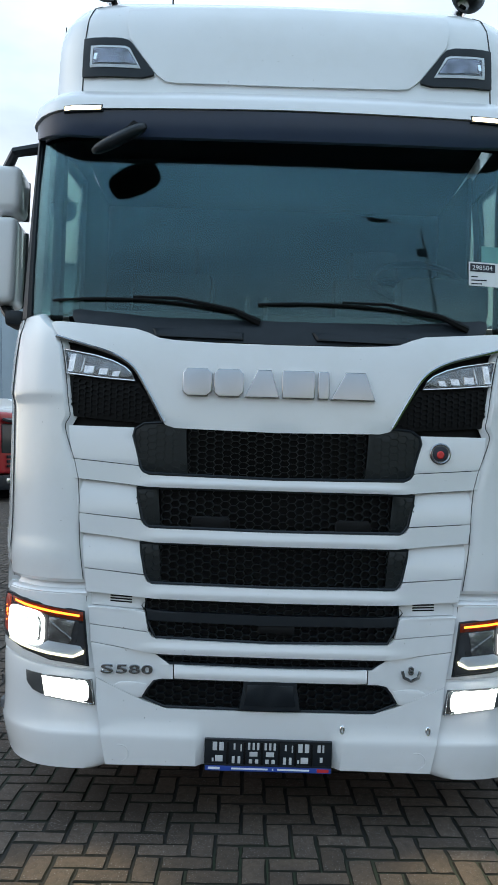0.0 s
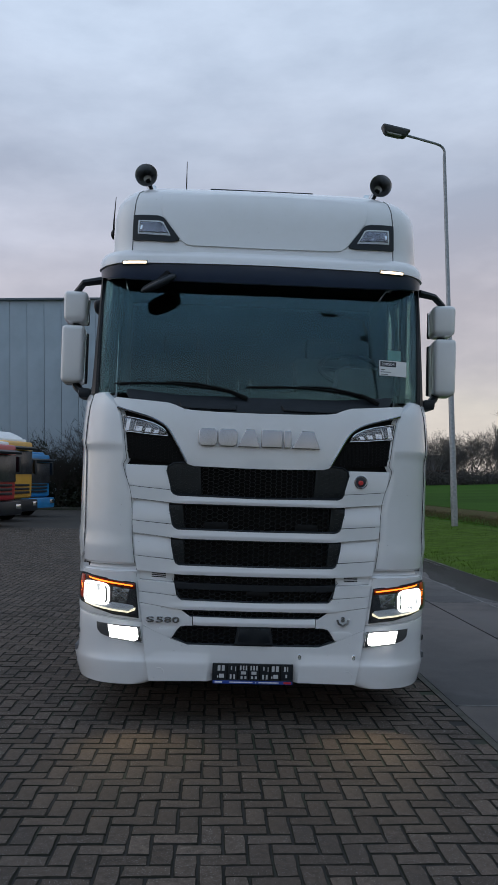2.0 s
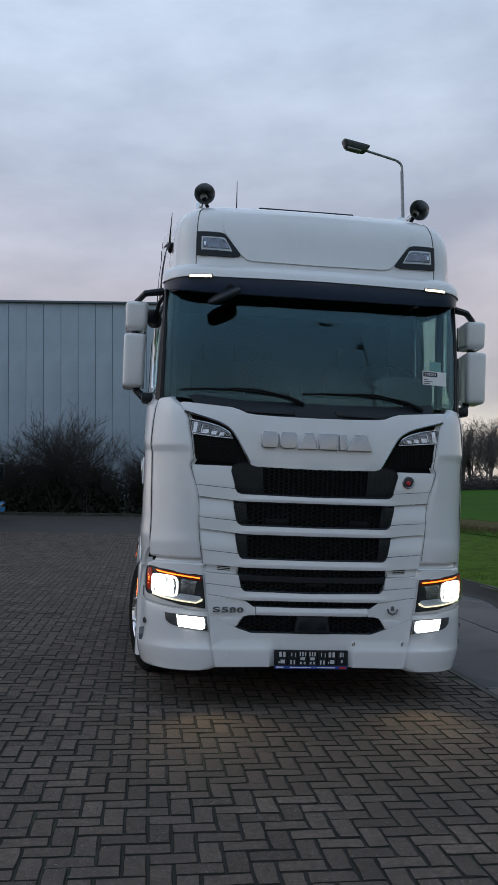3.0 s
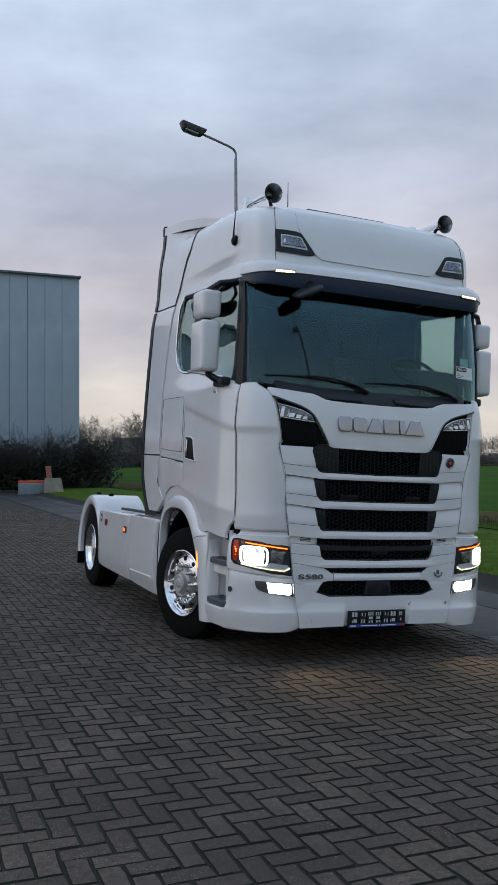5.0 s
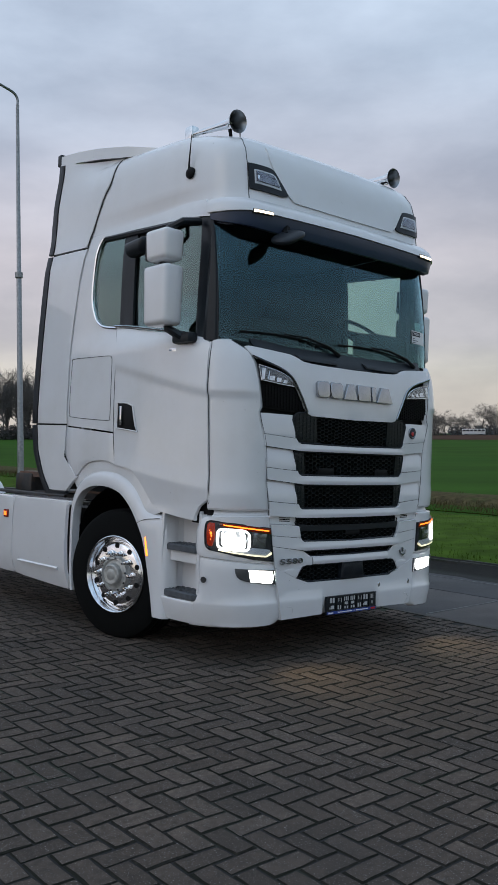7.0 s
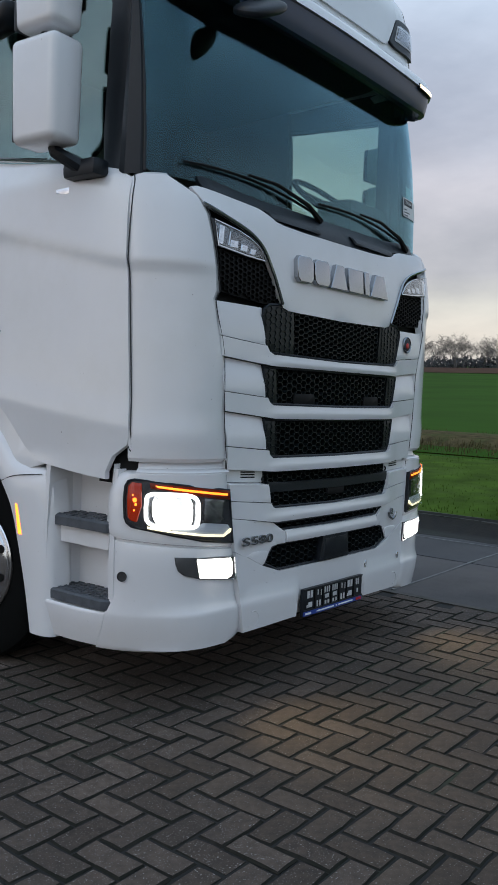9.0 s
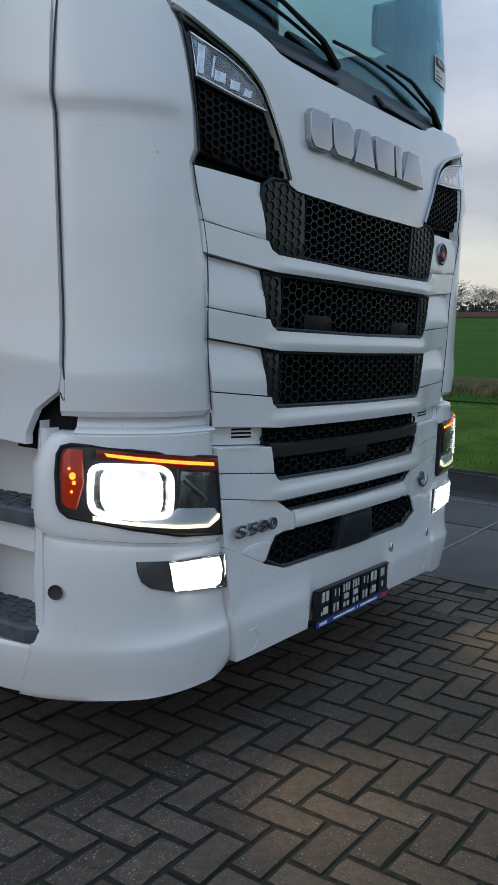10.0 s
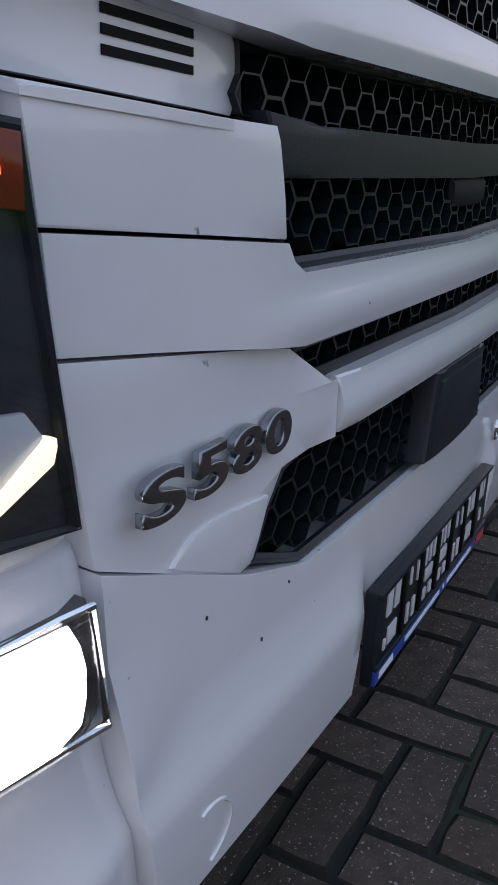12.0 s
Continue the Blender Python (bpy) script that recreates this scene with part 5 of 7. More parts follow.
    # body under the floor and the back of the cab
    part("cab_underbody", box((0, 1.35, 1.38), (2.05, 2.0, 0.60), 0.03), BLACK, truck)
    part("cab_back", box((0, 2.17, 2.45), (2.20, 0.06, 2.50), 0.03), WHITE, truck, "white back wall of the cab")


def rounded_shell(centre, size, taper=0.0, tilt=0.0, bevel=0.05, bulge=0.0):
    """A mirror housing: a soft box, narrower towards its foot."""
    b = bmesh.new()
    bmesh.ops.create_cube(b, size=1.0)
    for v in b.verts:
        k = 1 - taper * (0.5 - v.co.z)
        v.co = Vector((v.co.x * size[0] * k, v.co.y * size[1] * k, v.co.z * size[2]))
    bmesh.ops.bevel(b, geom=b.edges[:], offset=bevel, segments=4, affect="EDGES", profile=0.55, clamp_overlap=True)
    turn = Euler((0, 0, tilt)).to_matrix()
    for v in b.verts:
        v.co = turn @ v.co + Vector(centre)
    return b


def fittings():
    for sg in (-1, 1):
        fm = flank(sg)
        mx = 1.365 if sg < 0 else 1.395
        # door mirrors: two white housings on black arms
        mi = part("door_mirror", tube([fm(0.42, 3.055, 0.01), Vector((sg * 1.30, 0.47, 3.045)), Vector((sg * (mx - 0.005), 0.56, 3.00)), Vector((sg * mx, 0.60, 2.90)), Vector((sg * mx, 0.60, 2.45)), Vector((sg * 1.34, 0.56, 2.29)), Vector((sg * 1.28, 0.48, 2.235)), fm(0.46, 2.215, 0.0)],
                                       [0.030, 0.026, 0.026, 0.030, 0.030, 0.030, 0.034, 0.036], 8), PLASTIC, truck, "white double door mirror on black arms")
        part("upper_housing", rounded_shell((sg * mx, 0.595, 2.875), (0.178, 0.25, 0.225), 0.06, -sg * 0.06, 0.040), WHITE, mi)
        part("lower_housing", rounded_shell((sg * (mx + 0.007), 0.590, 2.520), (0.172, 0.27, 0.425), 0.06, -sg * 0.06, 0.038), WHITE, mi)
        for z, h in ((2.875, 0.175), (2.520, 0.36)):
            part("mirror_glass", box((sg * mx, 0.595 + 0.134, z), (0.135, 0.012, h), 0.01, Euler((0, 0, -sg * 0.06)).to_matrix().to_4x4()), CHROME, mi)
            part("back_rim", box((sg * mx, 0.595 + 0.116, z), (0.160, 0.03, h + 0.030), 0.012, Euler((0, 0, -sg * 0.06)).to_matrix().to_4x4()), PLASTIC, mi)
        part("foot", box(fm(0.47, 2.225, 0.03), (0.09, 0.20, 0.075), 0.025), PLASTIC, mi)
        # kerb mirror above the door
        if sg < 0:
            km = part("kerb_mirror", rounded_shell((sg * 1.23, 1.14, 2.985), (0.14, 0.34, 0.12), 0.2, 0.1 * sg, 0.05), PLASTIC, truck, "black kerb mirror above the door")
            part("arm", tube([fm(0.60, 3.08, 0.0), (sg * 1.19, 0.80, 3.05), (sg * 1.21, 1.00, 3.00)], 0.018, 6), PLASTIC, km)
        # trumpet horns on the roof
        hx = 0.872
        tilt = Matrix.Translation((sg * hx, 0.960, 3.912)) @ Euler((radians(6), 0, 0)).to_matrix().to_4x4() @ Euler((0, 0, radians(-90))).to_matrix().to_4x4()
        hn = part("horn", lathe([(0.0, 0.018), (0.10, 0.021), (0.30, 0.028), (0.44, 0.040), (0.50, 0.056), (0.535, 0.080), (0.545, 0.083), (0.540, 0.076), (0.50, 0.050), (0.42, 0.030), (0.36, 0.0)], tilt, 28), CHROME, truck, "chrome trumpet air horn")
        part("bell_inside", lathe([(0.5420, 0.0795), (0.536, 0.074), (0.50, 0.0495), (0.43, 0.030), (0.42, 0.0)], Matrix.Translation((0, -0.003, 0)) @ tilt, 24), HORNIN, hn)
        part("sound_box", box((sg * hx, 0.99, 3.915), (0.078, 0.095, 0.120), 0.018), CHROME, hn)
        for y in (0.52, 0.86):
            part("bracket", tube([(sg * (hx - 0.0), y, 3.862), (sg * (hx - 0.03), y + 0.02, 3.80), (sg * (hx - 0.05), y + 0.03, 3.735)], [0.018, 0.014, 0.024], 6), BLACK, hn)
        # front step well, fender and wheel
        well = bmesh.new()
        add_grid(well, [[Vector((sg * x, y, z)) for x, y in ((1.20, 0.315), (1.10, 0.345), (1.075, 0.40), (1.07, 0.55), (1.08, 0.66), (1.18, 0.71))] for z in (0.30, 0.46, 0.62, 0.78, 1.02)])
        thicken(well, lambda v: Vector((-0.02 * (1 if v.x > 0 else -1), 0, 0)))
        stp = part("step_well", well, WHITE, truck, "white step well with two dark treads")
        for z, x1 in ((0.775, 1.225), (0.452, 1.242)):
            part("tread", panel([(1.05, 0.290), (x1 - 0.05, 0.290), (x1 - 0.005, 0.335), (x1, 0.66), (x1 - 0.03, 0.700), (1.05, 0.700)], lambda u, v, d: Vector((sg * u, v, z + d)), th=0.045, du=0.3, dv=0.5, bev=0.008), STEP, stp, "dark ribbed step tread")
            b = bmesh.new()
            for i in range(5):
                for j in range(6):
                    add_box(b, (sg * (1.075 + 0.032 * i), 0.335 + 0.062 * j + 0.015 * (i % 2), z + 0.0005), (0.014, 0.040, 0.006))
            tagged(part("tread_relief", b, STEP, stp), kind="stuff")
            part("shelf", panel([(1.04, 0.300), (x1 - 0.060, 0.300), (x1 - 0.030, 0.345), (x1 - 0.030, 0.720), (1.04, 0.720)], lambda u, v, d: Vector((sg * u, v, z - 0.046 + d)), th=0.075, bev=0.014, seg=2), WHITE, stp)
        for y0_, x1_ in ((0.330, 1.205), (0.712, 1.250)):
            part("step_cheek", panel([(1.04, 0.40), (x1_, 0.40), (x1_ + 0.004, 0.70), (x1_ - 0.01, 1.00), (1.04, 1.00)], lambda u, v, d: Vector((sg * u, y0_ + d, v)), th=0.035, bev=0.010, seg=2), WHITE, stp)
        sill = bmesh.new()
        add_grid(sill, [[nose(sg * (1.362 + 0.33 * k / 8), z, o) for k in range(9)] for z, o in ((0.235, -0.014), (0.245, 0.002), (0.275, 0.002), (0.33, 0.002), (0.385, 0.002), (0.397, 0.000), (0.401, -0.004), (0.401, -0.06))])
        thicken(sill, lambda v: Vector((-0.02 * (1 if v.x > 0 else -1), 0, -0.004)))
        part("step_sill", sill, WHITE, truck, "white sill below the steps", angle=40)
        part("step_back", panel([(0.33, 1.02), (0.33, 0.42), (0.78, 0.42), (0.78, 1.02)], lambda y, z, d: Vector((sg * (1.06 + d), y, z)), th=0.02), WHITE, truck)
        rim_pairs = [((0.640, 0.232), (0.770, 0.235)), ((0.645, 0.50), (0.815, 0.43)), ((0.660, 0.80), (0.885, 0.66)), ((0.690, 0.955), (0.930, 0.775)), ((0.800, 0.978), (0.965, 0.835)), ((0.915, 1.000), (1.000, 0.885)),
                     ((1.00, 1.080), (1.06, 0.955)), ((1.10, 1.165), (1.12, 1.01)), ((1.22, 1.228), (1.20, 1.07)), ((1.36, 1.262), (1.30, 1.115)), ((1.55, 1.272), (1.43, 1.140)), ((1.70, 1.258), (1.60, 1.145)), ((1.83, 1.222), (1.74, 1.125)),
                     ((1.93, 1.155), (1.86, 1.075)), ((2.00, 1.065), (1.935, 0.99)), ((2.040, 0.95), (1.970, 0.89)), ((2.052, 0.70), (1.980, 0.68)), ((2.048, 0.45), (1.975, 0.45)), ((2.030, 0.27), (1.955, 0.27))]
        o = smooth_path([(*p, 0) for p, _ in rim_pairs], 3)
        i_ = smooth_path([(*p, 0) for _, p in rim_pairs], 3)
        bm = bmesh.new()
        rows = []
        for a, c in zip(o, i_):
            rows.append([Vector((sg * x, a.x + (c.x - a.x) * q, a.y + (c.y - a.y) * q)) for x, q in ((1.15, 0.0), (1.225, 0.02), (1.250, 0.12), (1.264, 0.35), (1.270, 0.75), (1.266, 0.97), (1.250, 1.0), (1.20, 0.98))])
        add_grid(bm, rows)
        fen = part("front_fender", bm, WHITE, truck, "white front wheel arch", angle=40)
        seam(fen, [(1.000, 0.893), (0.90, 0.925), (0.72, 0.945)], lambda u, v, d: Vector((sg * (1.268 - 0.014 * max(0, 0.86 - u) / 0.14), u, v)), 0.0022)
        part("side_repeater", panel([(0.872, 0.80), (0.888, 0.80), (0.862, 0.665), (0.835, 0.665)], lambda y, z, d: Vector((sg * (1.272 + d), y, z)), th=0.010, bev=0.003), AMBER, fen, "lit amber side repeater")
        bm = bmesh.new()
        rows = []
        for q in np.linspace(-0.3, math.pi + 0.3, 20):
            rows.append([Vector((sg * x, 1.39 + 0.70 * math.cos(q), 0.46 + 0.69 * math.sin(q))) for x in (0.62, 0.9, 1.19)])
        add_grid(bm, rows)
        part("arch_liner", bm, BLACK, truck)

    # windscreen-side front mirror
    def pod(centre, size, lean, cut=1.0):
        b = bmesh.new()
        bmesh.ops.create_uvsphere(b, u_segments=24, v_segments=14, radius=1.0)
        for v in b.verts:
            v.co = Vector([math.copysign(abs(c) ** 0.72, c) for c in v.co])
            v.co = Vector((v.co.x * size[0], v.co.y * size[1], (v.co.z if v.co.z < 0 else v.co.z * cut) * size[2]))
            v.co = Vector(centre) + Euler((radians(20), lean, 0)).to_matrix() @ v.co
        return b
    fmr = part("front_mirror", pod((-0.722, 0.01, 2.955), (0.132, 0.090, 0.028), radians(-28)), PLASTIC, truck, "black front mirror below the visor")
    part("arm", tube([(-0.715, 0.03, 2.965), (-0.70, 0.06, 2.99), (-0.68, 0.085, 3.02), (-0.66, 0.09, 3.05)], [0.034, 0.030, 0.028, 0.025], 8), BLACK, fmr)
    # aerials
    part("aerial", tube([(-0.585, 0.74, 3.76), (-0.585, 0.74, 3.81), (-0.588, 0.75, 4.10)], [0.022, 0.006, 0.0025], 6), BLACK, truck, "thin black roof aerial")
    a2 = part("side_aerial", lathe([(0.0, 0.0), (0.0, 0.045), (0.02, 0.042), (0.035, 0.02), (0.04, 0.0)], Matrix.Translation((-1.105, 0.66, 3.475)) @ Euler((0, radians(-10), radians(180))).to_matrix().to_4x4(), 14), BLACK, truck, "black side aerial with a round foot")
    part("whip", tube([(-1.125, 0.665, 3.485), (-1.125, 0.66, 3.58), (-1.115, 0.655, 3.76)], [0.010, 0.006, 0.0025], 6), BLACK, a2)
    rh_ = part("roof_hatch", box((0, 1.0, 3.872), (0.80, 0.56, 0.030), 0.010), PLASTIC, truck, "dark roof hatch")
    part("hatch_frame", box((0, 1.0, 3.835), (0.74, 0.50, 0.06), 0.005), BLACK, rh_)
    # roof spoiler
    b = bmesh.new()
    rows = []
    for y, z, w in ((1.05, 3.842, 0.78), (1.30, 3.895, 0.96), (1.60, 3.955, 1.08), (1.95, 4.020, 1.13), (2.25, 4.062, 1.160), (2.58, 4.100, 1.165)):
        rows.append([Vector((x * w, y, z - 0.02 * abs(x) ** 6)) for x in np.linspace(-1, 1, 21)])
    add_grid(b, rows)
    thicken(b, lambda v: Vector((0, 0, -0.02 - 0.075 * min(1, max(0, (v.y - 1.05) / 0.6)))))
    sp = part("roof_spoiler", b, WHITE, truck, "white roof spoiler with a dark rear edge")
    part("spoiler_edge", box((0, 2.61, 4.052), (2.34, 0.07, 0.105), 0.014), PLASTIC, sp)
    # solid black filler standing in for the shade under the spoiler
    part("spoiler_shade_block", panel([(1.75, 3.83), (2.42, 3.90), (2.46, 3.985), (1.75, 3.90)], lambda y, z, d: Vector((d, y, z)), th=2.02, lift=1.01, bev=0, du=3, dv=3), BLACK, sp)


def add_tyre_side(bm, m, w):
    add_lathe(bm, [(-w, 0.300), (-w - 0.004, 0.330), (-w - 0.010, 0.400), (-w - 0.002, 0.455), (-w + 0.022, 0.492), (-w + 0.05, 0.503), (0.0, 0.507), (w - 0.05, 0.503), (w - 0.022, 0.492), (w + 0.002, 0.455), (w, 0.300)], m, 64)


def repeat(name, profile, n, material, parent, spots):
    """Alike turned pieces on one mesh."""
    first = None
    for c in spots:
        if first is None:
            ob = part(name, lathe(profile, Matrix(), n), material, parent)
            first = ob.data
        else:
            ob = new(name, first)
            ob.parent = parent
        ob.matrix_basis = c


def wheel(parent, m, front, label):
    """A lorry wheel: m puts its hub's x axis outwards."""
    bm = bmesh.new()
    add_tyre_side(bm, m, 0.15)
    ty = part("tyre", bm, RUBBER, parent, "worn black tyre")
    bm = bmesh.new()
    for k in (-0.085, -0.03, 0.03, 0.085):
        add_lathe(bm, [(k - 0.006, 0.5065), (k - 0.004, 0.5085), (k + 0.004, 0.5085), (k + 0.006, 0.5065)], m, 48)
    part("tread_groove", bm, BLACK, ty)
    if front:
        prof = [(0.10, 0.25), (0.135, 0.283), (0.150, 0.296), (0.160, 0.300), (0.164, 0.294), (0.158, 0.286), (0.120, 0.272), (0.105, 0.262), (0.108, 0.250), (0.125, 0.240), (0.133, 0.225), (0.134, 0.130), (0.134, 0.0)]
    else:
        prof = [(0.10, 0.25), (0.135, 0.283), (0.150, 0.296), (0.160, 0.300), (0.164, 0.294), (0.150, 0.284), (0.06, 0.272), (0.0, 0.262), (-0.03, 0.245), (-0.035, 0.15), (-0.035, 0.0)]
    rim = part("rim", lathe(prof, m, 56), ALU, parent, "polished aluminium rim")
    face = 0.134 if front else -0.035
    hole, nut = [], []
    for k in range(10):
        q = 2 * math.pi * (k + 0.5) / 10
        c = m @ Matrix.Translation((face, 0.222 * math.cos(q), 0.222 * math.sin(q)))
        hole.append(c)
        q = 2 * math.pi * k / 10
        c = m @ Matrix.Translation((face, 0.1675 * math.cos(q), 0.1675 * math.sin(q)))
        nut.append(c)
    repeat("hand_hole", [(-0.004, 0.022), (0.003, 0.021), (0.003, 0.0)], 14, BLACK, rim, hole)
    repeat("wheel_nut", [(0.0, 0.026), (0.010, 0.025), (0.014, 0.017), (0.040, 0.017), (0.044, 0.013), (0.062, 0.012), (0.065, 0.0)], 8, CHROME, rim, nut)
    hubp = [(face, 0.138), (face + 0.03, 0.134), (face + 0.036, 0.118), (face + 0.022, 0.108), (face + 0.030, 0.088), (face + 0.060, 0.080), (face + 0.066, 0.070), (face + 0.062, 0.045), (face + 0.070, 0.030), (face + 0.070, 0.0)]
    hub = part("hub", lathe(hubp, m, 32), HUB, rim, "grey hub cap")
    spots = [m @ Matrix.Translation((face + 0.034, 0.127 * math.cos(q), 0.127 * math.sin(q))) for q in (2 * math.pi * (k + 0.25) / 10 for k in range(10))]
    bm = bmesh.new()
    for c in spots:
        add_lathe(bm, [(0.0, 0.0085), (0.008, 0.0085), (0.008, 0.0)], c, 6)
    tagged(part("hub_bolts", bm, GREYMETAL, hub), kind="stuff")


FRONT_Y, REAR_Y = 1.40, 5.12


def running_gear():
    for sg in (-1, 1):
        out = Euler((0, 0, 0 if sg > 0 else math.pi)).to_matrix().to_4x4()
        lean = 0.0166 * sg * 1.1
        steer = Euler((0, 0, radians(15))).to_matrix().to_4x4()
        em = new("front_wheel")
        em.parent = truck
        wheel(em, Matrix.Translation((sg * 1.075, FRONT_Y, 0.487 + lean)) @ steer @ out, True, "")
        tagged(em, "front wheel with a polished rim, turned")
        em = new("rear_wheel")
        em.parent = truck
        wheel(em, Matrix.Translation((sg * 1.085, REAR_Y, 0.487 + lean)) @ out, False, "")
        tagged(em, "rear wheel with a deep polished rim")
        # side skirts
        sx = lambda y, z, d: Vector((sg * (1.283 + 0.012 * math.sin(max(0, z - 0.3) * 4.4) - 0.035 * max(0, 0.42 - z) / 0.16 + d), y, z))
        for poly in ([(2.055, 1.000), (3.062, 0.988), (3.062, 0.300), (3.03, 0.286), (2.06, 0.262), (2.042, 0.275), (2.062, 0.70)],
                     [(3.074, 0.988), (4.50, 0.982), (4.52, 0.93), (4.47, 0.70), (4.46, 0.52), (4.53, 0.330), (4.50, 0.312), (3.10, 0.286), (3.074, 0.300)]):
            part("side_skirt", panel(poly, sx, th=0.03, du=0.15, dv=0.09, bev=0.012, seg=2), WHITE, truck, "white chassis side skirt")
        part("rub_strip", tube([sx(2.16, 0.425, 0.004), sx(2.92, 0.418, 0.004)], 0.014, 6), WHITE, truck)
        for y, m_, z in ((3.20, REDGLOW, 0.83), (4.10, REDDARK, 0.86)):
            ml = part("side_marker", box(sx(y, z, 0.006), (0.02, 0.085, 0.075), 0.008), REDDARK, truck, "orange-red side marker lamp")
            part("glow", box(sx(y, z, 0.017), (0.006, 0.05, 0.04), 0.004), AMBERDIM if m_ is REDGLOW else REDDARK, ml)
        part("skirt_emblem", tube([sx(4.36 + 0.03 * math.cos(q), 0.905 + 0.045 * math.sin(q), 0.004) for q in np.linspace(0.4, 5.6, 14)], 0.008, 5), GREYMETAL, truck)
        deck = part("deck_plate", box((sg * 1.13, 2.55, 0.985), (0.29, 1.04, 0.03), 0.01), WHITE, truck, "white tank deck with a grey tread plate")
        b = bmesh.new()
        for i in range(7):
            for j in range(22):
                add_box(b, (sg * (1.035 + 0.030 * i), 2.10 + 0.042 * j + 0.02 * (i % 2), 1.004), (0.009, 0.024, 0.006))
        part("tread_plate", box((sg * 1.12, 2.55, 1.001), (0.225, 0.97, 0.006), 0.002), GREYMETAL, deck, "grey chequered tread plate")
        tagged(part("tread_relief", b, GREYMETAL, deck), kind="stuff")
        part("deck_plate", box((sg * 1.13, 3.78, 0.972), (0.29, 1.40, 0.03), 0.01), WHITE, truck)
        part("deck_rail", tube([(sg * 1.00, 2.62, 1.012), (sg * 1.05, 3.0, 1.016), (sg * 1.0, 3.6, 1.016), (sg * 1.0, 4.5, 1.010)], 0.018, 6), STEEL, deck)
        # rear wheel cover
        bm = bmesh.new()
        rows = []
        for q in np.linspace(-0.18, math.pi - 0.05, 26):
            cy, cz, r = REAR_Y, 0.475, 0.650
            ex = 0.04 if 0.8 < q < 2.4 else 0.0
            yy, zz = cy + (r + 0.02) * math.cos(q) * 1.02, cz + (r + ex) * math.sin(q)
            y2, z2 = cy + (r - 0.085) * math.cos(q), cz + (r - 0.085) * math.sin(q)
            rows.append([Vector((sg * x, yy + (y2 - yy) * k, zz + (z2 - zz) * k)) for x, k in ((0.66, 0.0), (1.22, 0.0), (1.268, 0.10), (1.285, 0.35), (1.280, 0.8), (1.262, 1.0), (1.22, 1.02))])
        add_grid(bm, rows)
        part("rear_fender", bm, WHITE, truck, "white rear wheel cover", angle=40)
        part("mud_flap", box((sg * 0.98, REAR_Y + 0.70, 0.42), (0.58, 0.012, 0.46), 0.004), RUBBER, truck, "black rubber mud flap")
        for y in (4.72, 5.42):
            part("fender_clip", box((sg * 1.10, y, 1.175), (0.05, 0.09, 0.035), 0.008), BLACK, truck)
        # frame rails
        part("frame_rail", box((sg * 0.40, 3.55, 0.86), (0.08, 5.6, 0.27), 0.01), STEEL, truck, "dark steel frame rail")
        part("tank", box((sg * 0.98, 2.55, 0.62), (0.50, 0.98, 0.62), 0.08), STEEL, truck)
        part("box", box((sg * 0.98, 3.75, 0.60), (0.50, 1.30, 0.58), 0.06), STEEL, truck)
    part("axle", tube([(-1.0, REAR_Y, 0.48), (1.0, REAR_Y, 0.48)], 0.09, 12), STEEL, truck)
    part("front_axle", tube([(-0.95, FRONT_Y, 0.45), (0.95, FRONT_Y, 0.45)], 0.06, 10), STEEL, truck)
    # unseen block for the engine, enlarged to keep light off the ground
    part("engine", box((0, 1.25, 0.78), (1.0, 2.0, 0.84), 0.05), BLACK, truck)
    # coupling plate and lines
    fw = part("fifth_wheel", panel([(-0.45, 4.25), (-0.38, 4.15), (0.38, 4.15), (0.45, 4.25), (0.45, 4.75), (0.20, 5.05), (0.10, 5.05), (0.06, 4.80), (-0.06, 4.80), (-0.10, 5.05), (-0.20, 5.05), (-0.45, 4.75)], lambda u, v, d: Vector((u, v, 1.20 + d)), th=0.06, bev=0.012), RUST, truck, "greasy steel coupling plate")
    part("pedestal", box((0, 4.6, 1.08), (0.95, 0.40, 0.20), 0.03), STEEL, fw)
    b = bmesh.new()
    for x in (-0.30, -0.12, 0.10):
        add_tube(b, smooth_path([(x, 2.42, 1.60), (x - 0.03, 2.62, 1.32), (x + 0.05, 2.90, 1.25), (x + 0.02, 2.72, 1.12), (x, 2.60, 1.05)], 4), 0.018, 6)
    part("air_line", b, BLACK, truck, "black coiled air lines")
    for sg in (-1, 1):
        br = part("frame_bracket", panel([(2.62, 1.00), (3.02, 1.00), (2.92, 1.10), (2.87, 1.26), (2.74, 1.26), (2.70, 1.10)], lambda y, z, d: Vector((sg * (0.62 + d), y, z)), th=0.10, bev=0.008), STEEL, truck, "dark steel bracket behind the cab")
        part("bracket_plate", box((sg * 0.58, 2.80, 1.275), (0.34, 0.46, 0.03), 0.008), BLACK, br)
        part("bracket_cap", box((sg * 0.56, 2.72, 1.305), (0.24, 0.24, 0.03), 0.008), STEEL, br)
        part("rust_plate", box((sg * 0.60, 2.66, 1.06), (0.22, 0.34, 0.05), 0.01), RUST, br, "rusty steel plate")
    part("walkway", box((-0.1, 3.3, 1.02), (0.9, 0.9, 0.025), 0.005), STEEL, truck)


front_of_truck()
cab_body()
fittings()
running_gear()

# light thrown on the paving by the fog lamps
for sg in (-1, 1):
    ld = bpy.data.lights.new("fog_lamp_beam", "SPOT")
    ld.energy, ld.color, ld.spot_size, ld.spot_blend, ld.shadow_soft_size = 13.0, (1.0, 0.82, 0.50), radians(80), 1.0, 0.06
    lo = new("fog_lamp_beam", ld)
    lo.matrix_world = TRUCK @ look((sg * 0.87, -0.06, 0.585), (sg * 0.72, -0.58, 0.0))


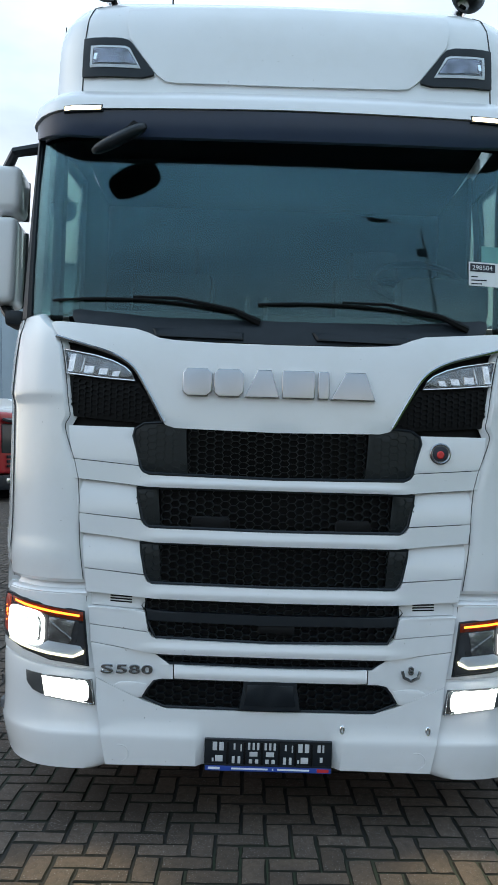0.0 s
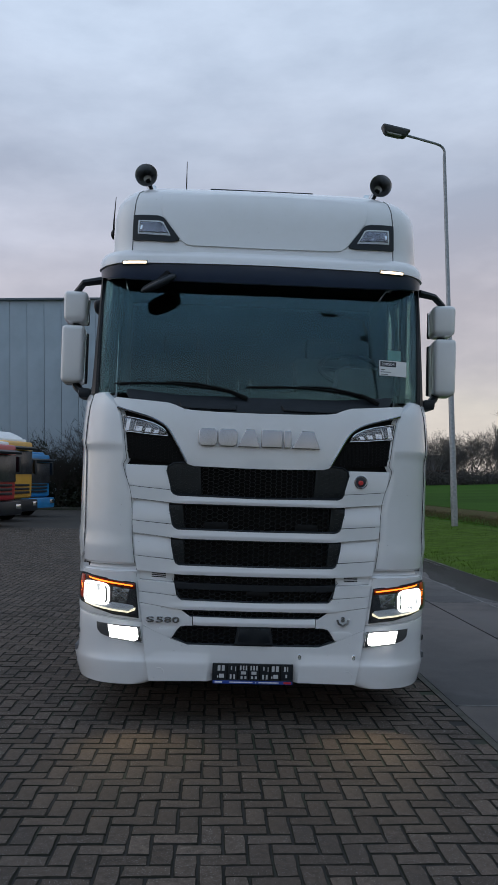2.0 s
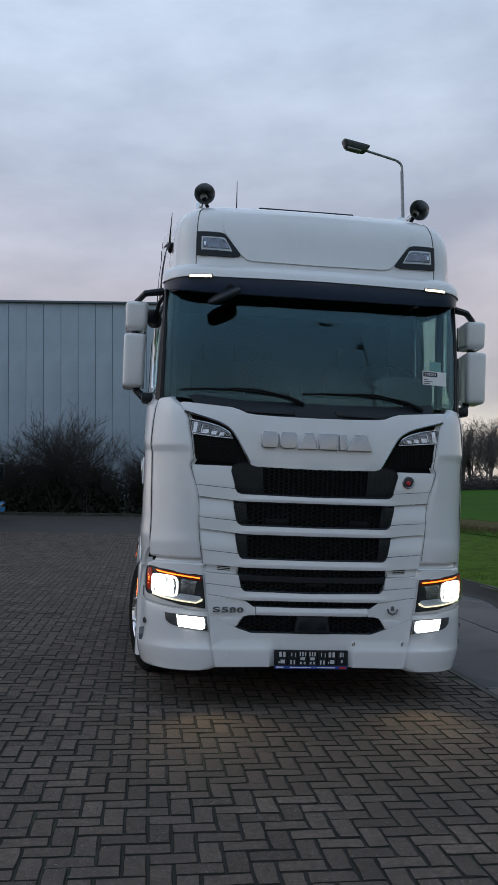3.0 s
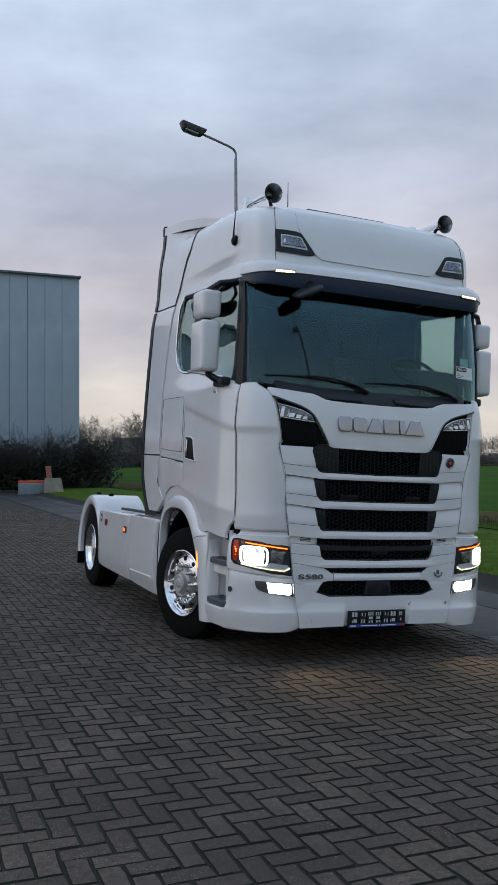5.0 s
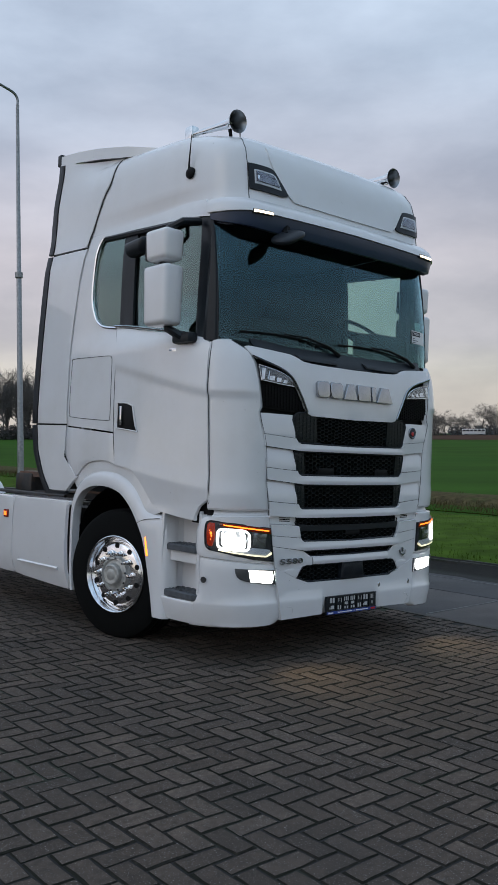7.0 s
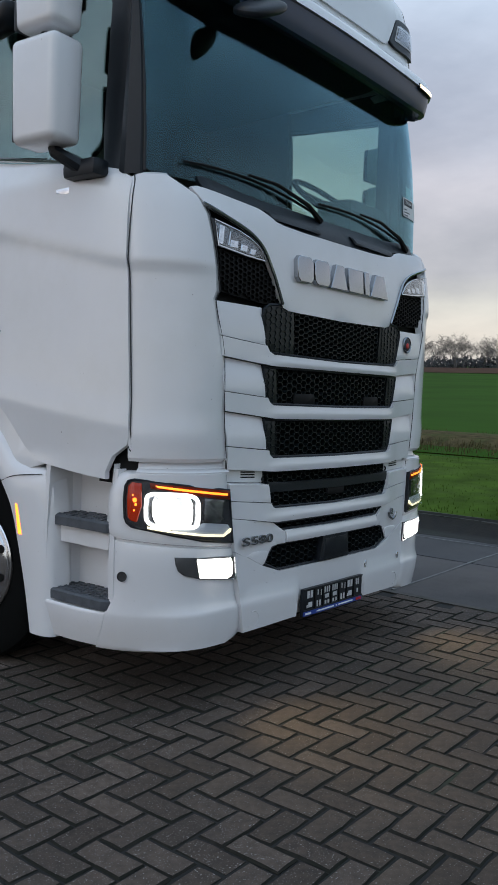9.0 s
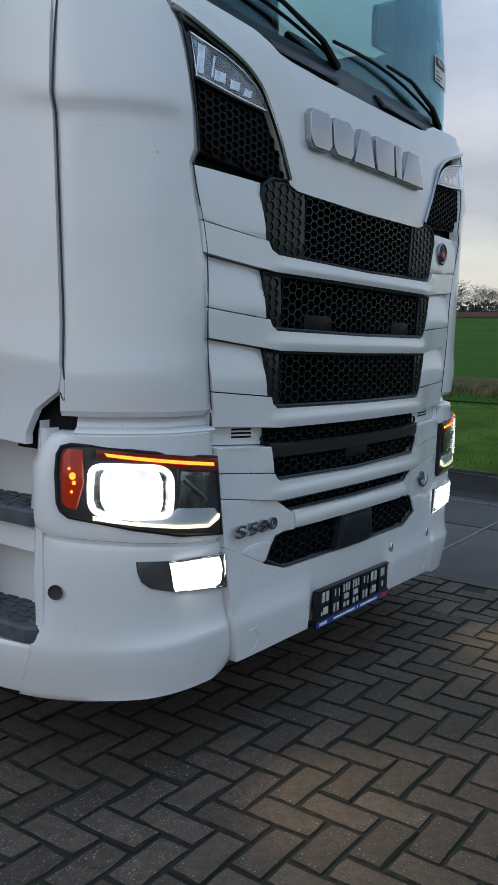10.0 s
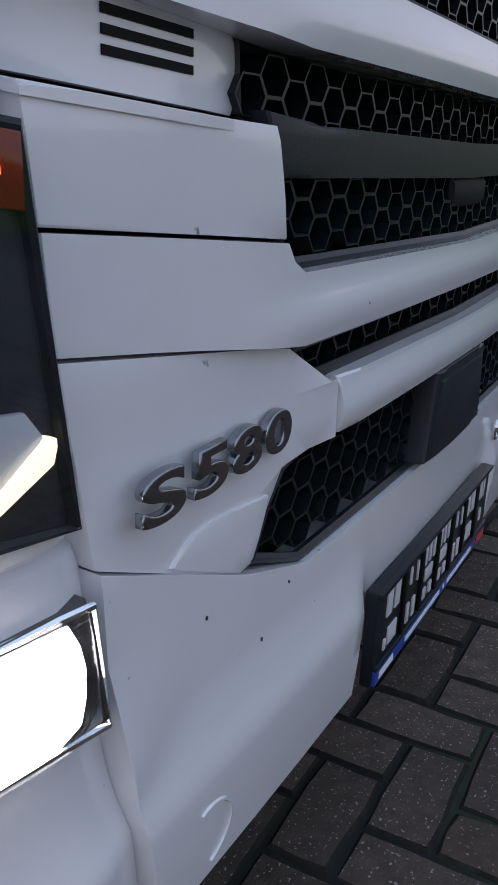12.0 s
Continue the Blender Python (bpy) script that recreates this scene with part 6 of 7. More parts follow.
# the yard
SLOPE_X, SLOPE_Y = -0.03069, -0.0040
UP = Vector((-SLOPE_X, -SLOPE_Y, 1)).normalized()
ACROSS = Vector((1, 0, SLOPE_X)).normalized()
YARD = Matrix((ACROSS, UP.cross(ACROSS), UP)).transposed().to_4x4()
EDGE, KERB = 1.50, 4.10


def ground_z(x, y):
    """The lie of the land: the sloping yard, then level fields."""
    yy = min(max(y, -20), 46)
    xx = min(max(x, -40), KERB)
    z = SLOPE_X * xx + SLOPE_Y * yy * (1 if y < 20 else max(0.25, 1 - (y - 20) / 40))
    if x > KERB:
        k = min(1, (x - KERB) / 3)
        z = (z + 0.12) * (1 - k) + k * 0.05
    if y > 46:
        z = z * max(0, 1 - (y - 46) / 30)
    # the far fields are raised to fit the horizon in the camera's view
    return z + 0.85 * min(1, max(0, (math.hypot(x, y) - 50) / 100))


# ground, kerb, fields
ASPHALT_FAR = mat("worn paving in the distance", (0.052, 0.046, 0.041), 0.85, ior=1.3, vary=0.25, scale=1.2, bump=0.2, bscale=8, dirt=(0.035, 0.033, 0.032), dscale=0.35)
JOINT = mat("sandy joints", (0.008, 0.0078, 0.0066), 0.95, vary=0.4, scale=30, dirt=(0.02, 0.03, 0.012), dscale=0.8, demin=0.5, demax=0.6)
BRICK = mat("concrete paving brick", (0.101, 0.075, 0.056), 0.85, vary=0.34, scale=32, bump=0.45, bscale=240, dirt=(0.054, 0.044, 0.038), dscale=1.1, demin=0.40, demax=0.72, rand=0.24, ior=1.3, speck=(0.26, 0.245, 0.225), sscale=135.0, samt=0.655)
BRICK_FIELD = mat("concrete paving brick field", (0.099, 0.075, 0.059), 0.85, vary=0.34, scale=32, bump=0.45, bscale=240, dirt=(0.054, 0.044, 0.038), dscale=1.1, demin=0.40, demax=0.72, island=0.33, ior=1.3, speck=(0.30, 0.28, 0.26), sscale=170.0, samt=0.635)
RIM = mat("dirt on brick edges", (0.030, 0.026, 0.022), 0.95, vary=0.5, scale=35, ior=1.2, dirt=(0.018, 0.019, 0.014), dscale=2.3, demin=0.38, demax=0.62)
CONCRETE = mat("wet concrete strip", (0.050, 0.049, 0.050), 0.52, vary=0.40, scale=3, bump=0.15, bscale=60, dirt=(0.020, 0.021, 0.023), dscale=0.8, demin=0.4, demax=0.62, ior=1.33)
KERBSTONE = mat("kerb concrete", (0.055, 0.051, 0.044), 0.8, vary=0.3, scale=9, bump=0.4, bscale=40, dirt=(0.022, 0.028, 0.014), dscale=3, demin=0.45, demax=0.6)
TURF = mat("turf", (0.058, 0.102, 0.014), 0.9, ior=1.08, vary=0.35, scale=2.5, bump=0.6, bscale=30, dirt=(0.085, 0.13, 0.03), dscale=0.6)
CROP = mat("green crop field", (0.040, 0.092, 0.014), 0.95, ior=1.08, vary=0.2, scale=0.15, dirt=(0.036, 0.105, 0.014), dscale=0.03)
ROUGH = mat("rough brown grass", (0.085, 0.068, 0.034), 0.95, ior=1.08, vary=0.5, scale=6, bump=0.8, bscale=12, dirt=(0.07, 0.10, 0.03), dscale=1.2)
SOIL = mat("ploughed soil", (0.085, 0.048, 0.032), 0.95, ior=1.08, vary=0.3, scale=0.4)
GRASS = mat("grass blades", (0.064, 0.110, 0.015), 0.8, ior=1.08, vary=0.3, scale=3, island=0.22)
DRYGRASS = mat("dry grass blades", (0.085, 0.070, 0.032), 0.9, ior=1.08, vary=0.3, scale=3, island=0.4)


def sheet(name, xs, ys, fn, material, label, cat, kind="structure"):
    verts = [(x, y, fn(x, y)) for y in ys for x in xs]
    n = len(xs)
    faces = [(j * n + i, j * n + i + 1, (j + 1) * n + i + 1, (j + 1) * n + i) for j in range(len(ys) - 1) for i in range(n - 1)]
    me = bpy.data.meshes.new(name)
    me.from_pydata(verts, [], faces)
    me.shade_smooth()
    me.materials.append(material)
    return tagged(new(name, me), label, cat, "", kind)


xs = sorted(set([-900, -500, -250, -120, -60, -40, -20, -10, 0, 4.3, 5, 6, 7, 8, 9, 10, 11, 12, 14, 17, 22, 30, 45, 70, 110, 180, 300, 500, 900]))
ys = [-900, -400, -150, -60, -30, -20, -10, 0, 5, 10, 15, 20, 25, 30, 38, 46, 47, 50, 60, 76, 100, 140, 200, 300, 500, 900]


def land(x, y):
    z = ground_z(x, y)
    if x <= 4.3 and y <= 46:
        return z - 0.12
    if 9.6 < x < 10.4:
        z -= 0.10
    return z


ground = sheet("ground", xs, ys, land, CROP, "flat green winter field reaching the horizon", "ground")
yard_xs, yard_ys = [-60, -40, -30, -22, -16, -11, -8, -5, -2, 0, EDGE], [-30, -20, -12, -6, -3, 0, 3, 6, 10, 15, 20, 25, 30, 36, 42, 46]
sheet("yard", yard_xs, yard_ys, lambda x, y: ground_z(x, y) - 0.016, ASPHALT_FAR, "dark worn yard paving in the distance", "pavement")
# concrete strip with joints
slab_ys = np.arange(-22.3, 46, 5.7)
strip = tagged(new("concrete_strip"), "damp grey concrete strip along the kerb", "pavement", "", "structure")
for k, y in enumerate(slab_ys):
    for x0, x1 in ((EDGE + 0.03, 2.78), (2.80, KERB - 0.002)):
        b = box((0.5 * (x0 + x1), y + 2.85, 0), (x1 - x0, 5.682, 0.10), 0.006)
        for v in b.verts:
            v.co.z += ground_z(v.co.x, v.co.y) - 0.048
        part("slab", b, CONCRETE, strip)
part("edge_strip", panel([(EDGE - 0.03, -22), (EDGE + 0.022, -22), (EDGE + 0.022, 46), (EDGE - 0.03, 46)], lambda u, v, d: Vector((u, v, ground_z(u, v) + 0.004 + d)), th=0.06, du=1, dv=2, bev=0.004), KERBSTONE, strip)
# pale line along the gutter, joint filler, and soil washed against the kerb
PALE = mat("pale joint filler", (0.17, 0.17, 0.165), 0.8, vary=0.4, scale=14, dirt=(0.07, 0.07, 0.07), dscale=2.5)
part("gutter_line", panel([(3.585, -22), (3.610, -22), (3.610, 46), (3.585, 46)], lambda u, v, d: Vector((u + 0.006 * math.sin(v * 1.7), v, ground_z(u, v) + 0.006 + d)), th=0.008, du=1, dv=0.7, bev=0), PALE, strip)
for y in slab_ys[1:]:
    part("joint_filler", panel([(EDGE + 0.05, y - 0.009), (KERB - 0.4, y - 0.009), (KERB - 0.4, y + 0.009), (EDGE + 0.05, y + 0.009)], lambda u, v, d: Vector((u, v + 0.006 * math.sin(u * 5), ground_z(u, v) + 0.0055 + d)), th=0.008, du=0.5, dv=1, bev=0), PALE, strip)
GUTTERSOIL = mat("gutter soil", (0.018, 0.016, 0.012), 0.95, vary=0.5, scale=9, bump=0.5, bscale=50, dirt=(0.014, 0.018, 0.009), dscale=3)
rq = random.Random(77)
gys = list(np.arange(-20, 46, 0.25))
ob = sheet("gutter_soil", [0.0, 0.33, 0.66, 1.0], gys, lambda u, v: 0.0, GUTTERSOIL, "", "")
for i, v in enumerate(ob.data.vertices):
    y = v.co.y
    edge = 3.70 + 0.08 * math.sin(y * 1.3) + 0.06 * math.sin(y * 3.1 + 1) + rq.uniform(-0.03, 0.03)
    k = v.co.x
    v.co.x = edge + (KERB + 0.05 - edge) * k
    v.co.z = ground_z(v.co.x, y) + 0.002 + 0.035 * k * k + (rq.uniform(0, 0.008) if 0 < k < 1 else 0)
ob.parent = strip
del ob["kind"]
# kerb stones
kerb = tagged(new("kerb"), "weathered concrete kerb stones", "kerb", "", "structure")
b = box((0, 0.4985, 0), (0.16, 0.992, 0.24), 0.022)
kerb_mesh = None
for k in range(-20, 46):
    if kerb_mesh is None:
        ob = part("kerb_stone", b, KERBSTONE, kerb)
        kerb_mesh = ob.data
    else:
        ob = new("kerb_stone", kerb_mesh)
        ob.parent = kerb
    ob.matrix_basis = Matrix.Translation((KERB + 0.09 + 0.006 * math.sin(k * 2.1), float(k), ground_z(KERB, k) + 0.015 + 0.006 * math.sin(k * 1.3))) @ Euler((0, radians(-1.5) + 0.01 * math.sin(k), 0.006 * math.sin(k * 3.7))).to_matrix().to_4x4()
# left-hand far kerb in front of the hedge
kerb2 = tagged(new("far_kerb"), "pale kerb along the hedge bed", "kerb", "", "structure")
for k in range(-26, 4):
    b = box((k * 1.0 + 0.5, 45.9, ground_z(k, 45.9) + 0.06), (0.99, 0.14, 0.16), 0.015)
    part("kerb_stone", b, KERBSTONE, kerb2)
verge = sheet("verge", [4.26, 5, 6, 7, 8, 8.6, 9.2], list(np.arange(-24, 48, 2.0)), lambda x, y: ground_z(x, y) + 0.02 - (0.18 if x < 4.4 else 0.0) * 0.3 - (0.08 if x > 9 else 0), TURF, "mown green grass verge", "grass")
rough = sheet("ditch_bank", [9.2, 9.6, 10.2, 11, 12.2, 13.2], list(np.arange(-24, 72, 2.0)), lambda x, y: ground_z(x, y) - (0.25 if 9.5 < x < 10.5 else 0) + (0.12 if 10.5 < x < 12.5 else 0.0), ROUGH, "rough brown grass along a ditch", "grass")
soil = sheet("ploughed_strip", [118, 170, 240], list(range(-200, 160, 20)), lambda x, y: ground_z(0.8 * x, y) + 0.06, SOIL, "brown ploughed strip across the field", "field")
for v in soil.data.vertices:
    v.co.x *= 0.8


def blades(name, spots, h, material, label, lean=0.5, seed=3):
    rnd = random.Random(seed)
    verts, faces = [], []
    for x, y, k in spots:
        z = ground_z(x, y)
        for _ in range(k):
            px, py = x + rnd.uniform(-0.2, 0.2), y + rnd.uniform(-0.2, 0.2)
            q, hh = rnd.uniform(0, 6.283), h * rnd.uniform(0.5, 1.2)
            w = 0.006 + 0.01 * h
            dx, dy = w * math.cos(q), w * math.sin(q)
            lx, ly = lean * hh * rnd.uniform(-1, 1), lean * hh * rnd.uniform(-1, 1)
            n = len(verts)
            verts += [(px - dx, py - dy, z), (px + dx, py + dy, z), (px + lx, py + ly, z + hh)]
            faces.append((n, n + 1, n + 2))
    me = bpy.data.meshes.new(name)
    me.from_pydata(verts, [], faces)
    me.materials.append(material)
    return tagged(new(name, me), label, "grass", "", "stuff")


rg = random.Random(11)
blades("grass", [(rg.uniform(4.3, 9.3), rg.uniform(-4, 30), 5) for _ in range(5200)], 0.045, GRASS, "short green grass on the verge")
blades("dry_grass", [(rg.uniform(9.2, 12.8), rg.uniform(-6, 45), 9) for _ in range(2600)], 0.13, DRYGRASS, "tall dry grass along the ditch")

# herringbone paving: bricks laid square to the kerb
BL, BW, GAP, BH = 0.210, 0.105, 0.0062, 0.07


def herringbone(x0, x1, y0, y1):
    """Middles and turns of the bricks whose middle lies in the field."""
    out = []
    for i in range(int(x0 / BW) - 2, int(x1 / BW) + 3):
        for j in range(int(y0 / BW) - 2, int(y1 / BW) + 3):
            k = (i + j + 3) % 4
            if k == 0:
                c = ((i + 1) * BW, (j + 0.5) * BW, 0)
            elif k == 2:
                c = ((i + 0.5) * BW, (j + 1) * BW, 1)
            else:
                continue
            if x0 < c[0] < x1 - 0.05 and y0 < c[1] < y1:
                out.append(c)
    return out


def brick_shape(l, w, h, ch=0.0065, rnd=None):
    """A brick's corners and faces; with rnd its edges are chipped and uneven."""
    a, b = l / 2, w / 2
    ring = [(-a, -b), (a, -b), (a, b), (-a, b)]
    if rnd:
        ring = [(-a, -b), (-a * 0.35, -b), (a * 0.3, -b), (a, -b), (a, 0.0), (a, b), (a * 0.33, b), (-a * 0.3, b), (-a, b), (-a, 0.0)]
        ring = [(x + rnd.gauss(0, 0.0009), y + rnd.gauss(0, 0.0009)) for x, y in ring]
    n = len(ring)
    j = (lambda s: rnd.gauss(0, s)) if rnd else (lambda s: 0.0)
    v = [(x, y, -h) for x, y in ring]
    v += [(x, y, -ch + j(0.0007)) for x, y in ring]
    for x, y in ring:
        c = ch * (1 + j(0.25))
        v.append((x - math.copysign(c, x) if abs(x) > a * 0.8 else x, y - math.copysign(c, y) if abs(y) > b * 0.6 else y, j(0.0004)))
    f = [tuple(range(2 * n, 3 * n))] + [(i, (i + 1) % n, n + (i + 1) % n, n + i) for i in range(n)] + [(n + i, n + (i + 1) % n, 2 * n + (i + 1) % n, 2 * n + i) for i in range(n)]
    return v, f


paving = tagged(new("brick_paving"), "grey-brown paving bricks laid in herringbone", "pavement", "", "structure")
paving.matrix_basis = YARD
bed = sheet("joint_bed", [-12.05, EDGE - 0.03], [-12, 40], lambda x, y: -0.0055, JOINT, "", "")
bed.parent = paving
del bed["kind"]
field = herringbone(-12.0, EDGE - 0.03, -12.0, 40.0)
near = [c for c in field if -1.5 < c[0] < 0.9 and -1.75 < c[1] < -0.2]
near = near[:300]
chosen = set(near)
rb = random.Random(5)
plain = brick_shape(BL - GAP, BW - GAP, BH)
worn = [brick_shape(BL - GAP, BW - GAP, BH, rnd=rb) for _ in range(10)]
brick_meshes = []
for bv, bf in worn:
    me = bpy.data.meshes.new("brick")
    me.from_pydata(bv, [], bf)
    me.materials.append(BRICK)
    me.materials.append(RIM)
    for p in me.polygons[1:]:
        p.material_index = 1
    brick_meshes.append(me)
for cx, cy, turned in near:
    ob = new("brick", rb.choice(brick_meshes))
    ob.parent = paving
    ob.matrix_basis = Matrix.Translation((cx, cy, rb.gauss(0, 0.0012))) @ Euler((rb.gauss(0, 0.007), rb.gauss(0, 0.007), (math.pi / 2 if turned else 0) + rb.gauss(0, 0.009))).to_matrix().to_4x4()
rest = [c for c in field if c not in chosen]
verts, faces, slots = [], [], []
for cx, cy, turned in rest:
    bv, bf = rb.choice(worn) if cy < 3 and cx > -6 else plain
    dz, a, t1, t2 = rb.gauss(0, 0.0012), (math.pi / 2 if turned else 0) + rb.gauss(0, 0.009), rb.gauss(0, 0.007), rb.gauss(0, 0.007)
    ca, sa, n = math.cos(a), math.sin(a), len(verts)
    verts += [(cx + ca * x - sa * y, cy + sa * x + ca * y, z + dz + t1 * x + t2 * y) for x, y, z in bv]
    faces += [tuple(n + i for i in f) for f in bf]
    slots += [0] + [1] * (len(bf) - 1)
me = bpy.data.meshes.new("bricks")
me.from_pydata(verts, [], faces)
me.materials.append(BRICK_FIELD)
me.materials.append(RIM)
me.polygons.foreach_set("material_index", slots)
ob = new("bricks", me)
ob.parent = paving
tagged(ob, kind="stuff")


# lamp post on the verge
GALV = mat("galvanised steel", (0.30, 0.31, 0.32), 0.5, metal=0.7, vary=0.2, scale=12)
LAMPHEAD = mat("dark lamp housing", (0.05, 0.055, 0.06), 0.4, vary=0.15)


def lamp_post(x, y, base, top, arm, sign=False):
    z0 = base
    t = thing("street_lamp", "tall galvanised street lamp with a dark flat head", "street lamp", Matrix.Translation((x, y, z0)))
    h = top - z0
    part("pole", tube([(0, 0, -0.3), (0, 0, 1.4), (0, 0, 1.45), (0, 0, h * 0.53), (0, 0, h * 0.53 + 0.02), (0, 0, h - 0.35)], [0.11, 0.11, 0.10, 0.085, 0.075, 0.055], 12), GALV, t)
    ax, ay, az = arm
    pts = smooth_path([(0, 0, h - 0.35), (0, 0, h - 0.15), (0.09 * ax, 0.09 * ay, h + 0.02), (0.35 * ax, 0.35 * ay, h + 0.08 + 0.2 * az), (ax * 0.86, ay * 0.86, h + 0.08 + 0.82 * az)], 5)
    part("arm", tube(pts, 0.045, 8), GALV, t)
    d = math.atan2(ay, ax)
    hd = part("lamp_head", rounded_shell((0, 0, 0), (1.04, 0.44, 0.30), 0.30, 0, 0.10), LAMPHEAD, t, "dark lamp head")
    hd.matrix_basis = Matrix.Translation((ax, ay, h + 0.08 + 1.0 * az)) @ Euler((0, -math.atan2(az, math.hypot(ax, ay)), d)).to_matrix().to_4x4()
    part("diffuser", box((0.05, 0, -0.105), (0.52, 0.30, 0.09), 0.03), mat("clear lamp cover", (0.35, 0.36, 0.36), 0.2, vary=0.1), hd)
    if sign:
        part("control_box", box((0.20 * ax / 1.9, 0.02, h - 2.35), (0.42, 0.22, 0.62), 0.03), LAMPHEAD, t, "dark control box on the pole")
    part("band", tube([(0, 0, h * 0.53 - 0.09), (0, 0, h * 0.53 + 0.09)], 0.13, 12), GALV, t)
    part("door", box((-0.10, -0.02, 0.7), (0.03, 0.10, 0.4), 0.005), GALV, t)
    return t


lamp_post(7.88, 22.5, 0.16, 13.12, (-1.72, -0.15, 0.34))
lamp_post(7.75, -20.2, 0.05, 13.1, (-1.95, -0.15, 0.45), True)

# the hall
CLAD = mat("grey-blue steel cladding", (0.355, 0.425, 0.49), 0.5, metal=0.1, vary=0.06, scale=0.8, dirt=(0.30, 0.37, 0.43), dscale=0.3)
CLADDARK = mat("cladding joint", (0.13, 0.16, 0.19), 0.6, vary=0.1)
hall = thing("hall", "large grey-blue hall clad in upright steel panels", "building")
HX0, HX1, HY, HH = -34.0, 8.0, 51.5, 14.3
part("wall", box((0.5 * (HX0 + HX1), HY + 15.2, HH / 2 - 0.2), (HX1 - HX0 - 0.1, 30, HH - 0.1)), CLADDARK, hall)
pm = None
for k in range(int((HX1 - HX0) / 1.15)):
    if pm is None:
        ob = part("cladding_panel", box((0, 0, HH / 2), (1.125, 0.08, HH), 0.015), CLAD, hall)
        pm = ob.data
    else:
        ob = new("cladding_panel", pm)
        ob.parent = hall
    ob.matrix_basis = Matrix.Translation((HX1 - 0.58 - 1.15 * k, HY + 0.16, 0))
for k in range(26):
    ob = new("cladding_panel", pm)
    ob.parent = hall
    ob.matrix_basis = Matrix.Translation((HX1 - 0.02, HY + 0.7 + 1.15 * k, 0)) @ Euler((0, 0, math.pi / 2)).to_matrix().to_4x4()
part("roof_edge", box((0.5 * (HX0 + HX1), HY + 15, HH + 0.06), (HX1 - HX0 + 0.2, 30.2, 0.14), 0.02), CLADDARK, hall)

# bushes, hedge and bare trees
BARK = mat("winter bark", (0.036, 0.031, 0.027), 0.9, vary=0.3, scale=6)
# paler than the near bark: distance haze put into the colour
FARBARK = mat("winter twigs with haze in the colour", (0.105, 0.095, 0.090), 0.95, vary=0.25, scale=1.0)
LEAF = mat("dark evergreen leaves", (0.014, 0.021, 0.011), 0.7, vary=0.4, scale=2, island=0.45)


def twig_mesh(seed, height, spread, levels=4, thick=0.03, splits=3, lean=0.35, upward=0.25, min_r=0.004, low=0.35, stems=1):
    """Bare branches: tapered three-sided limbs that fork again and again."""
    rnd = random.Random(seed)
    stem, twigs = ([], []), ([], [])

    def limb(p, d, length, r, level):
        verts, faces = twigs if level else stem
        k = 3 if level else 6
        steps = 4 if level < 2 else 2
        prev, pts = None, []
        pos, way = p.copy(), d.copy()
        for s in range(steps + 1):
            rr = r * (1 - 0.55 * s / steps)
            up = way.orthogonal().normalized()
            side = way.cross(up)
            n = len(verts)
            for j in range(k):
                q = 2 * math.pi * j / k
                c = pos + rr * (math.cos(q) * up + math.sin(q) * side)
                verts.append((c.x, c.y, c.z))
            if prev is not None:
                faces.extend((prev + j, prev + (j + 1) % k, n + (j + 1) % k, n + j) for j in range(k))
            prev = n
            pts.append((pos.copy(), way.copy(), rr))
            pos = pos + way * (length / steps)
            way = (way + Vector((rnd.gauss(0, 0.10), rnd.gauss(0, 0.10), rnd.gauss(0, 0.06) + 0.02))).normalized()
        if level < levels:
            for c in range(splits + (2 if level == 0 else 0)):
                at = pts[min(steps, max(1, int((low + (1 - low) * (c + rnd.random()) / (splits + (2 if level == 0 else 0))) * steps + 0.5)))]
                a = rnd.uniform(0, 2 * math.pi)
                side = Vector((math.cos(a), math.sin(a), 0))
                way2 = (at[1] * (0.7 + upward) + side * spread * rnd.uniform(0.6, 1.2) + Vector((0, 0, upward))).normalized()
                limb(at[0], way2, length * rnd.uniform(0.5, 0.72), max(min_r, at[2] * 0.62), level + 1)

    for k in range(stems):
        tip = 0.03 if stems == 1 else 0.42
        limb(Vector((0, 0, -0.2)), Vector((rnd.gauss(0, tip), rnd.gauss(0, tip), 1)).normalized(), height * (0.48 if stems == 1 else rnd.uniform(0.40, 0.60)), thick * height * 0.5, 0)
    made = []
    for name, (verts, faces) in (("trunk", stem), ("crown", twigs)):
        me = bpy.data.meshes.new(name)
        me.from_pydata(verts, [], faces)
        made.append(me)
    return made


def hang(t, meshes, scale):
    for name, me in zip(("trunk", "crown"), meshes):
        ob = new(name, me)
        ob.parent, ob.scale = t, scale


TREES = []
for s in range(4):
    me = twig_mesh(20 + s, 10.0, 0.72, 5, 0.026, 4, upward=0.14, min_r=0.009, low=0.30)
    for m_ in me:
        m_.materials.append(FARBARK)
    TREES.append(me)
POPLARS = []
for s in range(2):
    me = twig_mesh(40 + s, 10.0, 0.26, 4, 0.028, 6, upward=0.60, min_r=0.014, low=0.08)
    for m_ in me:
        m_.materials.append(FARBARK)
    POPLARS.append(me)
rt = random.Random(8)


def place_tree(x, y, h, kind=TREES, wide=1.0):
    t = thing("tree", "bare winter tree on the far side of the field", "tree", Matrix.Translation((x, y, ground_z(x, y) - 0.05)) @ Euler((0, 0, rt.uniform(0, 6.28))).to_matrix().to_4x4(), "far row of bare trees")
    k = h / 9.0
    hang(t, rt.choice(kind), (k * wide, k * wide, k))
    return t


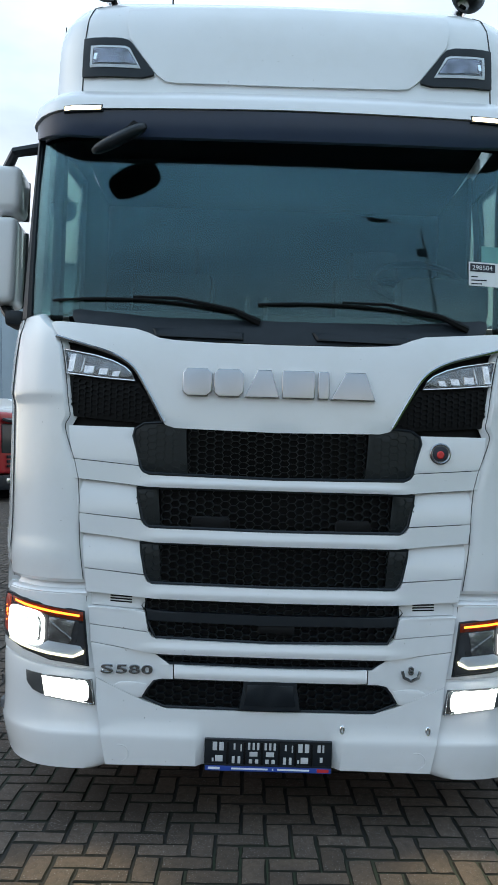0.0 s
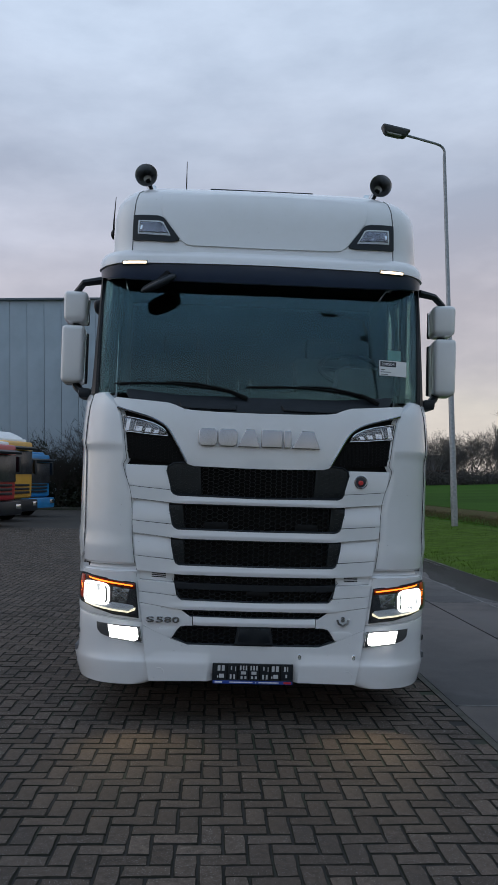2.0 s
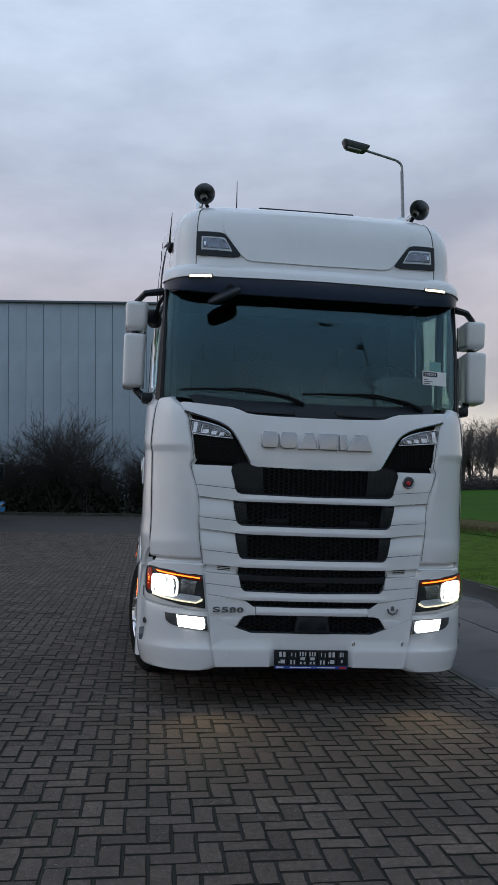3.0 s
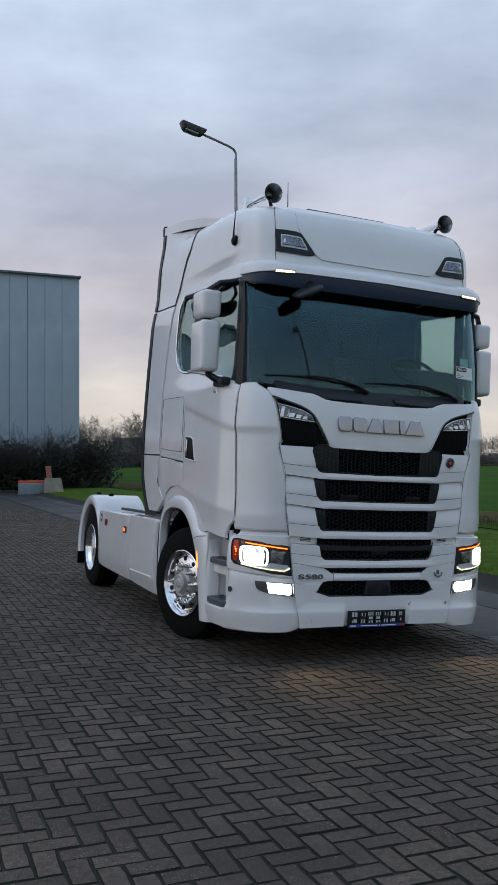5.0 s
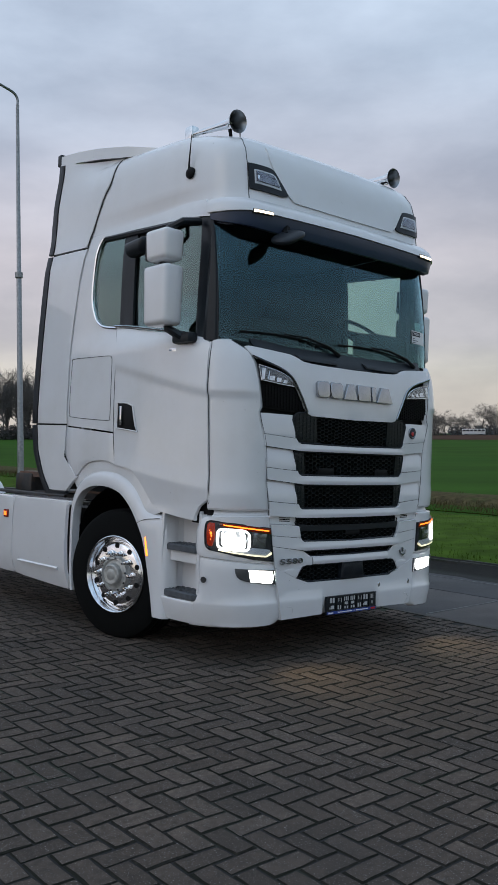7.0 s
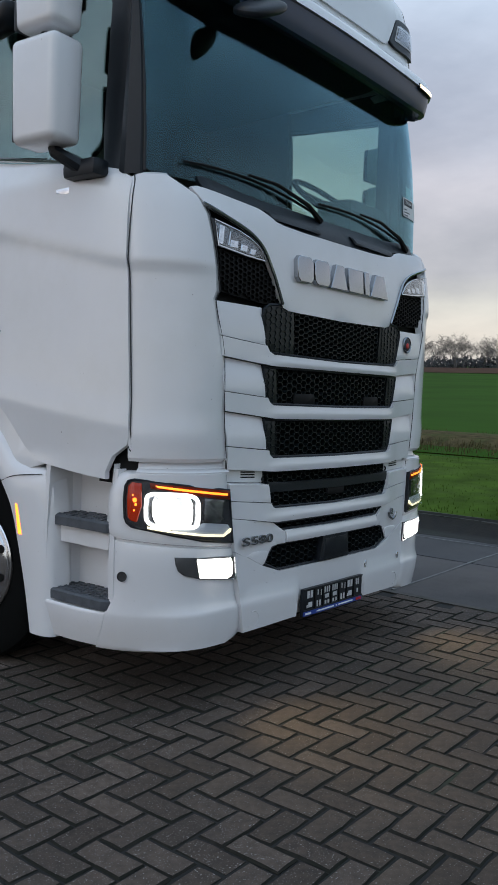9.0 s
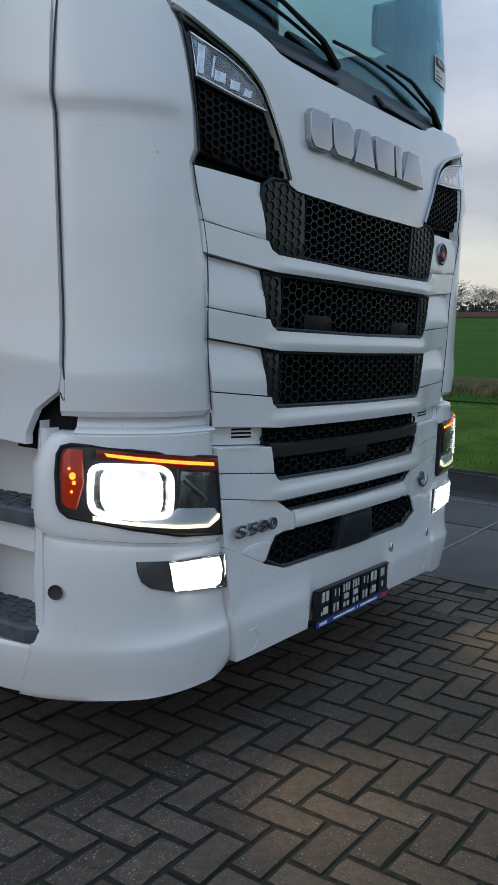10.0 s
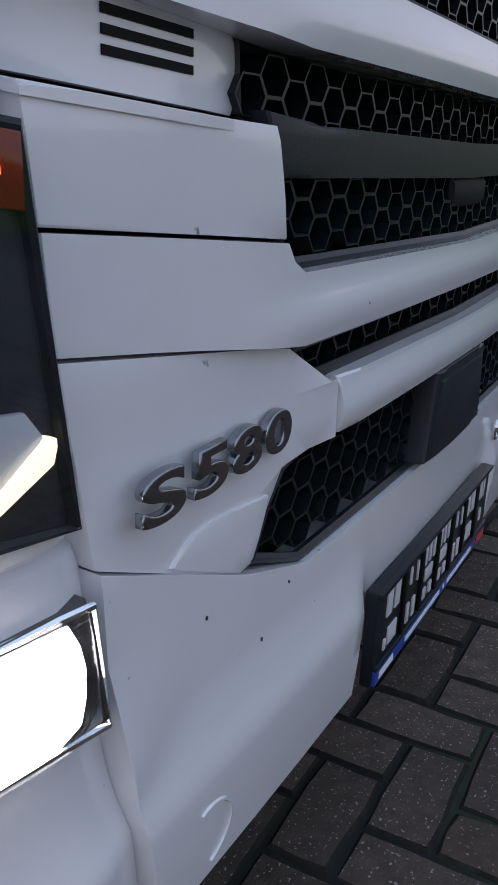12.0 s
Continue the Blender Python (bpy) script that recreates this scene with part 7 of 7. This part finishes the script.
# rows of trees: behind the verge, behind the truck, and along the horizon
for k in range(96):
    x = 26 + 0.64 * k + rt.uniform(-1, 1)
    h = (8.6 if x < 45 else 8.6 + 0.20 * (x - 45)) * rt.uniform(0.65, 1.12)
    place_tree(x, 150 + rt.uniform(-9, 9), min(h, 13), POPLARS if x > 52 and rt.random() < 0.25 else TREES, wide=1.15)
for k in range(70):
    x = 88 + 1.6 * k + rt.uniform(-2, 2)
    place_tree(x, 165 - 0.5 * k + rt.uniform(-8, 8), rt.uniform(3.8, 7), wide=1.3)
for k in range(56):
    if k % 11 < 8:
        place_tree(215 + rt.uniform(-9, 9), 130 - 6 * k + rt.uniform(-2, 2), rt.uniform(4.5, 9), wide=1.5)
for k in range(46):
    place_tree(176 + 0.75 * k + rt.uniform(-4, 4), 150 - 2.1 * k + rt.uniform(-2, 2), rt.uniform(5.2, 8.2), wide=1.7)


def clump(name, spots, label, size=0.10, material=LEAF, seed=2, cat="hedge"):
    """Leafy mass: many small tilted leaves gathered in lumps."""
    rnd = random.Random(seed)
    verts, faces = [], []
    for x, y, z, r, k in spots:
        for _ in range(k):
            u = Vector((rnd.gauss(0, 1), rnd.gauss(0, 1), rnd.gauss(0, 0.8))).normalized() * r * rnd.uniform(0.55, 1.08) ** 0.6
            c = Vector((x, y, z)) + u
            a = Vector((rnd.gauss(0, 1), rnd.gauss(0, 1), rnd.gauss(0, 1))).normalized() * size * rnd.uniform(0.6, 1.3)
            b = a.orthogonal().normalized() * size * 0.5
            n = len(verts)
            verts += [tuple(c - a), tuple(c + b), tuple(c + a), tuple(c - b)]
            faces.append((n, n + 1, n + 2, n + 3))
    me = bpy.data.meshes.new(name)
    me.from_pydata(verts, [], faces)
    me.materials.append(material)
    return tagged(new(name, me), label, cat, "", "stuff")


rh = random.Random(21)
spots = []
for k in range(210):
    x = rh.uniform(-30, 9.5)
    h = (3.1 if -11.6 < x < -7.8 else 2.2) + 0.4 * math.sin(x * 0.9) + rh.uniform(-0.4, 0.5)
    for z in np.arange(0.3, h, 0.7):
        spots.append((x + rh.uniform(-0.4, 0.4), 48.6 + rh.uniform(-0.9, 0.9), z + ground_z(x, 46), rh.uniform(0.55, 0.95), 95))
clump("hedge", spots, "dark overgrown evergreen hedge in front of the hall", 0.13)
clump("far_hedgerow", [(rh.uniform(22, 190), rh.uniform(140, 152), rh.uniform(1.0, 2.5), 1.5, 44) for _ in range(2100)], "dark far hedgerow below the bare trees", 0.22, mat("dark winter scrub", (0.058, 0.052, 0.046), 0.95, vary=0.3, island=0.4), 5)
# the grey of far haze is part of this scrub's colour
clump("horizon_scrub", [(rh.uniform(200, 222), rh.uniform(-230, 150), rh.uniform(1.0, 2.4), 1.8, 24) for _ in range(900)], "hazy scrub along the horizon", 0.6, mat("hazy scrub", (0.048, 0.048, 0.048), 0.95, vary=0.3, island=0.4), 6)
BUSH = twig_mesh(60, 4.6, 0.62, 4, 0.012, 4, upward=0.12, min_r=0.007, stems=7)
for m_ in BUSH:
    m_.materials.append(BARK)
for x, y, s in ((-6.7, 47.4, 1.40), (-5.0, 47.6, 1.35), (-8.3, 47.8, 0.95), (-9.9, 47.6, 1.0), (-2.6, 47.8, 1.05), (-0.6, 47.9, 0.9), (1.2, 47.8, 0.75), (2.9, 47.9, 0.85), (4.6, 48.2, 0.8), (6.4, 48.2, 0.85), (8.2, 48.0, 0.7), (-12.0, 48.0, 1.0), (-15.0, 48.0, 0.9)):
    t = thing("bush", "bare tangled bush in front of the hall", "bush", Matrix.Translation((x, y, ground_z(x, 46))) @ Euler((0, 0, x)).to_matrix().to_4x4(), "bushes by the hall")
    hang(t, BUSH, (s, s, s))

# low house among the far trees
house = thing("house", "low red-brown house among the far bare trees", "house", Matrix.Translation((43, 163, 0.8)))
part("wall", box((0, 0, 1.5), (10, 7, 3.0), 0.02), mat("red-brown brickwork", (0.20, 0.10, 0.075), 0.9, vary=0.15, scale=1.0), house)
part("roof", panel([(-3.9, 2.9), (3.9, 2.9), (0, 6.0)], lambda u, v, d: Vector((d, u, v)), th=10.6, lift=5.3, bev=0, du=20, dv=20), mat("dark roof tiles", (0.085, 0.075, 0.072), 0.9, vary=0.2), house)
for x in (-3.2, -0.6, 2.6):
    part("window", box((x, -3.5, 1.6), (1.2, 0.08, 1.2), 0.02), SMOKE, house)

house = thing("house", "dark house with a steep roof beyond the field", "house", Matrix.Translation((86, 122, 0.85)) @ Euler((0, 0, radians(-35))).to_matrix().to_4x4())
part("wall", box((0, 0, 1.2), (7, 6, 2.4), 0.02), mat("dark brickwork", (0.10, 0.075, 0.065), 0.9, vary=0.15, scale=1.0), house)
part("roof", panel([(-3.4, 2.3), (3.4, 2.3), (0, 5.0)], lambda u, v, d: Vector((d, u, v)), th=7.4, lift=3.7, bev=0, du=20, dv=20), mat("slate roof", (0.045, 0.045, 0.048), 0.9, vary=0.2), house)
for x in (-1.8, 1.6):
    part("window", box((x, -3.0, 1.3), (1.0, 0.08, 1.1), 0.02), SMOKE, house)

bus = thing("bus", "long white coach standing far off beyond the fields", "bus", Matrix.Translation((182.0, 126.0, 0.9)) @ Euler((0, 0, radians(-55))).to_matrix().to_4x4() @ Matrix.Scale(0.62, 4))
part("body", box((0, 0, 1.55), (9.5, 2.5, 2.3), 0.12), mat("white coach paint", (0.75, 0.75, 0.75), 0.4, vary=0.05), bus)
for k in range(6):
    part("window", box((-3.9 + 1.55 * k, -1.25, 2.05), (1.3, 0.08, 0.75), 0.02), SMOKE, bus)
for x in (-3.0, 2.9):
    part("tyre", lathe([(-0.14, 0.3), (-0.14, 0.48), (0.14, 0.48), (0.14, 0.0)], Matrix.Translation((x, -1.1, 0.48)) @ Euler((0, 0, radians(-90))).to_matrix().to_4x4(), 16), RUBBER, bus)

# lorries parked along the yard
def parked_lorry(m, colour, label, h=3.0):
    paint = mat("lorry paint", colour, 0.35, coat=0.4, vary=0.08, scale=2)
    t = thing("lorry", label, "truck", m, "parked lorries")
    part("cab", rounded_shell((0, 1.05, 0.95 + (h - 0.95) / 2), (2.35, 2.0, h - 0.95), 0.04, 0, 0.14), paint, t)
    part("windscreen", box((0, 0.045, h - 0.92), (2.06, 0.05, 1.02), 0.05), SMOKE, t)
    part("side_window", box((1.155, 0.72, h - 0.90), (0.07, 0.80, 0.74), 0.04), SMOKE, t)
    part("side_window", box((-1.155, 0.72, h - 0.90), (0.07, 0.80, 0.74), 0.04), SMOKE, t)
    part("sun_visor", box((0, -0.12, h - 0.30), (2.1, 0.28, 0.10), 0.03, Euler((radians(18), 0, 0)).to_matrix().to_4x4()), PLASTIC, t)
    for k in range(3):
        part("grille_slat", box((0, 0.03, 1.22 + 0.16 * k), (1.5, 0.06, 0.10), 0.02), PLASTIC, t)
    bp = part("bumper", box((0, 0.10, 0.66), (2.4, 0.5, 0.52), 0.08), paint if colour[2] > 0.2 else PLASTIC, t)
    part("roof_cap", rounded_shell((0, 1.15, h + 0.02), (2.1, 1.7, 0.22), 0.0, 0, 0.09), paint if colour[2] > 0.2 else PAPER, t)
    for sx in (-1, 1):
        part("headlamp", box((sx * 0.90, -0.16, 0.72), (0.34, 0.06, 0.20), 0.03), REFLECTOR, bp)
        part("door_mirror", box((sx * 1.36, 0.10, 2.35), (0.16, 0.16, 0.62), 0.04), PLASTIC, t)
        part("tyre", lathe([(-0.14, 0.3), (-0.15, 0.4), (-0.12, 0.49), (0.12, 0.49), (0.15, 0.4), (0.14, 0.3), (0.10, 0.0)], Matrix.Translation((sx * 1.02, 1.35, 0.49)) @ Euler((0, 0, 0 if sx > 0 else math.pi)).to_matrix().to_4x4(), 24), RUBBER, t)
        part("wheel_arch", box((sx * 1.10, 1.35, 1.06), (0.26, 1.25, 0.12), 0.05), PLASTIC, t)
    if colour[0] > 0.6:
        part("roof_fairing", panel([(0.25, h - 0.06), (0.50, h + 0.22), (1.05, h + 0.46), (2.0, h + 0.52), (2.0, h - 0.06)], lambda u, v, d: Vector((d, u, v)), th=1.9, lift=0.95, du=3, dv=3, bev=0.06, seg=2), PAPER, t, "white roof fairing")
    if colour[1] < 0.05:
        for sx in (-0.7, 0.5):
            part("beacon", lathe([(0.0, 0.09), (0.16, 0.08), (0.20, 0.0)], Matrix.Translation((sx, 0.5, h + 0.12)) @ Euler((0, radians(-90), 0)).to_matrix().to_4x4(), 12), REDINK, t, "orange-red beacon")
    part("body", box((0, 4.6, 2.0), (2.4, 4.6, 2.4), 0.06), mat("load body", (0.45, 0.45, 0.44), 0.6, vary=0.1), t)
    return t


for x, y, c, lab, h in ((-8.15, 26.3, (0.40, 0.016, 0.024), "red parked lorry with dark slats", 3.1), (-8.55, 31.2, (0.72, 0.38, 0.05), "yellow parked lorry with a dark windscreen", 3.45), (-8.75, 36.2, (0.015, 0.22, 0.50), "bright blue parked lorry by the hedge", 3.05)):
    parked_lorry(Matrix.Translation((x, y, ground_z(x, y))) @ Euler((0, 0, radians(72))).to_matrix().to_4x4(), c, lab, h)

# road barrier by the hedge
bar = thing("barrier", "orange and grey plastic road barrier on the yard edge", "barrier", Matrix.Translation((3.65, 43.6, ground_z(3.65, 43.6))))
part("base", box((0, 0, 0.34), (1.5, 0.45, 0.66), 0.06), mat("grey barrier plastic", (0.22, 0.26, 0.29), 0.6, vary=0.15), bar)
part("top", box((0, 0, 0.74), (1.5, 0.30, 0.16), 0.05), mat("orange barrier plastic", (0.62, 0.10, 0.04), 0.5, vary=0.15), bar)
blk = thing("concrete_block", "grey concrete block with a warning post", "block", Matrix.Translation((4.75, 43.6, ground_z(4.75, 43.6))))
part("block", panel([(-0.45, 0.0), (0.58, 0.0), (0.42, 0.82), (-0.42, 0.82)], lambda u, v, d: Vector((u, -0.3 + d, v)), th=0.6, bev=0.03), mat("weathered concrete", (0.33, 0.30, 0.25), 0.9, vary=0.2, scale=3), blk)
part("post", box((-0.22, -0.5, 1.15), (0.30, 0.12, 0.72), 0.03, Euler((0, radians(-7), 0)).to_matrix().to_4x4()), mat("weathered red post", (0.35, 0.13, 0.10), 0.7, vary=0.3), blk)
